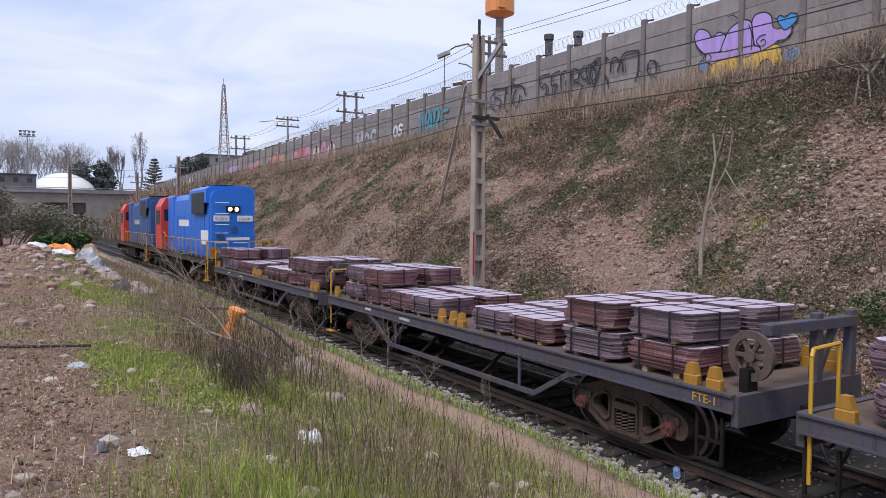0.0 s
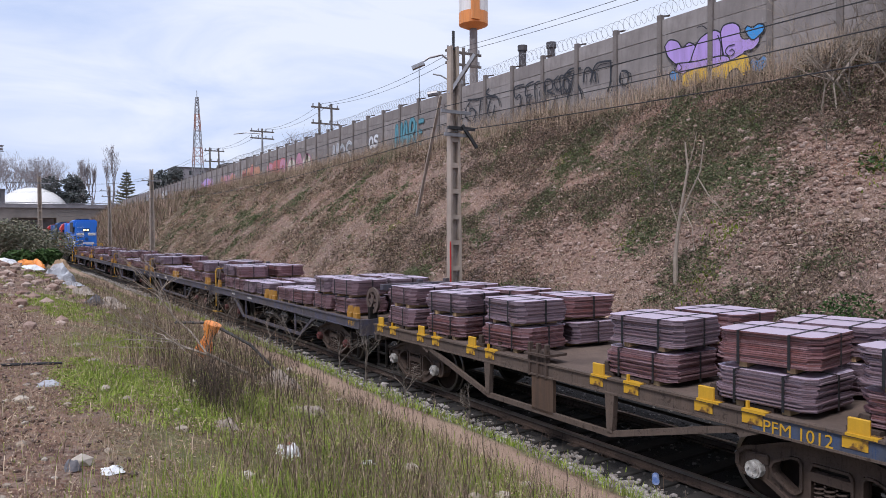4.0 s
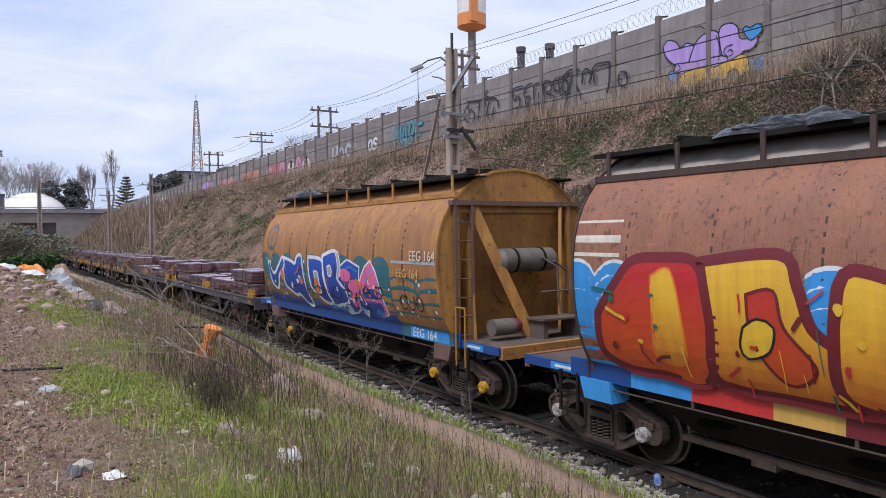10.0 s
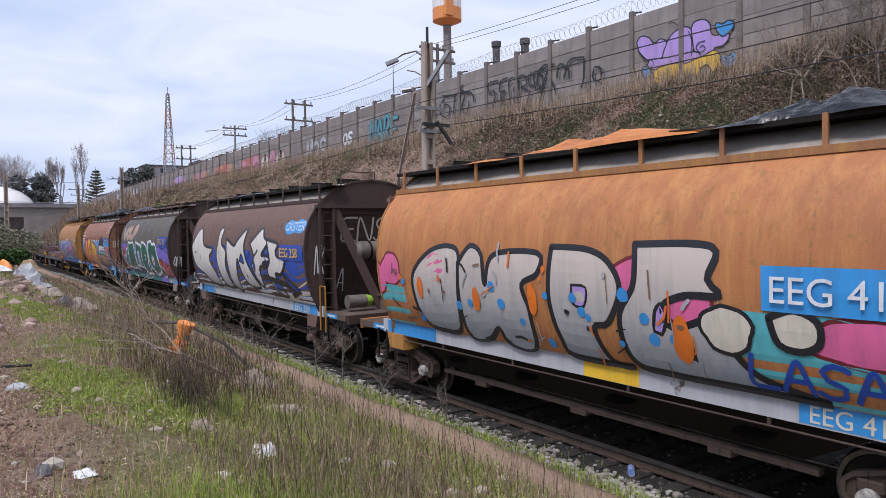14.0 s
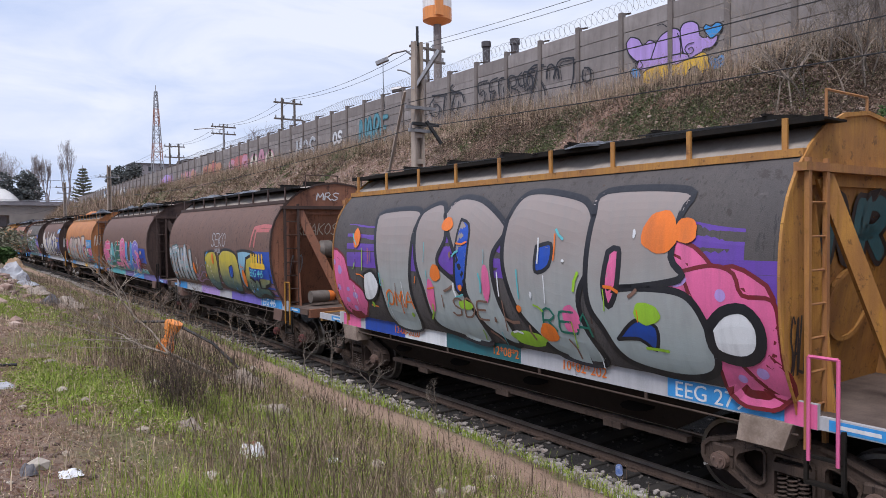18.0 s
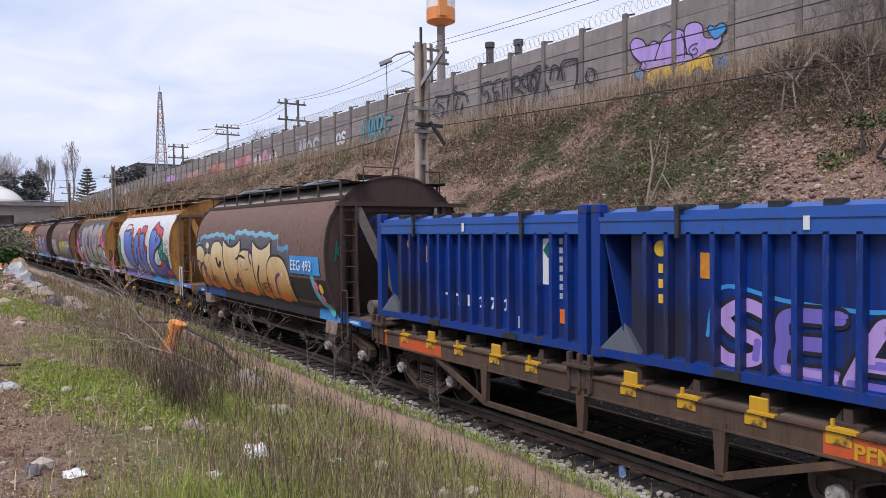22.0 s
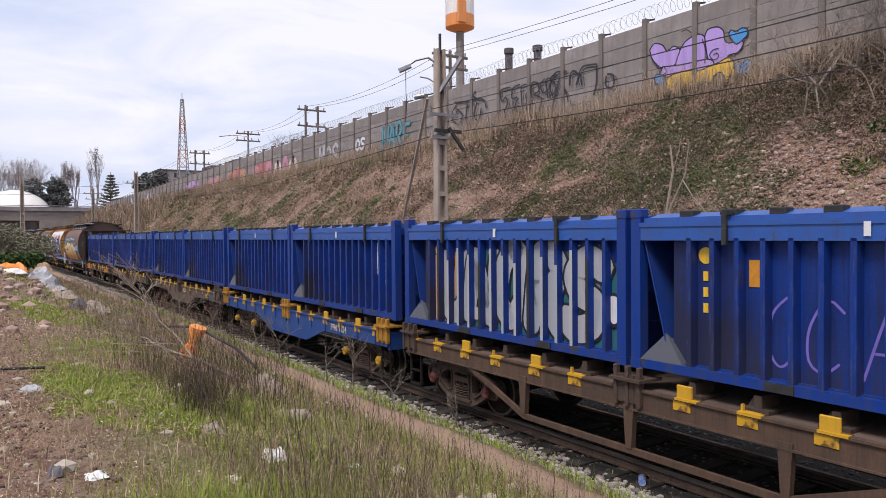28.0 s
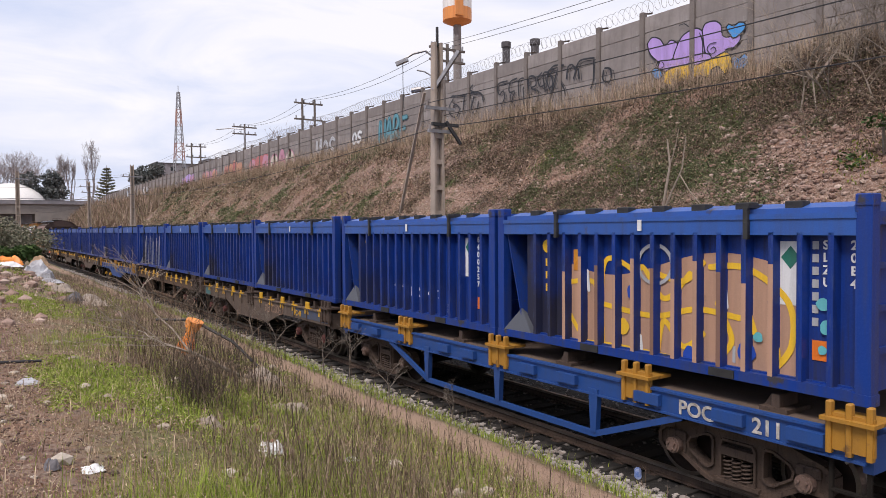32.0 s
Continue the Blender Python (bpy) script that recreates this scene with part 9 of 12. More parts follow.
    return m.done(c, m.math("ADD", m.math("ADD", fine, m.math("MULTIPLY", grit, 0.4)), m.math("MULTIPLY", mid, 2.0)), 0.045)


M_SOIL = soil()
M_CONC = Nodes("weathered_concrete", 0.85)
_n1, _n2, _n3 = M_CONC.noise(0.9, 7, 0.65), M_CONC.noise(1.4, 5, 0.6, M_CONC.mapped((2.2, 2.2, 0.3))), M_CONC.noise(38.0, 3)
_c = M_CONC.mix(M_CONC.grey(_n1, 0.35, 0.65), (0.20, 0.175, 0.165), (0.31, 0.28, 0.265))
_c = M_CONC.mix(M_CONC.math("MULTIPLY", M_CONC.grey(_n2, 0.45, 0.7), 0.6), _c, (0.12, 0.105, 0.095))
_c = M_CONC.mix(M_CONC.math("MULTIPLY", M_CONC.chance(), 0.55), _c, (0.145, 0.125, 0.115))
_c = M_CONC.mix(M_CONC.grey(M_CONC.noise(0.5, 6, 0.7), 0.60, 0.66), _c, (0.30, 0.285, 0.275))
M_CONC = M_CONC.done(_c, _n3, 0.006)
M_WALLPOST = plain("stained_post_concrete", (0.135, 0.115, 0.105), (0.19, 0.165, 0.15), 1.2, 0.9)
M_POLE = plain("pale_pole_concrete", (0.40, 0.33, 0.27), (0.30, 0.245, 0.20), 1.5, 0.85)
M_RAILTOP = plain("polished_rail", (0.30, 0.28, 0.27), (0.2, 0.18, 0.17), 3.0, 0.3, 0.9)
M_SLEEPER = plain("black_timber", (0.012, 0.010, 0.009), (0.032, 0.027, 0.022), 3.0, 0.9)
M_WIRE = plain("black_cable", (0.02, 0.02, 0.022), (0.03, 0.03, 0.03), 2.0, 0.6)
M_ZINC = plain("galvanised_steel", (0.34, 0.34, 0.35), (0.24, 0.235, 0.24), 4.0, 0.5, 0.6)


def stones_mat(name, tones, rough=0.85):
    m = Nodes(name, rough)
    i = m.island()
    c = m.ramp(i, [(k / (len(tones) - 1), t) for k, t in enumerate(tones)])
    n = m.noise(25.0, 4)
    c = m.mix(m.math("MULTIPLY", m.grey(n, 0.4, 0.7), 0.4), c, (0.07, 0.05, 0.04))
    return m.done(c, n, 0.01)


M_BALLAST = stones_mat("ballast_stone", [(0.10, 0.09, 0.08), (0.30, 0.27, 0.25), (0.17, 0.145, 0.125), (0.42, 0.39, 0.36), (0.22, 0.18, 0.15)])
M_PEBBLE = stones_mat("river_stone", [(0.17, 0.10, 0.074), (0.32, 0.21, 0.165), (0.22, 0.128, 0.095), (0.46, 0.355, 0.295), (0.12, 0.072, 0.055)])
M_FIELDSTONE = stones_mat("field_stone", [(0.30, 0.24, 0.18), (0.46, 0.40, 0.32), (0.24, 0.19, 0.15), (0.5, 0.45, 0.38)])

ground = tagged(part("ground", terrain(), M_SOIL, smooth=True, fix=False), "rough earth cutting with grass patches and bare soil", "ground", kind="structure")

ICO = [(0, 0, 1), (0.894, 0, 0.447), (0.276, 0.851, 0.447), (-0.724, 0.526, 0.447), (-0.724, -0.526, 0.447), (0.276, -0.851, 0.447),
       (0.724, 0.526, -0.447), (-0.276, 0.851, -0.447), (-0.894, 0, -0.447), (-0.276, -0.851, -0.447), (0.724, -0.526, -0.447), (0, 0, -1)]
ICO_F = [(0, 1, 2), (0, 2, 3), (0, 3, 4), (0, 4, 5), (0, 5, 1), (1, 6, 2), (2, 7, 3), (3, 8, 4), (4, 9, 5), (5, 10, 1), (6, 7, 2), (7, 8, 3), (8, 9, 4),
         (9, 10, 5), (10, 6, 1), (11, 7, 6), (11, 8, 7), (11, 9, 8), (11, 10, 9), (11, 6, 10)]


def stone(shape, r, x, y, z, size, flat=0.65):
    q = r.uniform(0, 6.28)
    c, s = math.cos(q), math.sin(q)
    a, b = size * r.uniform(0.75, 1.3), size * r.uniform(0.6, 1.0)
    v = []
    for p in ICO:
        k = r.uniform(0.82, 1.15)
        u, w = p[0] * a * k, p[1] * b * k
        v.append((x + u * c - w * s, y + u * s + w * c, z + p[2] * size * flat * k))
    shape.add(v, ICO_F)


def scatter_stones(name, mat, count, pick, seed, label, category="stones", flat=0.65):
    r, s = random.Random(seed), Shape()
    for _ in range(count):
        x, y, size = pick(r)
        stone(s, r, x, y, ground_z(x, y) + size * flat * 0.25, size, flat)
    return tagged(part(name, s, mat, fix=False), label, category, kind="stuff")


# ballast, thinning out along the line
# stones under the train carry its shade in their colour; shoulder stones stay pale
M_DARKSTONE = stones_mat("shaded_ballast_stone", [(0.025, 0.022, 0.02), (0.10, 0.09, 0.08), (0.045, 0.04, 0.035), (0.24, 0.215, 0.195), (0.03, 0.027, 0.024)])
bed_y = lambda r: -3 + 75 * r.random() ** 1.9
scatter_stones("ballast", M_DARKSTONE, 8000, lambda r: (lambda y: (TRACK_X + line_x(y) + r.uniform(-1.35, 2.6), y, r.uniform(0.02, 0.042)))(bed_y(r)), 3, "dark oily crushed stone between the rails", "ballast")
scatter_stones("ballast_shoulder", M_BALLAST, 11500, lambda r: (lambda y: (TRACK_X + line_x(y) + r.choice((r.gauss(-1.60, 0.15), r.uniform(-2.05, -1.2), r.gauss(-1.78, 0.18))), y, 0.02 + 0.055 * r.random() ** 2))(bed_y(r)), 4, "pale grey crushed stone along the sleeper ends", "ballast")
# rails and sleepers
for e in (-0.838, 0.838):
    s = Shape()
    ys = [-360, -60, -20] + list(np.arange(0, 160, 5.0)) + [200, 300, 400]
    for a, b in zip(ys, ys[1:]):
        pa, pb = on_track(a, e).translation, on_track(b, e).translation
        s.beam((pa.x, pa.y, -0.02), (pb.x, pb.y, -0.02), 0.072, 0.04, 1)
        s.beam((pa.x, pa.y, -0.08), (pb.x, pb.y, -0.08), 0.022, 0.09, 0)
        s.beam((pa.x, pa.y, -0.135), (pb.x, pb.y, -0.135), 0.14, 0.025, 0)
    tagged(part("rail", s, [M_FRAME, M_RAILTOP]), "rusty steel rail with a polished running head", "rail", "rails of the track", "structure")
track_bed = tagged(new("track_bed"), "black timber sleepers in the ballast", "sleepers", kind="structure")
RS = random.Random(9)
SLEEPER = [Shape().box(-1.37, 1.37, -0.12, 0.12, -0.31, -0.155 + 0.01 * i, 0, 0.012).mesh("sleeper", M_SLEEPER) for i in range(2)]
PLATE = Shape().box(-0.16, 0.16, -0.09, 0.09, -0.155, -0.145).rod((-0.11, 0.04, -0.15), (-0.11, 0.04, -0.11), 0.018, 6).rod((0.11, -0.04, -0.15), (0.11, -0.04, -0.11), 0.018, 6).mesh("rail_chair", M_FRAME)
for i in range(150):
    y = -6 + 0.62 * i
    sl = part("sleeper", RS.choice(SLEEPER), None, track_bed, "", on_track(y, RS.uniform(-0.05, 0.05)) @ pose(0, 0, RS.uniform(-0.01, 0.005), 0, 0, RS.uniform(-1.5, 1.5)))
    if i < 45:
        for e in (-0.838, 0.838):
            part("rail_chair", PLATE, None, sl, "", pose(e, 0, 0))


# the wall on top of the slope
WALL_X, BAY = 21.3, 2.235


def wall_top(y):
    return 11.38 - 0.0092 * y


wall = tagged(new("wall_east"), "tall grey precast concrete slab wall with posts", "wall", kind="structure")
W_SLAB = [Shape().box(-0.05 + 0.008 * i, 0.06, -BAY / 2 + 0.06, BAY / 2 - 0.06, 0.008, 0.592, 0, 0.012).mesh("wall_slab", M_CONC) for i in range(3)]
W_POST = Shape().box(-0.11, 0.12, -0.1, 0.1, -3.6, 0.2, 0, 0.02).mesh("wall_post", M_WALLPOST)
W_FAR = Shape().box(-0.05, 0.06, -BAY / 2 + 0.06, BAY / 2 - 0.06, -2.9, 0.0).mesh("wall_panel", M_CONC)
RW = random.Random(4)
for i in range(-12, 60):
    y = 15.7 + BAY * i
    t = wall_top(y)
    part("wall_post", W_POST, None, wall, "", pose(WALL_X, y, t))
    yc = y + BAY / 2
    if -6 < i < 22:
        for k in range(6):
            part("wall_slab", RW.choice(W_SLAB), None, wall, "", pose(WALL_X + 0.02, yc, wall_top(yc) - 0.6 * (k + 1), 0, 0, 0))
    else:
        part("wall_panel", W_FAR, None, wall, "", pose(WALL_X + 0.02, yc, wall_top(yc)))
# blocks of the plain wall behind the camera's right
tagged(part("wall_south", Shape().box(WALL_X - 0.05, WALL_X + 0.06, -400, -11.2, 7.4, 11.4), M_CONC), "grey concrete wall along the cutting", "wall", kind="structure")


def razor():
    s = Shape()
    pts = []
    n = 10
    for i in range(260 * n):
        y = 2 + 0.30 * i / n
        q = 6.28319 * i / n
        pts.append((WALL_X + 0.32 + 0.25 * math.cos(q), y, wall_top(y) + 0.46 + 0.25 * math.sin(q) + 0.05 * math.sin(0.8 * y)))
    for a, b in zip(pts, pts[1:]):
        s.rod(a, b, 0.0075, 3)
    return s


wire = tagged(new("razor_wire"), "coiled razor wire on the wall's steel arms", "razor wire")
part("wire_coil", razor(), M_ZINC, wire, "thin galvanised wire coil", fix=False)
for i in range(-5, 32):
    y = 15.7 + BAY * i
    part("wire_arm", Shape().beam((WALL_X - 0.02, y, wall_top(y) + 0.14), (WALL_X + 0.5, y, wall_top(y) + 0.27), 0.075, 0.06), M_FRAME, wire)


def wall_face(y_left):
    return lambda a, v, lift: (WALL_X - 0.062 - lift, y_left - a, v)


mural = tagged(new("wall_graffiti"), "sprayed graffiti letters and clouds on concrete slabs", "graffiti")
mf = wall_face(18.1)
patch(mural, mf, [(0.42, 10.18), (0.64, 10.37), (1.01, 10.23), (1.22, 9.96), (1.5, 10.08), (1.79, 9.88), (1.79, 9.54), (1.43, 9.35), (1.19, 9.29), (0.86, 9.47), (0.54, 9.81)], "lilac", 0.0080, "black", 0.05)
patch(mural, mf, [(1.79, 9.88), (1.97, 10.1), (2.27, 10.23), (2.57, 10.26), (2.81, 10.1), (2.84, 9.83), (2.91, 9.43), (2.74, 9.21), (2.29, 9.17), (1.83, 9.27), (1.59, 9.38)], "lilac", 0.0104, "black", 0.05)
patch(mural, mf, [(2.81, 10.1), (2.93, 10.32), (3.29, 10.33), (3.54, 10.14), (3.61, 9.78), (3.85, 9.66), (4.19, 9.74), (4.28, 9.5), (4.06, 9.28), (3.73, 9.26), (3.62, 9.03), (3.25, 9.04), (2.95, 9.3)], "lilac", 0.0128, "black", 0.05)
patch(mural, mf, [(1.02, 9.43), (1.83, 9.34), (2.95, 9.3), (3.17, 9.06), (2.74, 8.95), (1.83, 9.0), (1.28, 9.0), (0.94, 9.18)], "lilac", 0.0152, "black", 0.05)
patch(mural, mf, [(1.2, 8.58), (1.2, 8.92), (1.52, 9.06), (2.14, 9.07), (2.6, 8.98), (2.96, 9.04), (3.31, 9.09), (3.73, 9.19), (3.94, 8.96), (3.95, 8.47), (3.67, 8.46), (3.46, 8.75), (3.18, 8.68), (3.04, 8.45), (2.75, 8.57), (2.3, 8.52), (1.84, 8.47), (1.45, 8.47)], "yellow", 0.0176, "black", 0.05)
patch(mural, mf, [(3.74, 10.0), (3.84, 10.09), (4.05, 9.98), (4.22, 10.06), (4.44, 9.97), (4.44, 9.8), (4.25, 9.65), (4.03, 9.58), (3.85, 9.78)], "sky", 0.0200, "black", 0.05)
patch(mural, mf, [(3.94, 8.84), (4.07, 9.0), (4.24, 8.87), (4.42, 8.98), (4.59, 8.83), (4.53, 8.6), (4.3, 8.5), (4.08, 8.54)], "sky", 0.0224, "black", 0.05)
patch(mural, mf, [(0.63, 9.1), (0.78, 9.21), (1.03, 9.09), (1.12, 8.87), (0.95, 8.76), (0.73, 8.87)], "sky", 0.0248, "black", 0.05)
s = Shape()
stroke(s, [(3.37, 9.58), (3.13, 9.57), (3.02, 9.41), (3.2, 9.22), (3.38, 9.31), (3.28, 9.45), (3.17, 9.4)], 0.035, mf, 0.036, 0, 0.08)
stroke(s, [(1.02, 9.43), (0.86, 9.33), (1.03, 9.13), (1.22, 9.23), (1.11, 9.38)], 0.035, mf, 0.036, 0, 0.08)
stroke(s, [(4.01, 8.83), (4.1, 8.89), (4.21, 8.78), (4.14, 8.68)], 0.035, mf, 0.036, 0, 0.08)
stroke(s, [(4.3, 8.79), (4.43, 8.84), (4.48, 8.73), (4.38, 8.65)], 0.035, mf, 0.036, 0, 0.08)
stroke(s, [(1.88, 10.52), (2.08, 10.53), (2.27, 10.38)], 0.035, mf, 0.036, 0, 0.08)
stroke(s, [(2.72, 10.05), (2.84, 9.7), (2.83, 9.19)], 0.035, mf, 0.036, 0, 0.08)
part("graffiti_outline", s, SP["black"], mural, "", fix=False)
mf2 = wall_face(31.3)
TAGS = []
TAGS.append([(0.82, 10.14), (0.43, 9.76), (0.51, 9.38), (1.07, 9.15), (1.38, 9.52), (1.08, 9.81), (0.69, 9.72)])
TAGS.append([(0.69, 10.31), (1.58, 10.21), (3.02, 10.14)])
TAGS.append([(1.83, 10.12), (1.7, 9.35), (1.87, 8.97), (2.12, 9.15), (2.31, 10.05)])
TAGS.append([(2.55, 10.57), (2.31, 10.4), (2.67, 10.2), (3.25, 10.03), (3.44, 9.59)])
TAGS.append([(2.67, 9.99), (2.43, 9.39), (2.74, 9.06), (2.93, 9.29), (3.02, 9.65)])
TAGS.append([(5.33, 10.28), (4.63, 10.24), (4.7, 9.73), (5.01, 9.87), (5.12, 9.52), (4.91, 9.22), (5.01, 8.77), (5.64, 8.53), (5.84, 8.86)])
TAGS.append([(6.04, 10.28), (5.53, 10.18), (5.47, 9.73), (5.84, 9.73)])
TAGS.append([(5.88, 9.66), (5.64, 9.18), (6.08, 8.98)])
TAGS.append([(6.24, 8.96), (6.14, 10.07), (6.53, 10.19), (6.82, 9.94), (6.47, 9.69), (6.78, 9.0)])
TAGS.append([(6.92, 9.21), (6.86, 10.13), (7.29, 10.11), (7.35, 9.73), (7.01, 9.66), (7.54, 9.41), (7.43, 9.03), (7.17, 8.59)])
TAGS.append([(7.75, 10.21), (7.48, 10.01), (7.66, 9.61), (7.97, 9.68)])
TAGS.append([(7.97, 9.37), (7.84, 10.13), (8.15, 10.13), (8.08, 9.78), (8.29, 9.38)])
TAGS.append([(8.55, 10.24), (8.15, 10.19), (8.43, 9.84), (8.4, 9.5), (8.08, 9.39)])
TAGS.append([(5.55, 9.58), (5.51, 8.61)])
TAGS.append([(6.04, 8.99), (5.98, 8.54)])
TAGS.append([(6.53, 9.49), (6.48, 8.67)])
TAGS.append([(8.2, 10.18), (8.55, 10.36), (9.15, 10.27)])
TAGS.append([(8.81, 10.24), (8.56, 9.69), (8.33, 9.07), (8.21, 8.66)])
TAGS.append([(9.32, 9.67), (9.4, 10.13), (9.65, 10.2), (9.85, 9.92), (9.73, 9.6)])
TAGS.append([(9.85, 9.92), (10.13, 10.27), (10.91, 10.22)])
TAGS.append([(10.91, 10.22), (10.88, 9.38), (10.73, 9.02)])
TAGS.append([(10.01, 9.95), (10.06, 9.54)])
TAGS.append([(8.81, 9.77), (9.16, 9.29), (9.24, 8.98)])
TAGS.append([(11.44, 9.61), (11.39, 9.29), (11.66, 9.08), (11.83, 9.21), (11.8, 9.6), (11.51, 9.69)])
for i, pts in enumerate(TAGS):
    s = Shape()
    stroke(s, pts, 0.075, mf2, 0.008 + 0.0006 * i, 0, 0.1)
    stroke(s, [(p[0] + 0.16, p[1] - 0.10) for p in pts], 0.03, mf2, 0.0075 + 0.0006 * i, 0, 0.1)
    part("graffiti_letter", s, SP["black"], mural, "", fix=False)
# far words in washed-out sprays: paint fading plus distance haze in one colour
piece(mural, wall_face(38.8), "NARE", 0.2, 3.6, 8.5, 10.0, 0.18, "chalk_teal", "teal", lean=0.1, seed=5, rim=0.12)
piece(mural, wall_face(48.5), "MOS", 0.2, 3.6, 8.3, 9.8, 0.16, "grey", "white", lean=0.1, seed=6, rim=0.06)
piece(mural, wall_face(42.5), "OS", 0.2, 1.6, 8.9, 9.8, 0.16, "white", "grey", lean=0.1, seed=7, rim=0.06)
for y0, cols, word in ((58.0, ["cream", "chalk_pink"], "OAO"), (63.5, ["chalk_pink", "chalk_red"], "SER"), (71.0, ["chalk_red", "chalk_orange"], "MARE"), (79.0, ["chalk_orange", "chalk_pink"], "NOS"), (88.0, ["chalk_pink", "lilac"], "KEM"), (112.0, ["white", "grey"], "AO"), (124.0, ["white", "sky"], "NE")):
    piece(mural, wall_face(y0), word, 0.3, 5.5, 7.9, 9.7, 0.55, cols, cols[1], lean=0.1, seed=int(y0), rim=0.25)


# ---- poles, wires ----
wires = tagged(new("overhead_wires"), "black cables strung between the poles", "cables")


def wire_run(points, sag, r=0.018, n=14):
    path = []
    for (a, b) in zip(points, points[1:]):
        a, b = Vector(a), Vector(b)
        path += [a.lerp(b, i / n) - Vector((0, 0, sag * 4 * (i / n) * (1 - i / n))) for i in range(n)]
    part("cable", tube(path + [Vector(points[-1])], r), M_WIRE, wires)


def lattice_pole(x, y, top, label, arms):
    """Concrete pole with a row of recesses up its face."""
    root = tagged(new("utility_pole"), label, "utility pole", "poles beside the track")
    s = Shape()
    base = ground_z(x, y, False) - 0.6
    n = int((top - 2.0 - base) / 0.82)
    w = lambda z: 0.20 - 0.085 * (z - base) / (top - base)
    for e in (-1, 1):
        p = [(x + e * w(base), base), (x + e * w(top), top)]
        s.beam((p[0][0], y, base), (p[1][0], y, top), 0.24, 0.075, 0, (1, 0, 0))
    for i in range(n):
        z = base + 0.5 + 0.82 * i
        s.box(x - w(z) + 0.03, x + w(z) - 0.03, y - 0.10, y + 0.10, z, z + 0.15)
    s.box(x - 0.1, x + 0.1, y + 0.04, y + 0.09, base, top - 0.1)
    part("shaft", s, M_POLE, root)
    for z, half in arms:
        a = part("crossarm", Shape().box(x - half, x + half, y - 0.2, y - 0.12, z - 0.05, z + 0.05), M_ZINC, root, "grey steel crossarm")
        for e in (-0.85, 0.85):
            part("insulator", Shape().rod((x + e * half, y - 0.16, z + 0.05), (x + e * half, y - 0.16, z + 0.2), 0.045, 8), M_CONC, a)
    return root


P1 = (12.4, 18.7)
pole = lattice_pole(*P1, 9.2, "pale concrete lattice pole with lamp arm and crossarms", [(6.38, 0.45), (7.1, 0.55)])
part("street_lamp_arm", Shape().line([(12.38, 18.72, 8.7), (12.1, 18.9, 8.95), (11.75, 19.1, 8.85), (11.55, 19.22, 8.7)], 0.035, 6), M_ZINC, pole)
part("lamp_head", Shape().beam((11.3, 19.4, 8.52), (11.62, 19.18, 8.68), 0.2, 0.11), M_ZINC, pole, "grey lamp head")
part("drop_cable", Shape().line([(11.5, 19.3, 8.55), (11.5, 19.3, 7.9), (11.52, 19.28, 7.1)], 0.012, 5), M_WIRE, pole)
part("spare_lamp", Shape().beam((12.3, 18.75, 7.7), (12.9, 18.2, 8.9), 0.22, 0.1).rod((12.0, 19.0, 7.75), (11.75, 19.2, 7.7), 0.09, 8), M_ZINC, pole, "tilted metal lamp housing")
part("lamp_bracket", Shape().line([(11.9, 19.1, 8.35), (12.1, 18.95, 8.3), (12.35, 18.75, 8.1)], 0.025, 5), M_ZINC, pole)
part("pole_spike", Shape().rod((12.42, 18.7, 9.1), (12.42, 18.7, 9.7), 0.05, 6), M_WIRE, pole)
part("cable_clamp", Shape().box(12.1, 13.1, 18.5, 18.6, 6.55, 6.65).beam((12.6, 18.5, 6.7), (13.1, 18.4, 6.0), 0.09), M_WIRE, pole)
part("red_marking", Shape().box(12.16, 12.2, 18.57, 18.6, 1.6, 3.0), SP["red"], pole, "faded red paint streak")
tagged(part("leaning_stake", Shape().beam((12.9, 21.9, 3.9), (12.5, 19.6, 7.8), 0.09, 0.06), M_POLE), "thin pale wooden stake leaning on the pole", "stake")
lattice_pole(12.4, 69.8, 9.4, "grey concrete lattice pole beside the track", [(8.3, 0.9)])
lattice_pole(12.4, 98.5, 9.6, "grey concrete lattice pole beside the track", [(8.9, 1.1), (8.2, 0.9)])
lattice_pole(3.6, 76.0, 8.9, "dark concrete pole beyond the bushes", [(8.2, 0.9)])
for z, e, dip in ((7.25, -0.4, 0.35), (6.97, 0.4, 0.35), (6.45, -0.25, 0.62)):
    wire_run([(12.4 + e, -30, z + 0.1), (12.4 + e, 18.55, z), (12.4 + e, 69.7, z + 0.2), (12.4 + e, 98.4, z + 0.4), (10.0, 150, z + 0.6)], dip, 0.013)
wire_run([(12.4, 69.7, 8.4), (3.6, 76, 8.3), (-25, 82, 8.2)], 0.3, 0.014)
wire_run([(12.4, 98.4, 8.9), (-30, 104, 8.8)], 0.4, 0.018)

M_TIMBER = plain("grey_pole_timber", (0.10, 0.085, 0.075), (0.15, 0.13, 0.115), 2.0, 0.9)


def power_pole(x, y, top, twin, label):
    root = tagged(new("power_pole"), label, "power pole", "power poles above the wall")
    for e in ((-0.7, 0.7) if twin else (0.0,)):
        part("shaft", Shape().rod((x + e, y, 8.3), (x + e, y, top), 0.17, 8, 0, 0.12), M_TIMBER, root)
    for z in ((top - 0.5, top - 2.2) if twin else (top - 0.4, top - 1.3)):
        a = part("crossarm", Shape().box(x - 1.6, x + 1.6, y - 0.08, y + 0.08, z - 0.08, z + 0.08), M_TIMBER, root)
        for e in (-1.4, -0.5, 0.5, 1.4):
            part("insulator", Shape().rod((x + e, y, z + 0.08), (x + e, y, z + 0.38), 0.07, 7), M_ZINC, a)
    return root


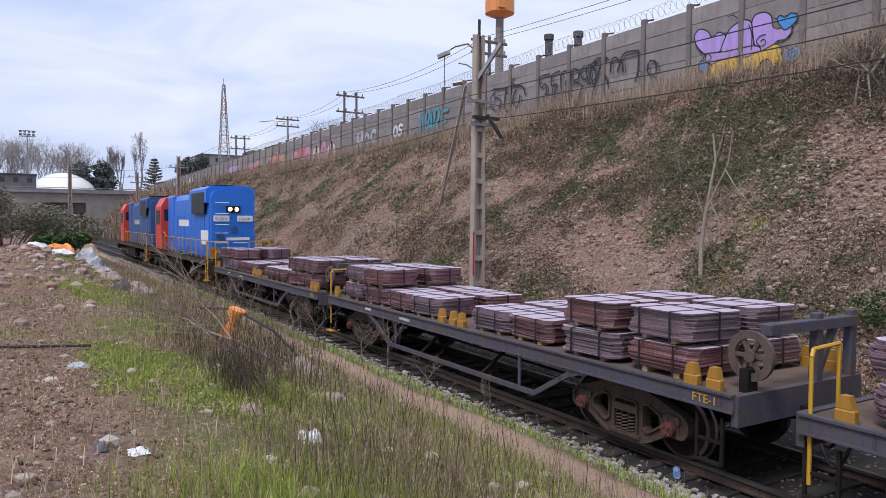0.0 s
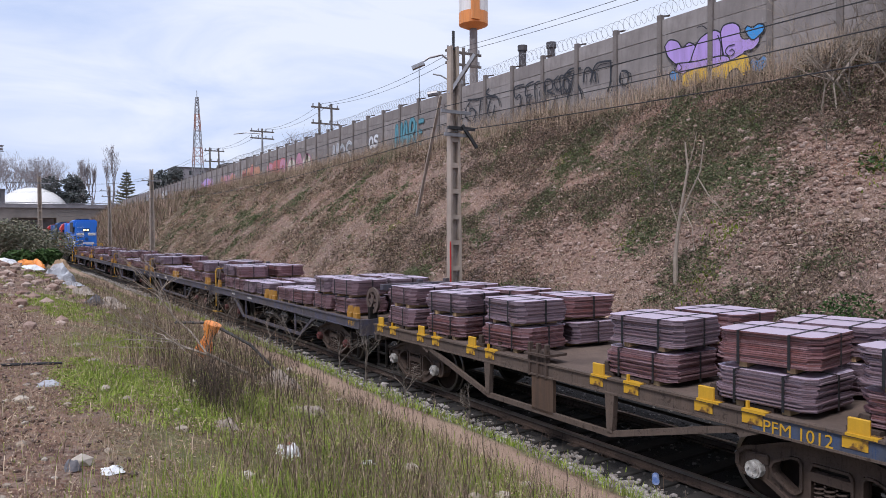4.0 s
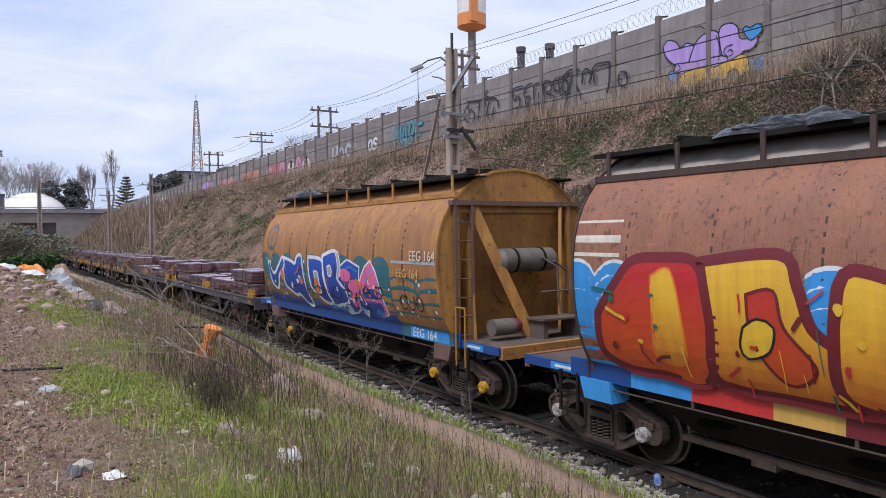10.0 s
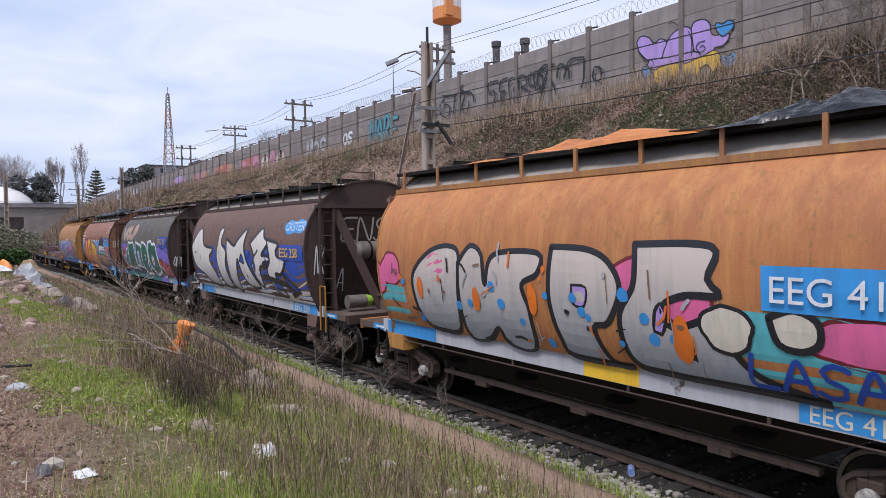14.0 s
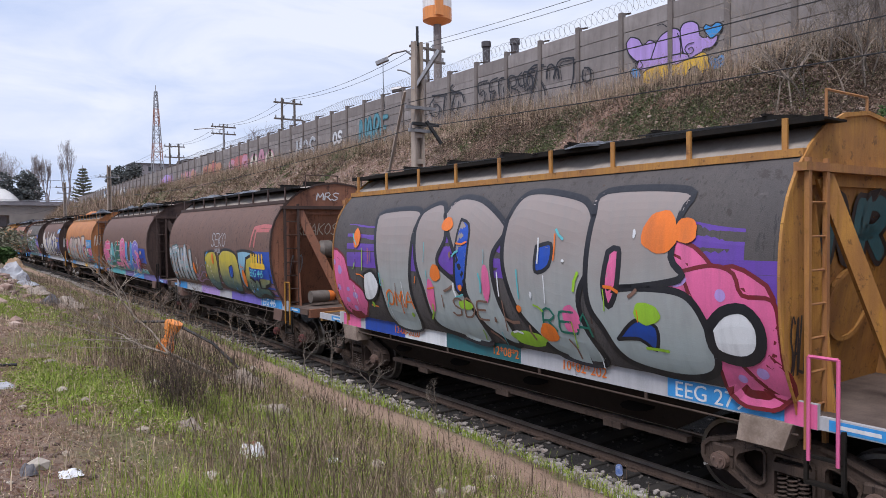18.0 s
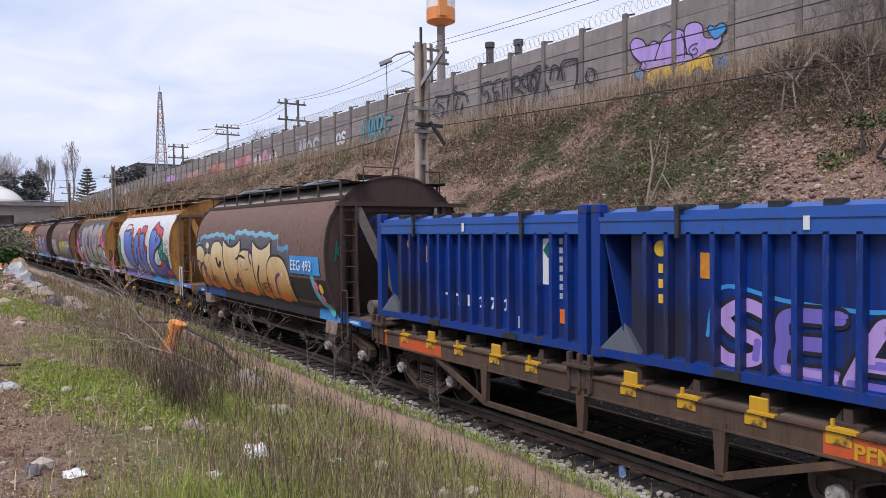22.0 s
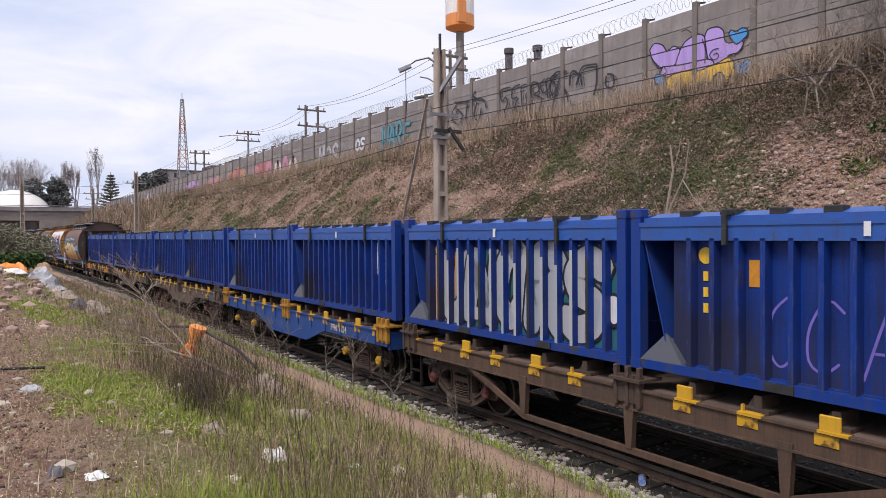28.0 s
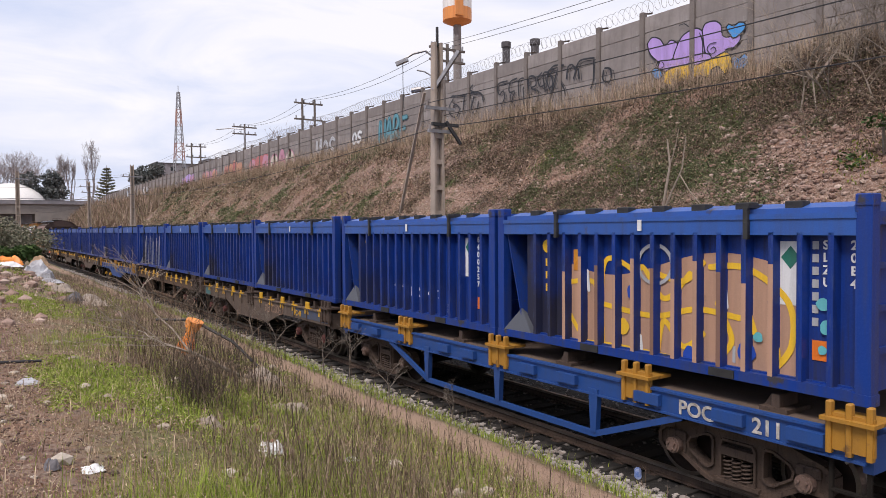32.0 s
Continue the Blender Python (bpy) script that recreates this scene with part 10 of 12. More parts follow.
for y, twin in ((43.8, False), (70.0, True), (91.0, False), (115.0, True)):
    p = power_pole(30.0, y, 17.2, twin, "grey twin power pole with crossarms" if twin else "grey timber power pole with crossarms")
    if y < 50:
        part("transformer", Shape().rod((29.3, y, 13.0), (29.3, y, 14.6), 0.55, 14), M_ZINC, p, "grey round transformer")
for e in (-0.5, 0.5):
    wire_run([(31 + e, -10, 16.6), (30 + e, 43.8, 17.1), (30 + e, 70, 17.1), (30 + e, 91, 17.1), (30 + e, 115, 17.1), (30 + e, 190, 17.0)], 0.75, 0.017)
street = tagged(new("street_lamp"), "tall grey street lamp behind the wall", "street lamp")
part("post", Shape().rod((27.0, 82.0, 8.3), (27.0, 82.0, 15.2), 0.09, 8), M_ZINC, street)
part("lamp_arm", Shape().line([(27, 82, 15.2), (25.6, 83.4, 15.4), (24.4, 84.6, 15.3)], 0.06, 6), M_ZINC, street)

# ---- water tower, mast, buildings ----
tower = tagged(new("water_tower"), "slim water tower with an orange and white tank", "water tower")
TX, TY = 51.9, 73.5
M_TANK = paint("tank_white_paint", (0.72, 0.70, 0.67), (0.4, 0.3, 0.2), 0.74, 0.5)
M_TANKOR = paint("tank_orange_paint", (0.68, 0.25, 0.06), (0.4, 0.2, 0.1), 0.76, 0.5)
part("column", Shape().rod((TX, TY, 8), (TX, TY, 29.4), 0.62, 16, 0, 0.5), M_CONC, tower)
t = Shape()
for z0, z1, r0, r1, m in ((29.2, 29.7, 0.7, 1.85, 1), (29.7, 31.2, 1.85, 1.85, 1), (31.2, 32.9, 1.85, 1.85, 0), (32.9, 33.2, 1.85, 1.2, 0)):
    t.rod((TX, TY, z0), (TX, TY, z1), r0, 18, m, r1)
part("tank", t, [M_TANK, M_TANKOR], tower, "orange and white round tank")
part("guard_rail", Shape().line([(TX + 1.8 * math.cos(i * 0.5236), TY + 1.8 * math.sin(i * 0.5236), 34.0) for i in range(13)], 0.04, 4), M_ZINC, tower)
for i in range(12):
    part("rail_post", Shape().rod((TX + 1.8 * math.cos(i * 0.5236), TY + 1.8 * math.sin(i * 0.5236), 32.9), (TX + 1.8 * math.cos(i * 0.5236), TY + 1.8 * math.sin(i * 0.5236), 34.0), 0.035, 4), M_ZINC, tower)
part("tank_panel", Shape().box(TX - 1.5, TX - 0.4, TY - 1.95, TY - 1.6, 29.9, 32.6), M_TANKOR, tower)

M_MASTRED = plain("faded_mast_red", (0.34, 0.20, 0.17), (0.28, 0.17, 0.15), 1.0, 0.8)
mast = tagged(new("lattice_mast"), "tall thin red and white lattice radio mast", "radio mast")
MX, MY = 41.7, 175.0
for i in range(14):
    z0, z1 = 8 + 2.03 * i, 8 + 2.03 * (i + 1)
    h0, h1 = 1.6 - 0.095 * i, 1.6 - 0.095 * (i + 1)
    tone = M_ZINC if i % 4 < 2 else M_MASTRED
    corners = ((-1, -1), (1, -1), (1, 1), (-1, 1))
    for k, (ex, ey) in enumerate(corners):
        fx, fy = corners[(k + 1) % 4]
        part("mast_leg", Shape().beam((MX + ex * h0, MY + ey * h0, z0), (MX + ex * h1, MY + ey * h1, z1), 0.16), tone, mast)
        part("mast_brace", Shape().beam((MX + ex * h0, MY + ey * h0, z0), (MX + fx * h1, MY + fy * h1, z1), 0.09), tone, mast)
        part("mast_strut", Shape().beam((MX + ex * h1, MY + ey * h1, z1), (MX + fx * h1, MY + fy * h1, z1), 0.09), tone, mast)
part("antenna", Shape().rod((MX, MY, 36.0), (MX, MY, 38.0), 0.08, 5), M_ZINC, mast)


def building(name, x, y, w, d, z0, z1, mat, label, floors, cols, tilt=0.0, roof=0.0):
    root = tagged(new(name), label, "building")
    part("wall", Shape().box(x - w / 2, x + w / 2, y - d / 2, y + d / 2, z0, z1), mat, root)
    if roof:
        part("roof", Shape().prism([(x - w / 2 - 0.4, z1), (x + w / 2 + 0.4, z1), (x + w * 0.1, z1 + roof)], "y", y - d / 2 - 0.3, y + d / 2 + 0.3), M_ROOF, root)
    else:
        part("roof", Shape().box(x - w / 2 - 0.15, x + w / 2 + 0.15, y - d / 2 - 0.15, y + d / 2 + 0.15, z1, z1 + 0.3), M_ROOF, root)
    for f in range(floors):
        for c in range(cols):
            xx = x - w / 2 + w * (c + 0.5) / cols
            zz = z1 - 1.0 - 2.6 * f
            part("window", Shape().box(xx - 0.5, xx + 0.5, y - d / 2 - 0.04, y - d / 2 + 0.02, zz - 0.7, zz + 0.4), M_GLASSDK, root)
    return root


M_ROOF = plain("dark_roof", (0.06, 0.055, 0.06), (0.10, 0.09, 0.09), 1.0)
M_PLASTER = plain("dull_plaster", (0.28, 0.26, 0.27), (0.2, 0.19, 0.2), 0.7, 0.9)
M_HOUSE = plain("grey_house_wall", (0.12, 0.115, 0.125), (0.17, 0.16, 0.165), 0.7, 0.9)
building("grey_building", 44.0, 190.0, 11.0, 8.0, 7.0, 20.2, M_PLASTER, "plain grey block building behind the wall", 3, 4)
building("house", 37.5, 128.0, 5.5, 6.0, 7.5, 15.6, M_HOUSE, "dark two-storey house behind the wall", 2, 2, 0, 0.0)
building("house", 43.5, 132.0, 6.0, 6.0, 7.5, 17.6, M_HOUSE, "dark grey house with a flat roof behind the wall", 2, 3, 0, 0.5)
chim = tagged(new("roof_chimney"), "dark round vent pipe behind the wall", "vent pipe")
for q, (x, y, z0, z1) in enumerate(((26.0, 31.9, 10.5, 13.8), (26.0, 29.4, 10.5, 13.4))):
    part("pipe", Shape().rod((x, y, z0), (x, y, z1), 0.22, 10).rod((x, y, z1), (x, y, z1 + 0.3), 0.28, 10), M_ROOF, chim)

# overpass at the end of the cutting
M_BRIDGE = plain("stained_bridge_concrete", (0.30, 0.265, 0.235), (0.21, 0.185, 0.165), 0.4, 0.9)
bridge = tagged(new("overpass"), "low concrete road overpass across the cutting", "overpass", kind="structure")
part("abutment", Shape().box(-40, 2.6, 150, 158, 0, 8.4), M_BRIDGE, bridge)
part("abutment", Shape().box(9.8, 22, 150, 158, 0, 8.4), M_BRIDGE, bridge)
part("deck_beam", Shape().box(2.6, 9.8, 150, 158, 6.6, 8.4), M_BRIDGE, bridge)
part("parapet", Shape().box(-60, 24, 149.6, 150.0, 8.4, 9.15), M_PLASTER, bridge)
part("guard_rail", Shape().box(-60, 24, 149.5, 149.58, 9.3, 9.42), M_ZINC, bridge)
dome = tagged(new("white_dome"), "white fabric dome roof beyond the overpass", "dome")
s = Shape()
nn, mm = 24, 8
for j in range(mm + 1):
    q = math.pi / 2 * j / mm
    s.v += [(8.2 + 8.5 * math.cos(q) * math.cos(6.28319 * i / nn), 205 + 12 * math.cos(q) * math.sin(6.28319 * i / nn), 8.0 + 7.4 * math.sin(q)) for i in range(nn)]
s.f = [(j * nn + i, j * nn + (i + 1) % nn, (j + 1) * nn + (i + 1) % nn, (j + 1) * nn + i) for j in range(mm) for i in range(nn)]
s.m = [0] * len(s.f)
part("canopy", s, M_TANK, dome, smooth=True)
part("base_wall", Shape().box(-2, 19, 198, 214, 5, 8.0), M_PLASTER, dome)
hall = building("low_hall", -6.0, 190.0, 16.0, 10.0, 5, 13.5, M_HOUSE, "long dark hall roof beyond the bushes", 1, 6)
flood = tagged(new("floodlight_mast"), "tall floodlight mast with a lamp rack", "floodlight mast")
part("post", Shape().rod((0.4, 200, 5), (0.4, 200, 24.2), 0.22, 8, 0, 0.14), M_ZINC, flood)
part("lamp_rack", Shape().box(-1.4, 2.2, 199.8, 200.2, 23.6, 23.8).box(-1.4, 2.2, 199.8, 200.2, 25.0, 25.15), M_ZINC, flood)
for i in range(4):
    for z in (23.9, 24.6):
        part("floodlight", Shape().box(-1.3 + 0.9 * i, -0.7 + 0.9 * i, 199.6, 199.9, z, z + 0.5), M_HOUSE, flood)


# ---- plants ----
def leaf_mat(name, tones, rough=0.8):
    m = Nodes(name, rough)
    c = m.ramp(m.island(), [(k / (len(tones) - 1), t) for k, t in enumerate(tones)])
    m.bsdf.inputs["Specular IOR Level"].default_value = 0.2
    return m.done(c)


M_GRASS = leaf_mat("fresh_grass", [(0.12, 0.19, 0.022), (0.28, 0.37, 0.05), (0.18, 0.23, 0.04), (0.42, 0.42, 0.14), (0.08, 0.12, 0.02)])
M_DRY = leaf_mat("dry_grass", [(0.30, 0.22, 0.155), (0.56, 0.44, 0.31), (0.40, 0.29, 0.21), (0.15, 0.11, 0.08)])
M_STALK = leaf_mat("dry_weed_stalk", [(0.04, 0.027, 0.02), (0.26, 0.185, 0.125), (0.09, 0.06, 0.043), (0.46, 0.35, 0.25), (0.06, 0.04, 0.03), (0.18, 0.125, 0.088)])
M_SCRUB = leaf_mat("grey_brown_scrub", [(0.045, 0.032, 0.026), (0.10, 0.072, 0.055), (0.04, 0.036, 0.022), (0.15, 0.105, 0.08)])
M_OLIVE = leaf_mat("olive_weed", [(0.035, 0.05, 0.016), (0.075, 0.09, 0.028), (0.05, 0.06, 0.03), (0.10, 0.11, 0.035)])
M_LIME = leaf_mat("bright_weed", [(0.10, 0.15, 0.012), (0.20, 0.24, 0.02), (0.08, 0.12, 0.015)])
M_BUSH = leaf_mat("dark_bush_leaf", [(0.08, 0.09, 0.06), (0.19, 0.20, 0.13), (0.14, 0.13, 0.095), (0.26, 0.235, 0.17), (0.05, 0.055, 0.04)])
M_BROAD = leaf_mat("broad_green_leaf", [(0.025, 0.055, 0.015), (0.06, 0.10, 0.03), (0.04, 0.075, 0.02)])
M_BARK = plain("grey_bark", (0.13, 0.105, 0.085), (0.20, 0.17, 0.14), 8.0, 0.9)
M_PALEBARK = plain("pale_bark", (0.27, 0.215, 0.165), (0.36, 0.30, 0.24), 8.0, 0.85)
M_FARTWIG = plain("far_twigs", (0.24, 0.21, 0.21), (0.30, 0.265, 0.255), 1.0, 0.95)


def blades(name, mat, count, pick, seed, label, category, bend=0.35):
    """Leaves of grass: each a bent two-piece blade."""
    r, s = random.Random(seed), Shape()
    v, f = s.v, s.f
    for _ in range(count):
        x, y, h, w = pick(r)
        z = ground_z(x, y) - 0.01
        q, b = r.uniform(0, 6.28), r.uniform(0.1, 1.0) * bend * h
        c, sn = math.cos(q), math.sin(q)
        t = r.uniform(0, 6.28)
        wx, wy = w * math.cos(t), w * math.sin(t)
        o = len(v)
        v += [(x - wx, y - wy, z), (x + wx, y + wy, z), (x - wx * 0.7 + c * b * 0.3, y - wy * 0.7 + sn * b * 0.3, z + h * 0.6),
              (x + wx * 0.7 + c * b * 0.3, y + wy * 0.7 + sn * b * 0.3, z + h * 0.6), (x + c * b, y + sn * b, z + h)]
        f += [(o, o + 1, o + 3, o + 2), (o + 2, o + 3, o + 4)]
    s.m = [0] * len(f)
    return tagged(part(name, s, mat, fix=False), label, category, kind="stuff")


def field_point(r, near=1.6):
    """A place on the field, denser near the camera."""
    y = 2.5 + 40 * r.random() ** near
    return r.uniform(-1.5 - 0.03 * y, 5.6), y


def green_patch(x, y):
    return noise.noise(Vector((x * 0.55, y * 0.4, 7.7))) + 0.35 * noise.noise(Vector((x * 1.9, y * 1.6, 2.2)))


def pick_grass(r):
    while True:
        x, y = field_point(r)
        g = green_patch(x, y) + (0.35 if 0.9 < x < 4.8 else -0.25) - (0.3 if x < 0.6 and y < 11 else 0)
        if g > 0.14 and r.random() < 0.35 + g:
            return x, y, r.uniform(0.03, 0.095) * (1 + 0.6 * max(g, 0)), r.uniform(0.002, 0.005) * (1 + y * 0.05)


def pick_dry(r):
    while True:
        x, y = field_point(r, 1.4)
        if x > 3.2 or r.random() < (0.4 if x > 1.0 else 0.2):
            return x, y, r.uniform(0.04, 0.2), r.uniform(0.002, 0.0045) * (1 + y * 0.05)


blades("grass", M_GRASS, 62000, pick_grass, 11, "short fresh green grass in patches", "grass", 0.6)
blades("dry_grass", M_DRY, 19000, pick_dry, 12, "dry straw-brown grass over the field", "grass", 0.8)
TUFTS = [(3.1, 10.4, 0.4, 0.45), (1.1, 4.7, 0.4, 0.35), (1.9, 5.4, 0.5, 0.4), (1.6, 4.4, 0.5, 0.3), (2.6, 5.0, 0.5, 0.4), (1.5, 12.9, 0.5, 0.6), (4.4, 6.2, 0.5, 0.5), (3.4, 8.2, 0.5, 0.4), (2.4, 8.6, 0.25, 0.35), (4.6, 8.6, 0.4, 0.8)]
blades("tall_grass", M_GRASS, 9000, lambda r: (lambda k: (r.gauss(k[0], k[2]), r.gauss(k[1], k[3]), r.uniform(0.08, 0.30), r.uniform(0.0014, 0.0030)))(r.choice(TUFTS)), 13, "tall green grass tufts between dry weeds", "grass", 0.5)


def stalks(name, mat, count, pick, seed, label, category, thick=0.0035, twigs=4):
    """Dry upright weeds with a few side twigs."""
    r, s = random.Random(seed), Shape()
    v, f = s.v, s.f

    def ribbon(a, b, w):
        t = r.uniform(0, 3.14)
        d = Vector((math.cos(t), math.sin(t), 0)) * w
        o = len(v)
        v.extend([tuple(a - d), tuple(a + d), tuple(b + d * 0.5), tuple(b - d * 0.5)])
        f.append((o, o + 1, o + 2, o + 3))

    for _ in range(count):
        x, y, h = pick(r)
        p = Vector((x, y, ground_z(x, y) - 0.02))
        lean = Vector((r.gauss(0, 0.13), r.gauss(0, 0.13), 1))
        k = thick * (1 + y * 0.035)
        m = p + lean * h * 0.55 + Vector((r.gauss(0, 0.03), r.gauss(0, 0.03), 0)) * h
        e = m + (lean + Vector((r.gauss(0, 0.14), r.gauss(0, 0.14), 0))) * h * 0.45
        ribbon(p, m, k)
        ribbon(m, e, k * 0.7)
        for _ in range(r.randint(1, twigs)):
            t = r.uniform(0.3, 0.95)
            q = p.lerp(m, t / 0.55) if t < 0.55 else m.lerp(e, (t - 0.55) / 0.45)
            ribbon(q, q + Vector((r.gauss(0, 0.5), r.gauss(0, 0.5), r.uniform(0.5, 1.1))) * h * r.uniform(0.12, 0.28), k * 0.55)
    s.m = [0] * len(f)
    return tagged(part(name, s, mat, fix=False), label, category, kind="stuff")


stalks("dry_weeds", M_STALK, 1900, lambda r: (lambda y: (r.uniform(2.2, 5.5) - 0.02 * y, y, r.uniform(0.2, 0.62)))(3.8 + 20 * r.random() ** 1.2), 21, "thin brown dry weed stalks over the bank", "weeds", 0.0034)
stalks("weed_thicket", M_STALK, 250, lambda r: (r.gauss(2.25, 0.36), r.gauss(10.9, 0.7), r.uniform(0.5, 1.35)), 22, "loose thicket of tall dry brown weeds", "weeds", 0.0026, 5)
stalks("dark_clump", M_SCRUB, 330, lambda r: (r.gauss(2.2, 0.16), r.gauss(8.5, 0.3), r.uniform(0.25, 0.6)), 25, "dense dark clump of dead weeds", "weeds", 0.003, 5)
stalks("dark_weeds", M_SCRUB, 300, lambda r: (r.gauss(3.1, 0.35), r.gauss(10.2, 0.6), r.uniform(0.5, 1.05)) if r.random() < 0.4 else (r.uniform(1.9, 4.9), 4.8 + 9 * r.random(), r.uniform(0.35, 0.85)), 23, "dark upright dead weed stems", "weeds", 0.0045, 2)
stalks("near_weeds", M_STALK, 620, lambda r: (r.uniform(1.6, 3.4), r.uniform(4.4, 6.6), r.uniform(0.25, 0.6)), 26, "thin brown stalks above the near grass", "weeds", 0.0030, 3)
stalks("trackside_weeds", M_STALK, 500, lambda r: (lambda y: (r.uniform(4.8, 5.6) if r.random() < 0.7 else r.uniform(6.4, 7.2), y, r.uniform(0.12, 0.5)))(4 + 50 * r.random() ** 1.2), 24, "sparse dry weeds beside the ballast", "weeds", 0.0026)
stalks("trackside_brush", M_STALK, 340, lambda r: (lambda k: (r.gauss(5.6, 0.35), r.gauss((17, 20, 24, 28, 33)[k], 1.2), r.uniform(0.4, 1.1)))(r.randint(0, 4)), 27, "bare thorny brush beside the track", "brush", 0.003, 6)
stalks("far_bank_weeds", M_STALK, 1500, lambda r: (lambda y: (r.uniform(2.6, 5.6), y, r.uniform(0.2, 0.6)))(15 + 32 * r.random()), 28, "dense brown dry weeds along the far bank", "weeds", 0.0028)
blades("verge_grass", M_GRASS, 15000, lambda r: (lambda y: (r.gauss(6.8, 0.24) if r.random() < 0.6 else r.gauss(4.95, 0.35), y, r.uniform(0.04, 0.15), r.uniform(0.003, 0.007) * (1 + y * 0.05)))(4 + 36 * r.random() ** 1.3), 29, "short green grass on both sides of the path", "grass", 0.7)


def slope_point(r):
    y = 2 + 90 * r.random() ** 1.5
    x = r.uniform(11.9, 20.9)
    return x + line_x(y), y


def cover(x, y):
    return 0.8 * noise.noise(Vector((x * 0.45, y * 0.2, 4.1))) + 0.75 * noise.noise(Vector((x * 1.2, y * 0.55, 8.1)))


def pick_scrub(r):
    while True:
        x, y = slope_point(r)
        if cover(x, y) + (0.05 if y > 24 else 0) + (0.2 if x > 18.8 else 0) > r.uniform(0.0, 0.35):
            return x, y, r.uniform(0.06, 0.30) * (1.3 if x > 19 else 1), r.uniform(0.004, 0.009) * (1 + y * 0.02)


def pick_olive(r):
    while True:
        x, y = slope_point(r)
        if cover(x + 31, y) + (0.12 if 6 < y < 16 else 0) > r.uniform(0.1, 0.5):
            return x, y, r.uniform(0.04, 0.16), r.uniform(0.010, 0.026)


def clumps(name, mat, count, pick, seed, label, category, leaf=0.04, per=70, big=(0.15, 0.45), flat=0.5, rise=0.85):
    """Low mounds of small leaves and twigs."""
    r, s = random.Random(seed), Shape()
    v, f = s.v, s.f
    for _ in range(count):
        x, y = pick(r)[:2]
        q = r.uniform(*big) * (1 + 0.012 * y)
        z = ground_z(x, y)
        k = leaf * (1 + 0.03 * y)
        for _ in range(per):
            d, t = q * r.random() ** 0.7, r.uniform(0, 6.283)
            px, py = x + d * math.cos(t), y + 1.3 * d * math.sin(t)
            pz = z + rise * (px - x) + r.random() * flat * (q - d * 0.7) + 0.01
            a, b, c = r.gauss(0, k), r.gauss(0, k), r.gauss(0, k * 0.8)
            e, g, h = r.gauss(0, k * 0.5), r.gauss(0, k * 0.5), r.gauss(0, k * 0.5)
            o = len(v)
            v += [(px - a, py - b, pz - c), (px + e, py + g, pz + h), (px + a, py + b, pz + c), (px - e, py - g, pz - h)]
            f.append((o, o + 1, o + 2, o + 3))
    s.m = [0] * len(f)
    return tagged(part(name, s, mat, fix=False), label, category, kind="stuff")


# olive for the far slope, paler and greyer with haze in the colour
M_HAZEOLIVE = leaf_mat("hazed_olive_weed", [(0.17, 0.17, 0.095), (0.29, 0.265, 0.16), (0.23, 0.19, 0.14), (0.36, 0.30, 0.21)])
M_DKGREEN = leaf_mat("dark_creeping_leaf", [(0.055, 0.080, 0.035), (0.13, 0.165, 0.065), (0.085, 0.095, 0.05), (0.17, 0.165, 0.09), (0.04, 0.05, 0.028)])
M_BRIAR = leaf_mat("brown_briar", [(0.12, 0.082, 0.06), (0.34, 0.24, 0.175), (0.15, 0.14, 0.07), (0.46, 0.34, 0.26), (0.06, 0.044, 0.034), (0.24, 0.16, 0.115)])
clumps("slope_scrub", M_BRIAR, 1700, pick_scrub, 31, "grey-brown dead scrub over the cutting slope", "scrub", 0.019, 60, (0.12, 0.42), 0.7)
clumps("slope_weeds", M_DKGREEN, 1500, pick_olive, 32, "dark green low creeping weeds on the slope", "weeds", 0.018, 60, (0.1, 0.34), 0.5)
field_at = lambda r: (r.uniform(0.6, 5.5), 3.2 + 22 * r.random() ** 1.5)


def litter_at(r):
    y = 3.2 + 20 * r.random() ** 1.4
    return (r.uniform(2.6, 5.4), y) if r.random() < 0.55 else (r.uniform(-1.4, 2.6), y)


def green_at(r):
    while True:
        x, y = field_at(r)
        if green_patch(x, y) + (0.2 if x < 3.6 else -0.1) > r.uniform(0.0, 0.4):
            return x, y


M_LITTER = leaf_mat("dead_leaf_litter", [(0.16, 0.105, 0.07), (0.40, 0.29, 0.20), (0.27, 0.18, 0.12), (0.58, 0.46, 0.33), (0.08, 0.05, 0.035), (0.33, 0.20, 0.13)])
clumps("leaf_litter", M_LITTER, 2600, litter_at, 61, "dead brown leaf litter and broken stems on the field", "litter", 0.0062, 70, (0.12, 0.45), 0.12, 0.0)
clumps("low_weeds", M_GRASS, 1500, green_at, 62, "small green weeds between the grass", "weeds", 0.0075, 75, (0.08, 0.3), 0.22, 0.0)
def near_slope(r):
    while True:
        x, y = r.uniform(11.9, 20.9), 3.5 + 24 * r.random()
        if cover(x, y) + 0.26 > r.uniform(-0.2, 0.6):
            return x, y


def near_green(r):
    while True:
        x, y = r.uniform(12.2, 20.6), 4 + 22 * r.random()
        if cover(x + 31, y) + 0.9 * math.exp(-((x - 17.6) / 1.3) ** 2 - ((y - 14.5) / 3.2) ** 2) > r.uniform(0.0, 0.5):
            return x, y


def far_green(r):
    y = 24 + 80 * r.random()
    return r.uniform(12.2, 20.6) + line_x(y), y


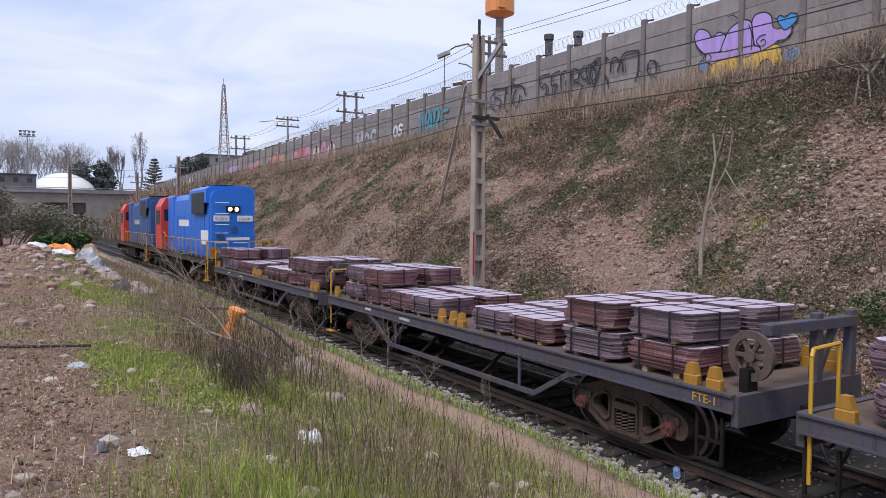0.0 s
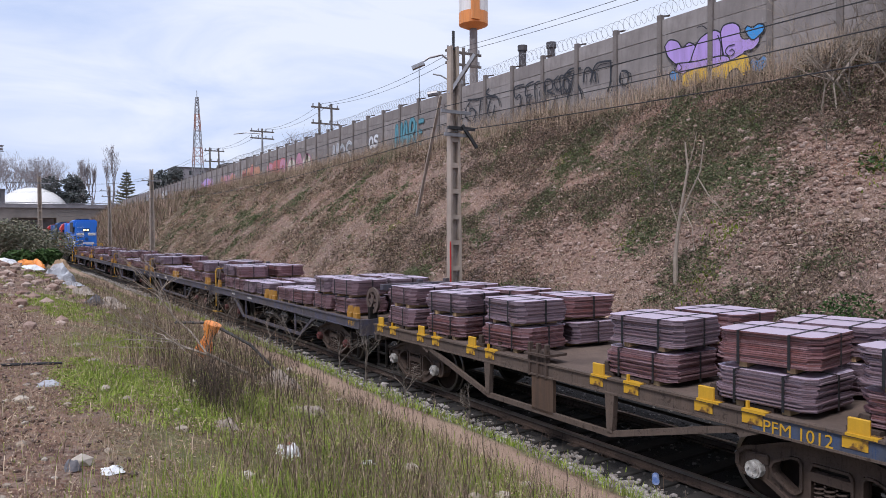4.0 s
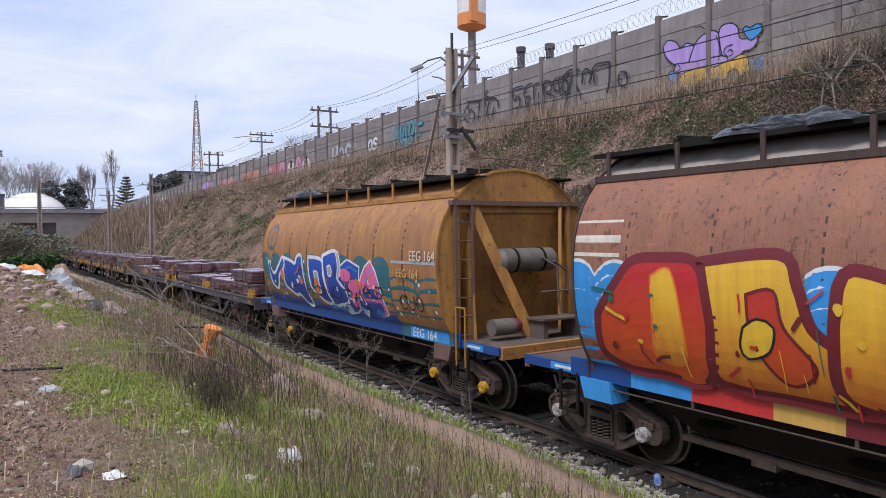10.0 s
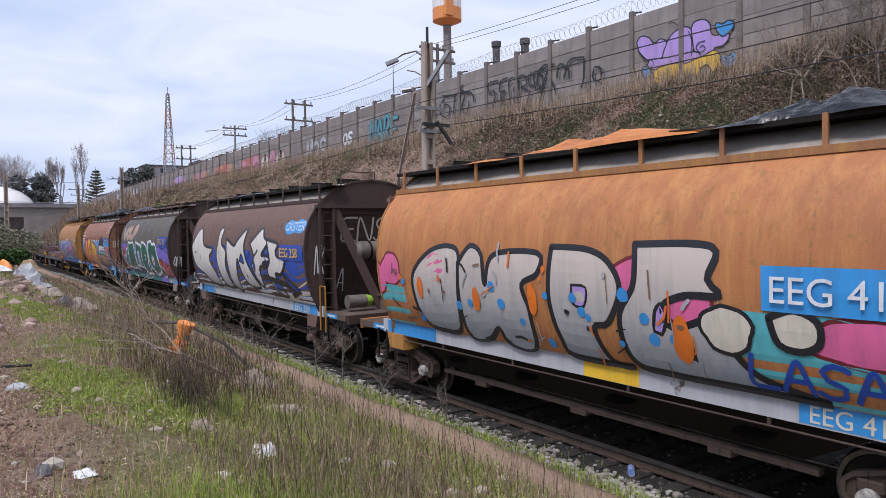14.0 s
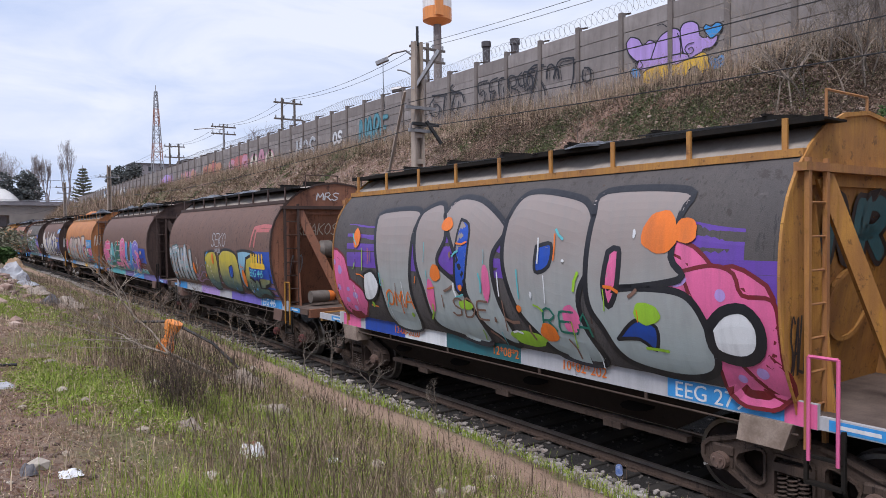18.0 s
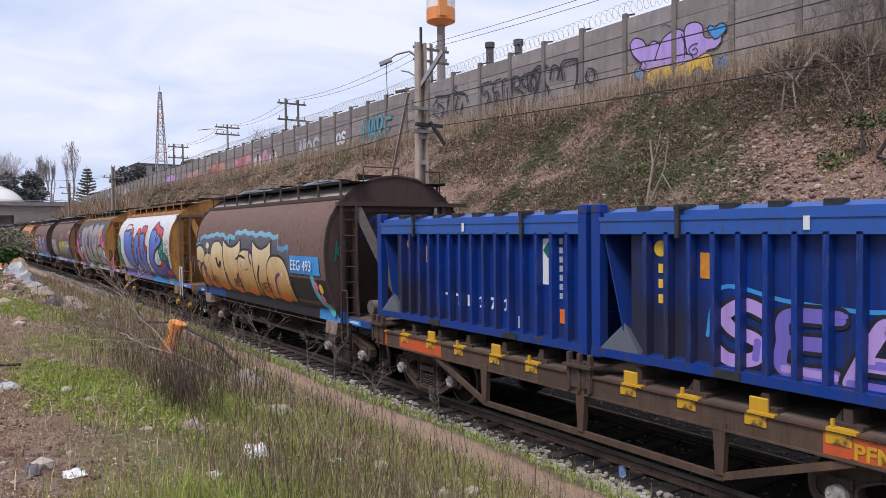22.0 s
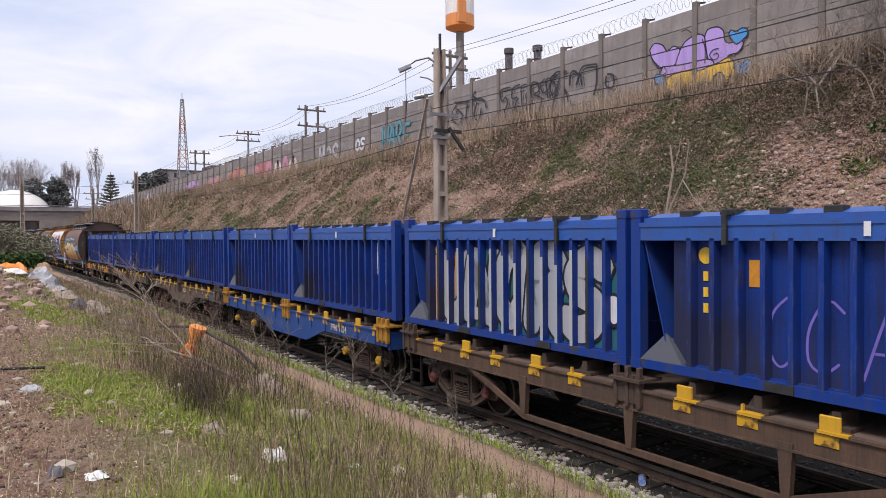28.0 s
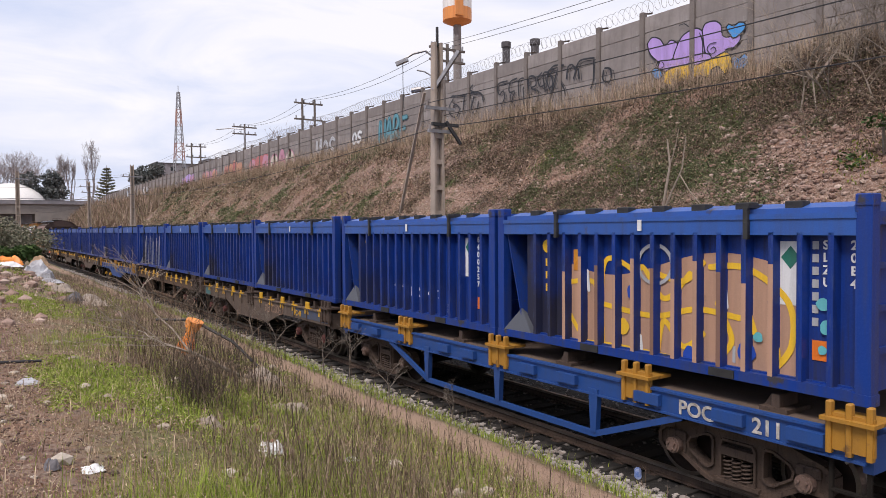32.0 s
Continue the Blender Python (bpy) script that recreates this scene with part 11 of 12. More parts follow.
M_THORN = leaf_mat("dark_thorn_scrub", [(0.055, 0.038, 0.03), (0.19, 0.135, 0.10), (0.09, 0.088, 0.045), (0.33, 0.24, 0.185), (0.03, 0.022, 0.018), (0.12, 0.082, 0.06)])
clumps("thorn_scrub", M_THORN, 2500, near_slope, 71, "dark thorny dead scrub on the near slope", "scrub", 0.014, 55, (0.1, 0.4), 0.8)
clumps("creeping_weeds", M_DKGREEN, 2700, near_green, 72, "dull green creeping weeds on the near slope", "weeds", 0.013, 55, (0.08, 0.32), 0.5)
clumps("far_slope_weeds", M_HAZEOLIVE, 1500, far_green, 73, "olive and grey weeds on the far slope", "weeds", 0.012, 40, (0.15, 0.5), 0.5)
clumps("wall_tangle", M_THORN, 420, lambda r: (r.uniform(17.8, 20.9), r.uniform(5.5, 11.5)), 74, "dark tangle of dead briars under the wall", "scrub", 0.016, 70, (0.15, 0.5), 1.4)
clumps("slope_leaf_litter", M_LITTER, 4000, slope_point, 75, "dead brown leaves and broken twigs strewn over the slope", "litter", 0.013, 45, (0.2, 0.7), 0.2)
blades("slope_bents", M_SCRUB, 26000, pick_scrub, 39, "thin dead grass stems on the slope", "grass", 1.4)
blades("near_stubble", M_DRY, 4200, lambda r: (lambda y: (r.uniform(-1.5, 1.2) + 0.05 * y, y, r.uniform(0.03, 0.12), r.uniform(0.0010, 0.0022)))(3.4 + 9.0 * r.random() ** 1.2), 37, "short dry stubble over bare soil", "grass", 1.6)
blades("near_sprouts", M_GRASS, 3600, lambda r: (lambda y: (r.uniform(-1.5, 1.2) + 0.05 * y, y, r.uniform(0.02, 0.07), r.uniform(0.0014, 0.0028)))(3.4 + 9.0 * r.random() ** 1.2), 38, "short green sprouts over bare soil", "grass", 0.9)
blades("slope_dry_grass", M_DRY, 5000, lambda r: (lambda a: (a[0], a[1], r.uniform(0.06, 0.22), r.uniform(0.004, 0.008)))(slope_point(r)), 33, "dry straw tufts on the slope", "grass", 1.4)
stalks("slope_twigs", M_SCRUB, 2600, lambda r: (lambda a: (a[0], a[1], r.uniform(0.2, 0.6)))(pick_scrub(r)), 38, "thin bare twigs standing on the slope", "twigs", 0.0035, 6)
SPOTS = [(15.2, 10.8), (14.2, 10.8), (15.4, 13.9), (18.0, 19.6), (15.7, 28.7), (18.6, 12.4), (13.4, 10.2), (16.9, 8.0), (17.4, 15.5), (18.8, 9.5), (14.6, 24.0), (17.0, 36.0)]
blades("bright_weeds", M_LIME, 2600, lambda r: (lambda k: (r.gauss(SPOTS[k][0], 0.24), r.gauss(SPOTS[k][1], 0.28), r.uniform(0.03, 0.11), r.uniform(0.012, 0.026)))(r.randrange(len(SPOTS))), 34, "bright yellow-green weed clumps on the slope", "weeds", 0.9)
blades("wall_foot_grass", M_DRY, 9000, lambda r: (lambda y: (r.uniform(19.6, 21.1) + line_x(y) * 0, y, r.uniform(0.4, 1.35), r.uniform(0.003, 0.006)))(4 + 75 * r.random() ** 1.2), 35, "tall dead grass along the foot of the wall", "grass", 0.5)
blades("wall_foot_scrub", M_BRIAR, 11000, lambda r: (lambda y: (r.uniform(19.9, 21.1), y, r.uniform(0.3, 1.2), r.uniform(0.004, 0.008)))(3 + 95 * r.random() ** 1.1), 36, "dark dead scrub along the foot of the wall", "scrub", 0.5)
blades("far_slope_brush", M_BRIAR, 9000, lambda r: (lambda y: (r.uniform(12, 20) + line_x(y), y, r.uniform(0.6, 2.0), r.uniform(0.02, 0.05)))(85 + 65 * r.random()), 37, "dark brush at the far end of the cutting", "brush", 0.6)


def stony_at(r):
    """Cobbles lie bare low on the slope and in the washed-out strip."""
    while True:
        x, y = slope_point(r)
        g = 0.5 * noise.noise(Vector((x * 0.5, y * 0.3, 21.0))) + 0.7 * math.exp(-((x - 16.6) / 2.0) ** 2 - ((y - 9.4) / 1.7) ** 2) + (0.25 if x - line_x(y) < 15.5 else 0.0)
        if g > r.uniform(-0.3, 0.5):
            return x, y, 0.012 + 0.10 * r.random() ** 4.6


scatter_stones("slope_stones", M_PEBBLE, 24000, stony_at, 41, "rounded pinkish river stones in the slope's soil", "stones")
scatter_stones("rock_fall", M_PEBBLE, 4200, lambda r: (lambda k: (12.0 + 4.6 * k + r.gauss(0, 0.6), 17.5 + r.gauss(0, 1.7) + 1.5 * k, 0.016 + 0.085 * r.random() ** 3))(r.random()), 42, "pale stones fallen down the slope", "stones")
scatter_stones("washed_stones", M_PEBBLE, 2600, lambda r: (r.gauss(16.6, 1.3), r.gauss(9.6, 1.2), 0.012 + 0.10 * r.random() ** 4.5), 46, "pale cobbles washed out of the bank", "stones")
scatter_stones("field_stones", M_FIELDSTONE, 380, lambda r: (lambda a: (a[0], a[1], 0.03 + 0.09 * r.random() ** 2.2))(field_point(r)), 43, "scattered pale stones on the field", "stones")


def grow(s, p, d, length, rad, depth, spread, r, tips, up=0.25, n=4):
    q = p + d * length
    mid = p.lerp(q, 0.5) + Vector((r.gauss(0, 1), r.gauss(0, 1), r.gauss(0, 0.5))) * length * 0.06
    s.rod(p, mid, rad, n, 0, rad * 0.85)
    s.rod(mid, q, rad * 0.85, n, 0, rad * 0.68)
    if depth == 0:
        tips.append(q)
        return
    for i in range(r.randint(2, 3)):
        t = r.uniform(0.55, 1.0) if i else 1.0
        nd = (d + Vector((r.gauss(0, spread), r.gauss(0, spread), r.gauss(0, spread * 0.6) + up))).normalized()
        grow(s, p.lerp(q, t), nd, length * r.uniform(0.62, 0.82), rad * 0.62, depth - 1, spread, r, tips, up, max(3, n - 1))


def bare_tree(name, x, y, z, height, seed, mat, label, depth=5, spread=0.45, up=0.25, rad=None, lean=(0, 0), haze=0):
    r, tips, root = random.Random(seed), [], tagged(new(name), label, "tree", "")
    t, c = Shape(), Shape()
    p, rad = Vector((x, y, z)), rad or height * 0.018
    d = Vector((lean[0], lean[1], 1)).normalized()
    q = p + d * height * 0.28
    t.rod(p - d * 0.2, q, rad, 7, 0, rad * 0.75)
    part("trunk", t, mat, root)
    for i in range(3):
        nd = (d + Vector((r.gauss(0, spread), r.gauss(0, spread), up))).normalized()
        grow(c, p.lerp(q, r.uniform(0.7, 1.0)), nd, height * 0.27, rad * 0.6, depth - 1, spread, r, tips, up)
    if haze:
        for p in tips:
            for _ in range(haze):
                a = Vector((r.gauss(0, 0.35), r.gauss(0, 0.35), r.uniform(0.3, 1.2))) * height * 0.07
                b = Vector((r.uniform(-1, 1), r.uniform(-1, 1), 0)) * 0.03
                o = len(c.v)
                c.v += [tuple(p - b), tuple(p + b), tuple(p + a)]
                c.f.append((o, o + 1, o + 2))
                c.m.append(0)
    part("crown", c, mat, root, "leafless branches", fix=False)
    return root, tips


def leaves(s, centre, rx, ry, rz, count, size, r, hollow=0.4):
    for _ in range(count):
        u = Vector((r.gauss(0, 1), r.gauss(0, 1), r.gauss(0, 1)))
        u = u.normalized() * (hollow + (1 - hollow) * r.random() ** 0.6)
        p = Vector((centre[0] + u.x * rx, centre[1] + u.y * ry, centre[2] + u.z * rz))
        a = Vector((r.gauss(0, 1), r.gauss(0, 1), r.gauss(0, 0.6))).normalized() * size * r.uniform(0.6, 1.4)
        b = a.cross(Vector((r.gauss(0, 1), r.gauss(0, 1), r.gauss(0, 1)))).normalized() * size * 0.45
        o = len(s.v)
        s.v += [tuple(p - a), tuple(p + b), tuple(p + a), tuple(p - b)]
        s.f.append((o, o + 1, o + 2, o + 3))
        s.m.append(0)


def leafy(name, x, y, z, lumps, mat, label, category, seed, size=0.12, trunk=None):
    r, root = random.Random(seed), tagged(new(name), label, category)
    t, c = Shape(), Shape()
    for (dx, dy, dz, rx, ry, rz, n) in lumps:
        t.rod((x + dx * 0.4, y + dy * 0.4, z - 0.2), (x + dx, y + dy, z + dz), trunk or 0.05, 5, 0, (trunk or 0.05) * 0.5)
        leaves(c, (x + dx, y + dy, z + dz), rx, ry, rz, n, size, r)
    part("stems", t, M_BARK, root)
    part("crown", c, mat, root, "", fix=False)
    return root


M_BRICK = stones_mat("broken_brick", [(0.30, 0.10, 0.06), (0.22, 0.08, 0.055), (0.45, 0.36, 0.30), (0.36, 0.13, 0.08)])
scatter_stones("brick_rubble", M_BRICK, 90, lambda r: (r.gauss(2.85, 0.28), r.gauss(7.7, 0.5), 0.02 + 0.05 * r.random() ** 1.6), 47, "broken red brick and mortar among the weeds", "rubble")
rb = random.Random(77)
leafy("bush", -1.2, 52.0, 1.7, [(q[0], q[1], q[2], rb.uniform(0.9, 1.5), rb.uniform(0.9, 1.5), rb.uniform(0.6, 0.95), 480) for q in [(lambda x: (x, rb.uniform(-3, 5), rb.uniform(0.3, 1.0) + (2.7 - 0.16 * abs(x + 1.5) * (1 if x < 1 else 2.2)) * rb.random()))(rb.uniform(-6.5, 4.9)) for _ in range(48)]], M_BUSH, "large dark olive bush beside the rubble", "bush", 51, 0.10)
leafy("green_bush", 1.6, 43.0, 1.3, [(rb.uniform(-1.0, 1.0), rb.uniform(-0.8, 0.8), rb.uniform(0.3, 1.0), 0.55, 0.55, 0.45, 260) for _ in range(7)], M_BROAD, "low broad-leaved green bush behind the rubble", "bush", 52, 0.15)
leafy("slope_bush", 13.7, 6.5, 1.4, [(rb.uniform(-0.9, 1.1), rb.uniform(-1.6, 0.9), rb.uniform(0.0, 0.45), rb.uniform(0.3, 0.6), rb.uniform(0.3, 0.7), rb.uniform(0.2, 0.4), 330) for _ in range(11)], M_BROAD, "low green bush at the foot of the slope", "bush", 53, 0.05)
leafy("corner_bush", 17.3, 7.6, 5.0, [(rb.uniform(-1.2, 1.3), rb.uniform(-1.4, 0.6), rb.uniform(-0.5, 0.7), rb.uniform(0.25, 0.5), rb.uniform(0.25, 0.5), rb.uniform(0.15, 0.35), 150) for _ in range(9)], M_BROAD, "straggling green bush high on the slope", "bush", 54, 0.06)
# evergreen leaves greyed and lightened: distance haze mixed into the colour
M_HAZELEAF = leaf_mat("hazed_evergreen_leaf", [(0.07, 0.08, 0.075), (0.11, 0.12, 0.115), (0.09, 0.09, 0.09)])
leafy("dark_tree", 15.5, 205, 7.0, [(rb.uniform(-4, 4), rb.uniform(-3, 3), rb.uniform(3, 10), 2.6, 2.6, 2.2, 320) for _ in range(12)], M_HAZELEAF, "dark evergreen tree beyond the overpass", "tree", 55, 0.45, 0.2)
leafy("round_tree", 32.5, 168, 8.3, [(rb.uniform(-2.6, 2.6), rb.uniform(-2, 2), rb.uniform(5, 9), 1.9, 1.9, 1.5, 260) for _ in range(9)], M_HAZELEAF, "dark round-topped pine tree behind the wall", "tree", 56, 0.4, 0.2)
leafy("hedge", 44.0, 118.0, 8.4, [(rb.uniform(-2, 12), rb.uniform(-14, 10), rb.uniform(3, 8), 2.0, 2.0, 1.8, 240) for _ in range(10)], M_BUSH, "dark trees behind the wall", "trees", 57, 0.35, 0.15)


def fir(x, y, z, height, seed, label):
    r, root = random.Random(seed), tagged(new("fir_tree"), label, "tree")
    part("trunk", Shape().rod((x, y, z), (x, y, z + height), 0.25, 6, 0, 0.04), M_BARK, root)
    c = Shape()
    for i in range(13):
        zz = z + height * (0.18 + 0.8 * i / 13)
        w = height * 0.26 * (1 - i / 13.5) + 0.2
        for k in range(7):
            q = r.uniform(0, 6.28)
            for j in range(7):
                t = (j + 1) / 7
                leaves(c, (x + math.cos(q) * w * t, y + math.sin(q) * w * t, zz + 0.25 * w * t - 0.2), 0.35, 0.35, 0.16, 5, 0.32, r, 0.0)
    part("crown", c, M_BUSH, root, "", fix=False)


fir(27.6, 188.0, 7.5, 12.0, 5, "dark blue-green fir tree beyond the cutting")
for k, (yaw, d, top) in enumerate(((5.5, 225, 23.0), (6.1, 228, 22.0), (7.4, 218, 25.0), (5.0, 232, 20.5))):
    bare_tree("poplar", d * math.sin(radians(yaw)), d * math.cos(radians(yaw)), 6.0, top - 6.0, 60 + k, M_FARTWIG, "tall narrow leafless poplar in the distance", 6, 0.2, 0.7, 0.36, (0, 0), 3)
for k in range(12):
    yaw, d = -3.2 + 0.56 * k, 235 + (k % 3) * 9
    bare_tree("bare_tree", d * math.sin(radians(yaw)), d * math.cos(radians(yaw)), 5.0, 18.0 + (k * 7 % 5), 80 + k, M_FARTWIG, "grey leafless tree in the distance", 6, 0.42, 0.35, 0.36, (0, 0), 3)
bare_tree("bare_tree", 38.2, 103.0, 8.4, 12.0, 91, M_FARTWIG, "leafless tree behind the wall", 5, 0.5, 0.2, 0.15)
# the thin tree on the slope, and the bare bushes up at the wall
young = tagged(new("young_tree"), "thin pale leafless sapling with forked stems on the slope", "tree")
for name, path, r0, r1 in (("trunk", [(14.1, 11.41, 2.69), (14.1, 11.33, 3.34), (14.1, 11.17, 4.16), (14.1, 11.05, 4.79), (14.1, 11.13, 5.43)], 0.05, 0.018), ("branch", [(14.1, 11.27, 3.62), (14.1, 10.99, 4.15), (14.1, 10.7, 4.68), (14.1, 10.59, 5.46)], 0.03, 0.010),
                           ("branch", [(14.1, 10.77, 4.55), (14.1, 10.48, 4.13), (14.1, 10.07, 3.7)], 0.016, 0.008), ("branch", [(14.1, 11.33, 3.43), (14.1, 11.61, 4.09)], 0.014, 0.006),
                           ("branch", [(14.1, 11.16, 3.8), (14.1, 10.91, 3.34), (14.1, 10.88, 2.8)], 0.015, 0.008), ("branch", [(14.1, 11.05, 4.79), (14.1, 10.89, 5.23), (14.1, 10.79, 5.66)], 0.014, 0.006)):
    s = Shape()
    for i, (p, q) in enumerate(zip(path, path[1:])):
        n = len(path) - 1
        s.rod(p, q, r0 + (r1 - r0) * i / n, 6, 0, r0 + (r1 - r0) * (i + 1) / n)
    part(name, s, M_PALEBARK, young)
part("root_foot", Shape().rod((14.1, 11.41, 1.2), (14.1, 11.41, 2.69), 0.07, 6, 0, 0.05), M_PALEBARK, young)
rs = random.Random(12)
for k in range(17):
    x, y, h = rs.uniform(18.2, 20.8), rs.uniform(6.6, 10.9), rs.uniform(1.8, 4.4)
    bare_tree("bare_shrub", x, y, ground_z(x, y), h, 100 + k, M_PALEBARK if k % 3 == 0 else M_BARK, "leafless tangled shrub below the wall", 6, 0.6, 0.12, 0.024, (rs.uniform(-0.5, 0.3), rs.uniform(-0.4, 0.6)))
for k, (x, y) in enumerate(((20.4, 6.9), (20.6, 7.9), (19.9, 7.3))):
    bare_tree("dark_trunk_tree", x, y, ground_z(x, y), 7.5, 160 + k, M_BARK, "dark leafless tree beside the wall", 5, 0.4, 0.3, 0.09)
for k, (x, y, h) in enumerate(((7.0, 14.2, 1.5), (6.9, 15.4, 1.2), (6.7, 18.0, 1.6), (6.9, 20.5, 1.5), (6.6, 24.0, 1.7), (6.7, 28.0, 1.6), (7.05, 10.2, 0.8), (7.0, 12.4, 0.9))):
    bare_tree("thorn_shrub", x, y, ground_z(x, y), h, 140 + k, M_BARK, "bare thorny shrub beside the ballast", 5, 0.6, 0.15, 0.02)
for k, (x, y) in enumerate(((17.2, 9.4), (16.6, 14.2), (18.4, 17.5), (15.6, 20.5))):
    bare_tree("bare_shrub", x, y, ground_z(x, y), 1.4, 120 + k, M_BARK, "small leafless shrub on the slope", 4, 0.7, 0.1, 0.015)
tagged(part("wooden_plank", Shape().beam((19.1, 10.4, 7.0), (19.5, 9.8, 8.1), 0.25, 0.06), M_POLE), "grey plank leaning among dead shrubs", "plank")

# ---- rubble, litter ----
M_SACK = plain("dirty_white_sheet", (0.44, 0.45, 0.48), (0.25, 0.24, 0.25), 2.5, 0.6)
M_ORSHEET = plain("orange_plastic", (0.85, 0.30, 0.05), (0.72, 0.22, 0.03), 3.0, 0.5)
M_CARD = plain("brown_cardboard", (0.40, 0.27, 0.16), (0.3, 0.2, 0.12), 3.0, 0.9)
M_PLASTIC = plain("white_plastic", (0.78, 0.78, 0.78), (0.62, 0.62, 0.62), 6.0, 0.4)
M_BLUELIT = plain("blue_plastic", (0.05, 0.14, 0.42), (0.4, 0.42, 0.5), 9.0, 0.4)


def crumpled(name, x, y, z, sx, sy, sz, mat, seed, label, category, n=9):
    """A slumped, creased sheet or bag."""
    r, s = random.Random(seed), Shape()
    ph = [r.uniform(0, 6.28) for _ in range(6)]
    for j in range(n + 1):
        for i in range(n + 1):
            u, w = i / n * 2 - 1, j / n * 2 - 1
            k = max(0.0, 1 - max(abs(u), abs(w)) ** 2.5)
            hgt = k * (0.75 + 0.25 * math.sin(3 * u + ph[0]) * math.cos(4 * w + ph[1])) + 0.12 * math.sin(9 * u + ph[2]) * math.sin(8 * w + ph[3]) * k
            s.v.append((x + sx * (u + 0.08 * math.sin(5 * w + ph[4])), y + sy * (w + 0.08 * math.sin(4 * u + ph[5])), z + sz * hgt + r.uniform(-0.02, 0.02) * sz))
    s.f = [(j * (n + 1) + i, j * (n + 1) + i + 1, (j + 1) * (n + 1) + i + 1, (j + 1) * (n + 1) + i) for j in range(n) for i in range(n)]
    s.m = [0] * len(s.f)
    return tagged(part(name, s, mat, fix=False), label, category)


def on_ground(x, y, dz=0.0):
    return ground_z(x, y) + dz


crumpled("rubble_sack", 2.35, 36.0, on_ground(2.35, 36, -0.1), 0.7, 0.6, 0.95, M_SACK, 1, "large dirty white sack slumped on the rubble", "sack")
crumpled("cardboard_sheet", 2.5, 36.5, on_ground(2.5, 36.5, 0.6), 0.4, 0.3, 0.55, M_CARD, 2, "torn brown cardboard on the sack", "cardboard")
crumpled("orange_sheet", 1.15, 37.0, on_ground(1.15, 37, 0.05), 0.45, 0.4, 0.5, M_ORSHEET, 3, "crumpled orange plastic on the rubble", "plastic sheet")
crumpled("orange_sheet", 1.6, 37.6, on_ground(1.6, 37.6, 0.2), 0.35, 0.4, 0.45, M_ORSHEET, 4, "crumpled orange plastic on the rubble", "plastic sheet")
crumpled("white_scrap", 1.2, 33.5, on_ground(1.2, 33.5), 0.5, 0.4, 0.25, M_PLASTIC, 5, "white plastic scrap among rubble", "litter")
crumpled("white_scrap", 0.3, 35.5, on_ground(0.3, 35.5), 0.5, 0.4, 0.3, M_PLASTIC, 6, "white plastic scrap among rubble", "litter")
crumpled("white_scrap", 2.6, 33.0, on_ground(2.6, 33.0), 0.5, 0.3, 0.22, M_SACK, 7, "pale torn sheet on the bank", "litter")
crumpled("pale_log", 3.2, 26.0, on_ground(3.2, 26.0, 0.02), 0.45, 1.3, 0.32, M_FIELDSTONE, 8, "long pale rock lying on the bank", "rock")
crumpled("pale_log", 2.7, 29.5, on_ground(2.7, 29.5, 0.02), 0.4, 1.0, 0.3, M_FIELDSTONE, 9, "long pale rock lying on the bank", "rock")
tagged(part("round_bucket", Shape().rod((2.4, 24.4, on_ground(2.4, 24.4)), (2.7, 24.2, on_ground(2.4, 24.4) + 0.25), 0.2, 12), M_HOUSE), "dark bucket lying on its side", "bucket")
crumpled("plastic_lid", 0.71, 5.8, on_ground(0.71, 5.8), 0.085, 0.075, 0.05, M_PLASTIC, 10, "white plastic lid on the grass", "litter")
crumpled("white_bag", 2.38, 6.55, on_ground(2.38, 6.55), 0.13, 0.11, 0.16, M_PLASTIC, 11, "torn white bag among dry weeds", "litter")
crumpled("white_scrap", 3.2, 6.5, on_ground(3.2, 6.5), 0.09, 0.06, 0.04, M_PLASTIC, 12, "white plastic scrap in the grass", "litter")
crumpled("white_scrap", 0.5, 9.5, on_ground(0.5, 9.5), 0.13, 0.1, 0.07, M_SACK, 13, "white plastic scrap on bare soil", "litter")
crumpled("pale_rock", 4.3, 12.4, on_ground(4.3, 12.4), 0.35, 0.45, 0.3, M_FIELDSTONE, 14, "pale flat rock on the bank", "rock")
crumpled("pale_rock", 1.98, 7.35, on_ground(1.98, 7.35), 0.14, 0.13, 0.13, M_FIELDSTONE, 15, "pale round rock on the grass", "rock")
crumpled("pale_rock", 3.5, 9.0, on_ground(3.5, 9.0), 0.3, 0.3, 0.16, M_FIELDSTONE, 16, "pale broken rock among weeds", "rock")
crumpled("dark_scrap", 0.45, 5.85, on_ground(0.45, 5.85), 0.055, 0.06, 0.09, M_HOUSE, 17, "dark crushed scrap on bare soil", "litter")
tagged(part("drink_can", Shape().rod((7.45, 6.35, -0.1), (7.62, 6.5, -0.1), 0.05, 10), M_BLUELIT), "crushed blue and white can by the rail", "can")
st = tagged(new("marker_stick"), "dark bent pipe with orange plastic on it", "pipe")
part("pipe", Shape().line([(3.2, 15.6, on_ground(3.2, 15.6, 0.55)), (3.75, 14.9, on_ground(3.75, 14.9, 0.75)), (4.4, 14.3, on_ground(4.4, 14.3, 0.5)), (4.9, 13.8, on_ground(4.9, 13.8, 0.0))], 0.03, 6), M_WIRE, st)
g0 = on_ground(3.7, 14.85)
cr = Shape()
for i in range(9):
    a = 0.05 + 0.045 * math.sin(i * 0.9 + 0.5)
    cr.rod((3.58 + 0.022 * i, 14.95 - 0.02 * i, g0 + 0.06 + 0.075 * i), (3.60 + 0.022 * i, 14.93 - 0.02 * i, g0 + 0.06 + 0.075 * (i + 1)), a + 0.085, 8, 0, a + 0.09)
part("orange_wrap", cr, M_ORSHEET, st, "crumpled orange plastic wrap")
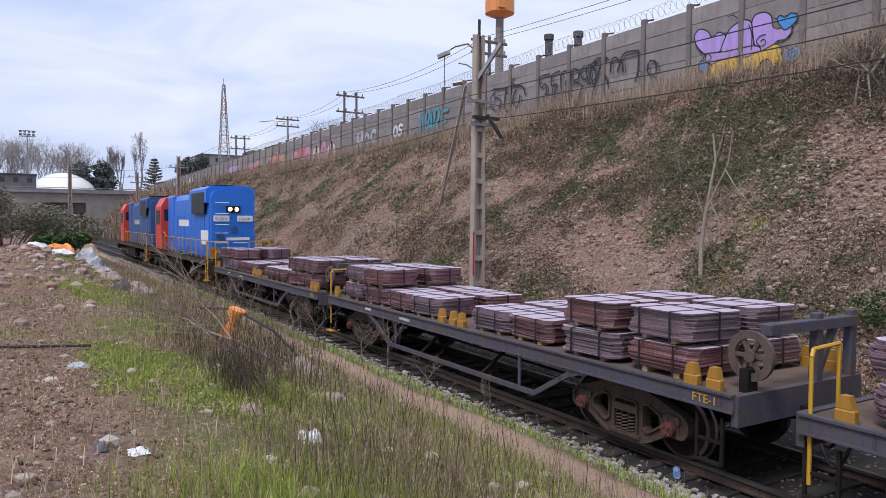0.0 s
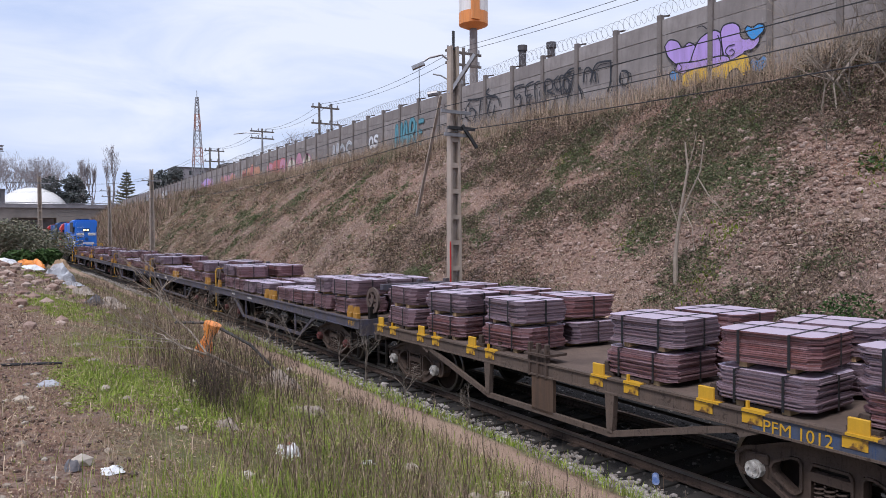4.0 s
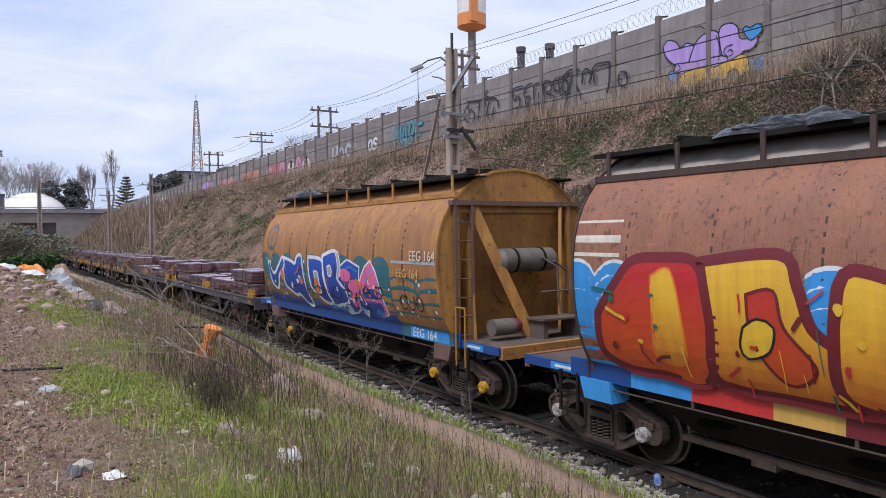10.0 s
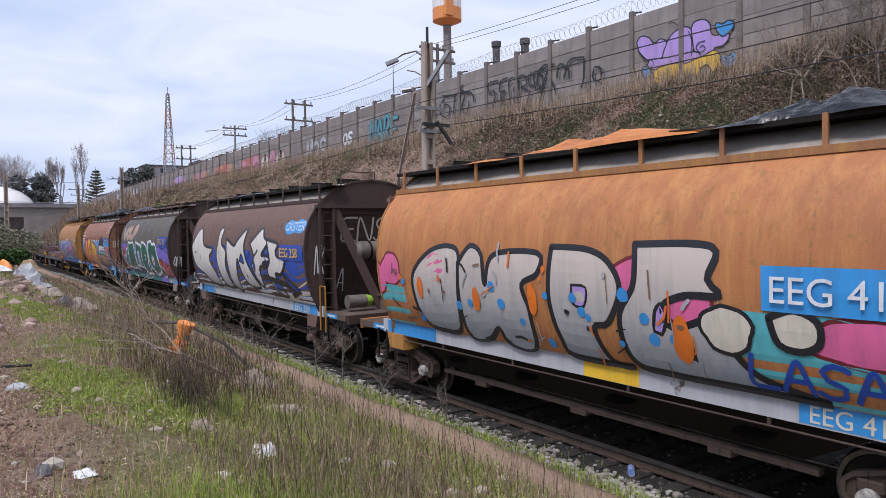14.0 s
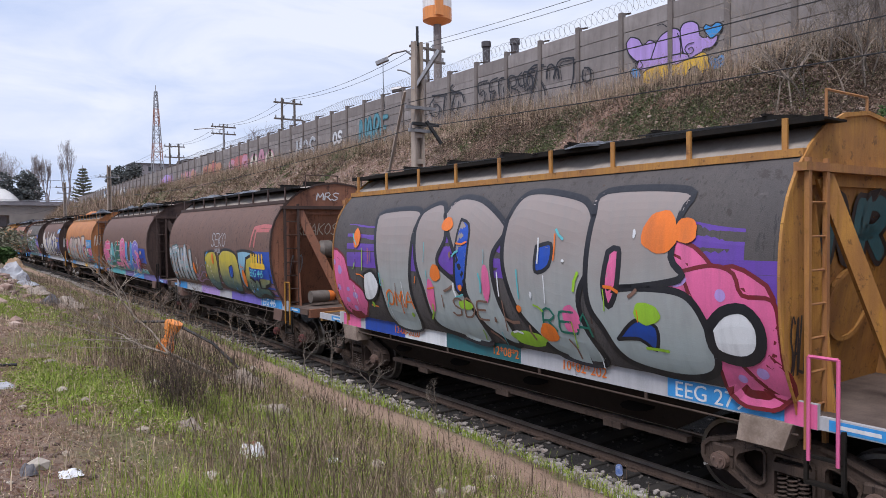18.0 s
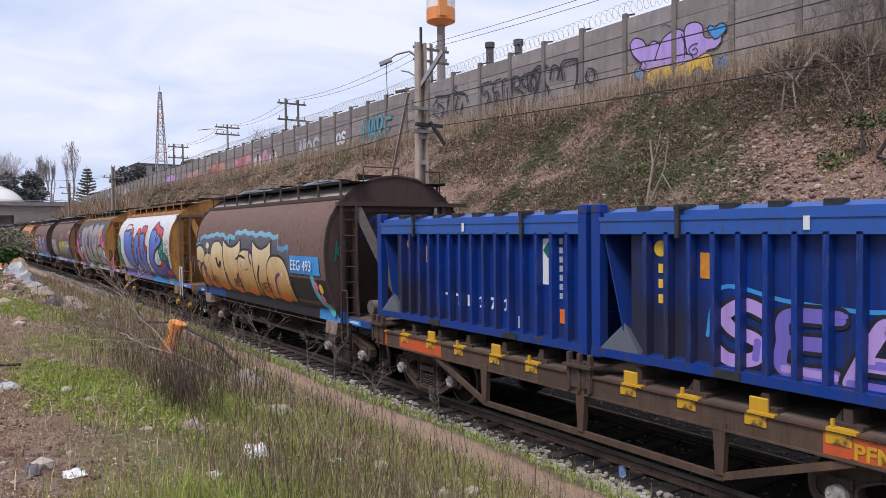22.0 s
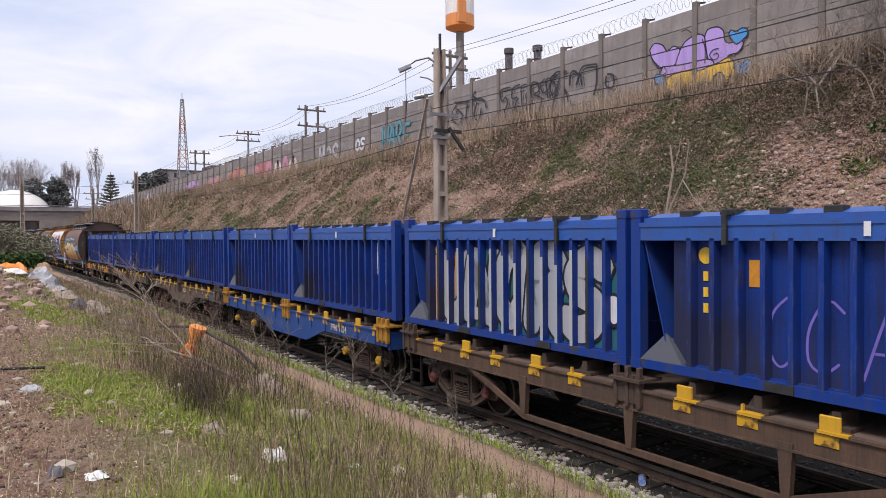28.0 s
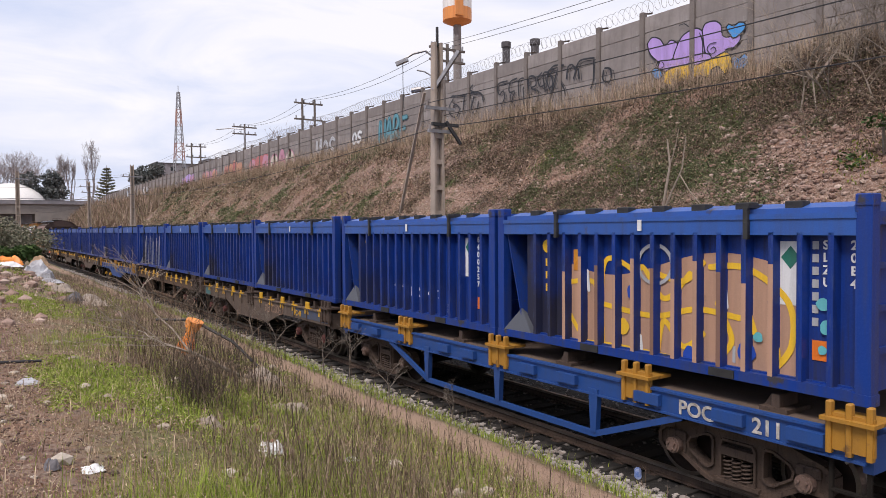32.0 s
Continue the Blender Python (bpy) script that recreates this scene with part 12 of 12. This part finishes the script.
br, tips = bare_tree("fallen_branch", 3.2, 10.6, on_ground(3.2, 10.6, 0.3), 2.8, 131, M_PALEBARK, "pale fallen bare branch in the weeds", 5, 0.55, 0.0, 0.028, (-1.6, -0.5))
tagged(part("thin_pipe", Shape().rod((-0.8, 10.6, on_ground(-0.8, 10.6, 0.06)), (0.75, 11.0, on_ground(0.75, 11.0, 0.05)), 0.02, 6), M_WIRE), "thin dark pipe lying on bare soil", "pipe")
scatter_stones("rubble", M_PEBBLE, 700, lambda r: (lambda: (r.gauss(0.2, 1.5), r.gauss(31, 5.5), 0.04 + 0.22 * r.random() ** 3))(), 44, "dumped pale rubble and broken brick", "rubble")
M_CLOD = stones_mat("soil_clod", [(0.06, 0.036, 0.026), (0.12, 0.075, 0.055), (0.08, 0.05, 0.036), (0.20, 0.15, 0.12)])
scatter_stones("soil_clods", M_CLOD, 2600, lambda r: (lambda y: (r.uniform(-1.2, 1.0) - 0.02 * y, y, 0.008 + 0.026 * r.random() ** 2.5))(3 + 16 * r.random() ** 1.3), 45, "brown soil clods and pebbles", "clods")


# ---- what moves ----
RUN = [(0, -8.59), (1, 4.70), (2, 17.85), (3, 30.86), (4, 43.75), (5, 56.50), (6, 69.11), (7, 81.59), (8, 93.94), (9, 106.16), (10, 118.22), (11, 130.20), (12, 141.92), (13, 153.37), (14, 164.70), (15, 175.71), (16, 186.55), (17, 197.25), (18, 207.68), (19, 217.80), (20, 227.53), (21, 236.82), (22, 246.07), (23, 255.11), (24, 263.82), (25, 272.27), (26, 280.37), (27, 288.29), (28, 296.04), (29, 303.50), (30, 310.64), (31, 317.43), (32, 324.08)]


def run_at(t):
    return float(np.interp(t, [r[0] for r in RUN], [r[1] for r in RUN]))


def motions():
    for ob, u, across, z, turn in MOVERS:
        walk(ob, [(t, on_track(u + run, across, z) @ pose(0, 0, 0, 0, 0, turn)) for t, run in RUN])
    # wheels roll with the train; alike wheelsets share one set of keys
    for alike in WHEELS.values():
        first = alike[0]
        at = first.matrix_basis.translation.copy()
        rows, t = [], 0.0
        while t < 32.0001:
            rows.append((t, pose(*at, -math.degrees(run_at(t) / 0.457), 0, 0)))
            t += 1 / FPS
        walk(first, rows)
        for other in alike[1:]:
            other.rotation_mode = "QUATERNION"
            other.animation_data_create()
            other.animation_data.action = first.animation_data.action
            other.animation_data.action_slot = first.animation_data.action_slot


motions()
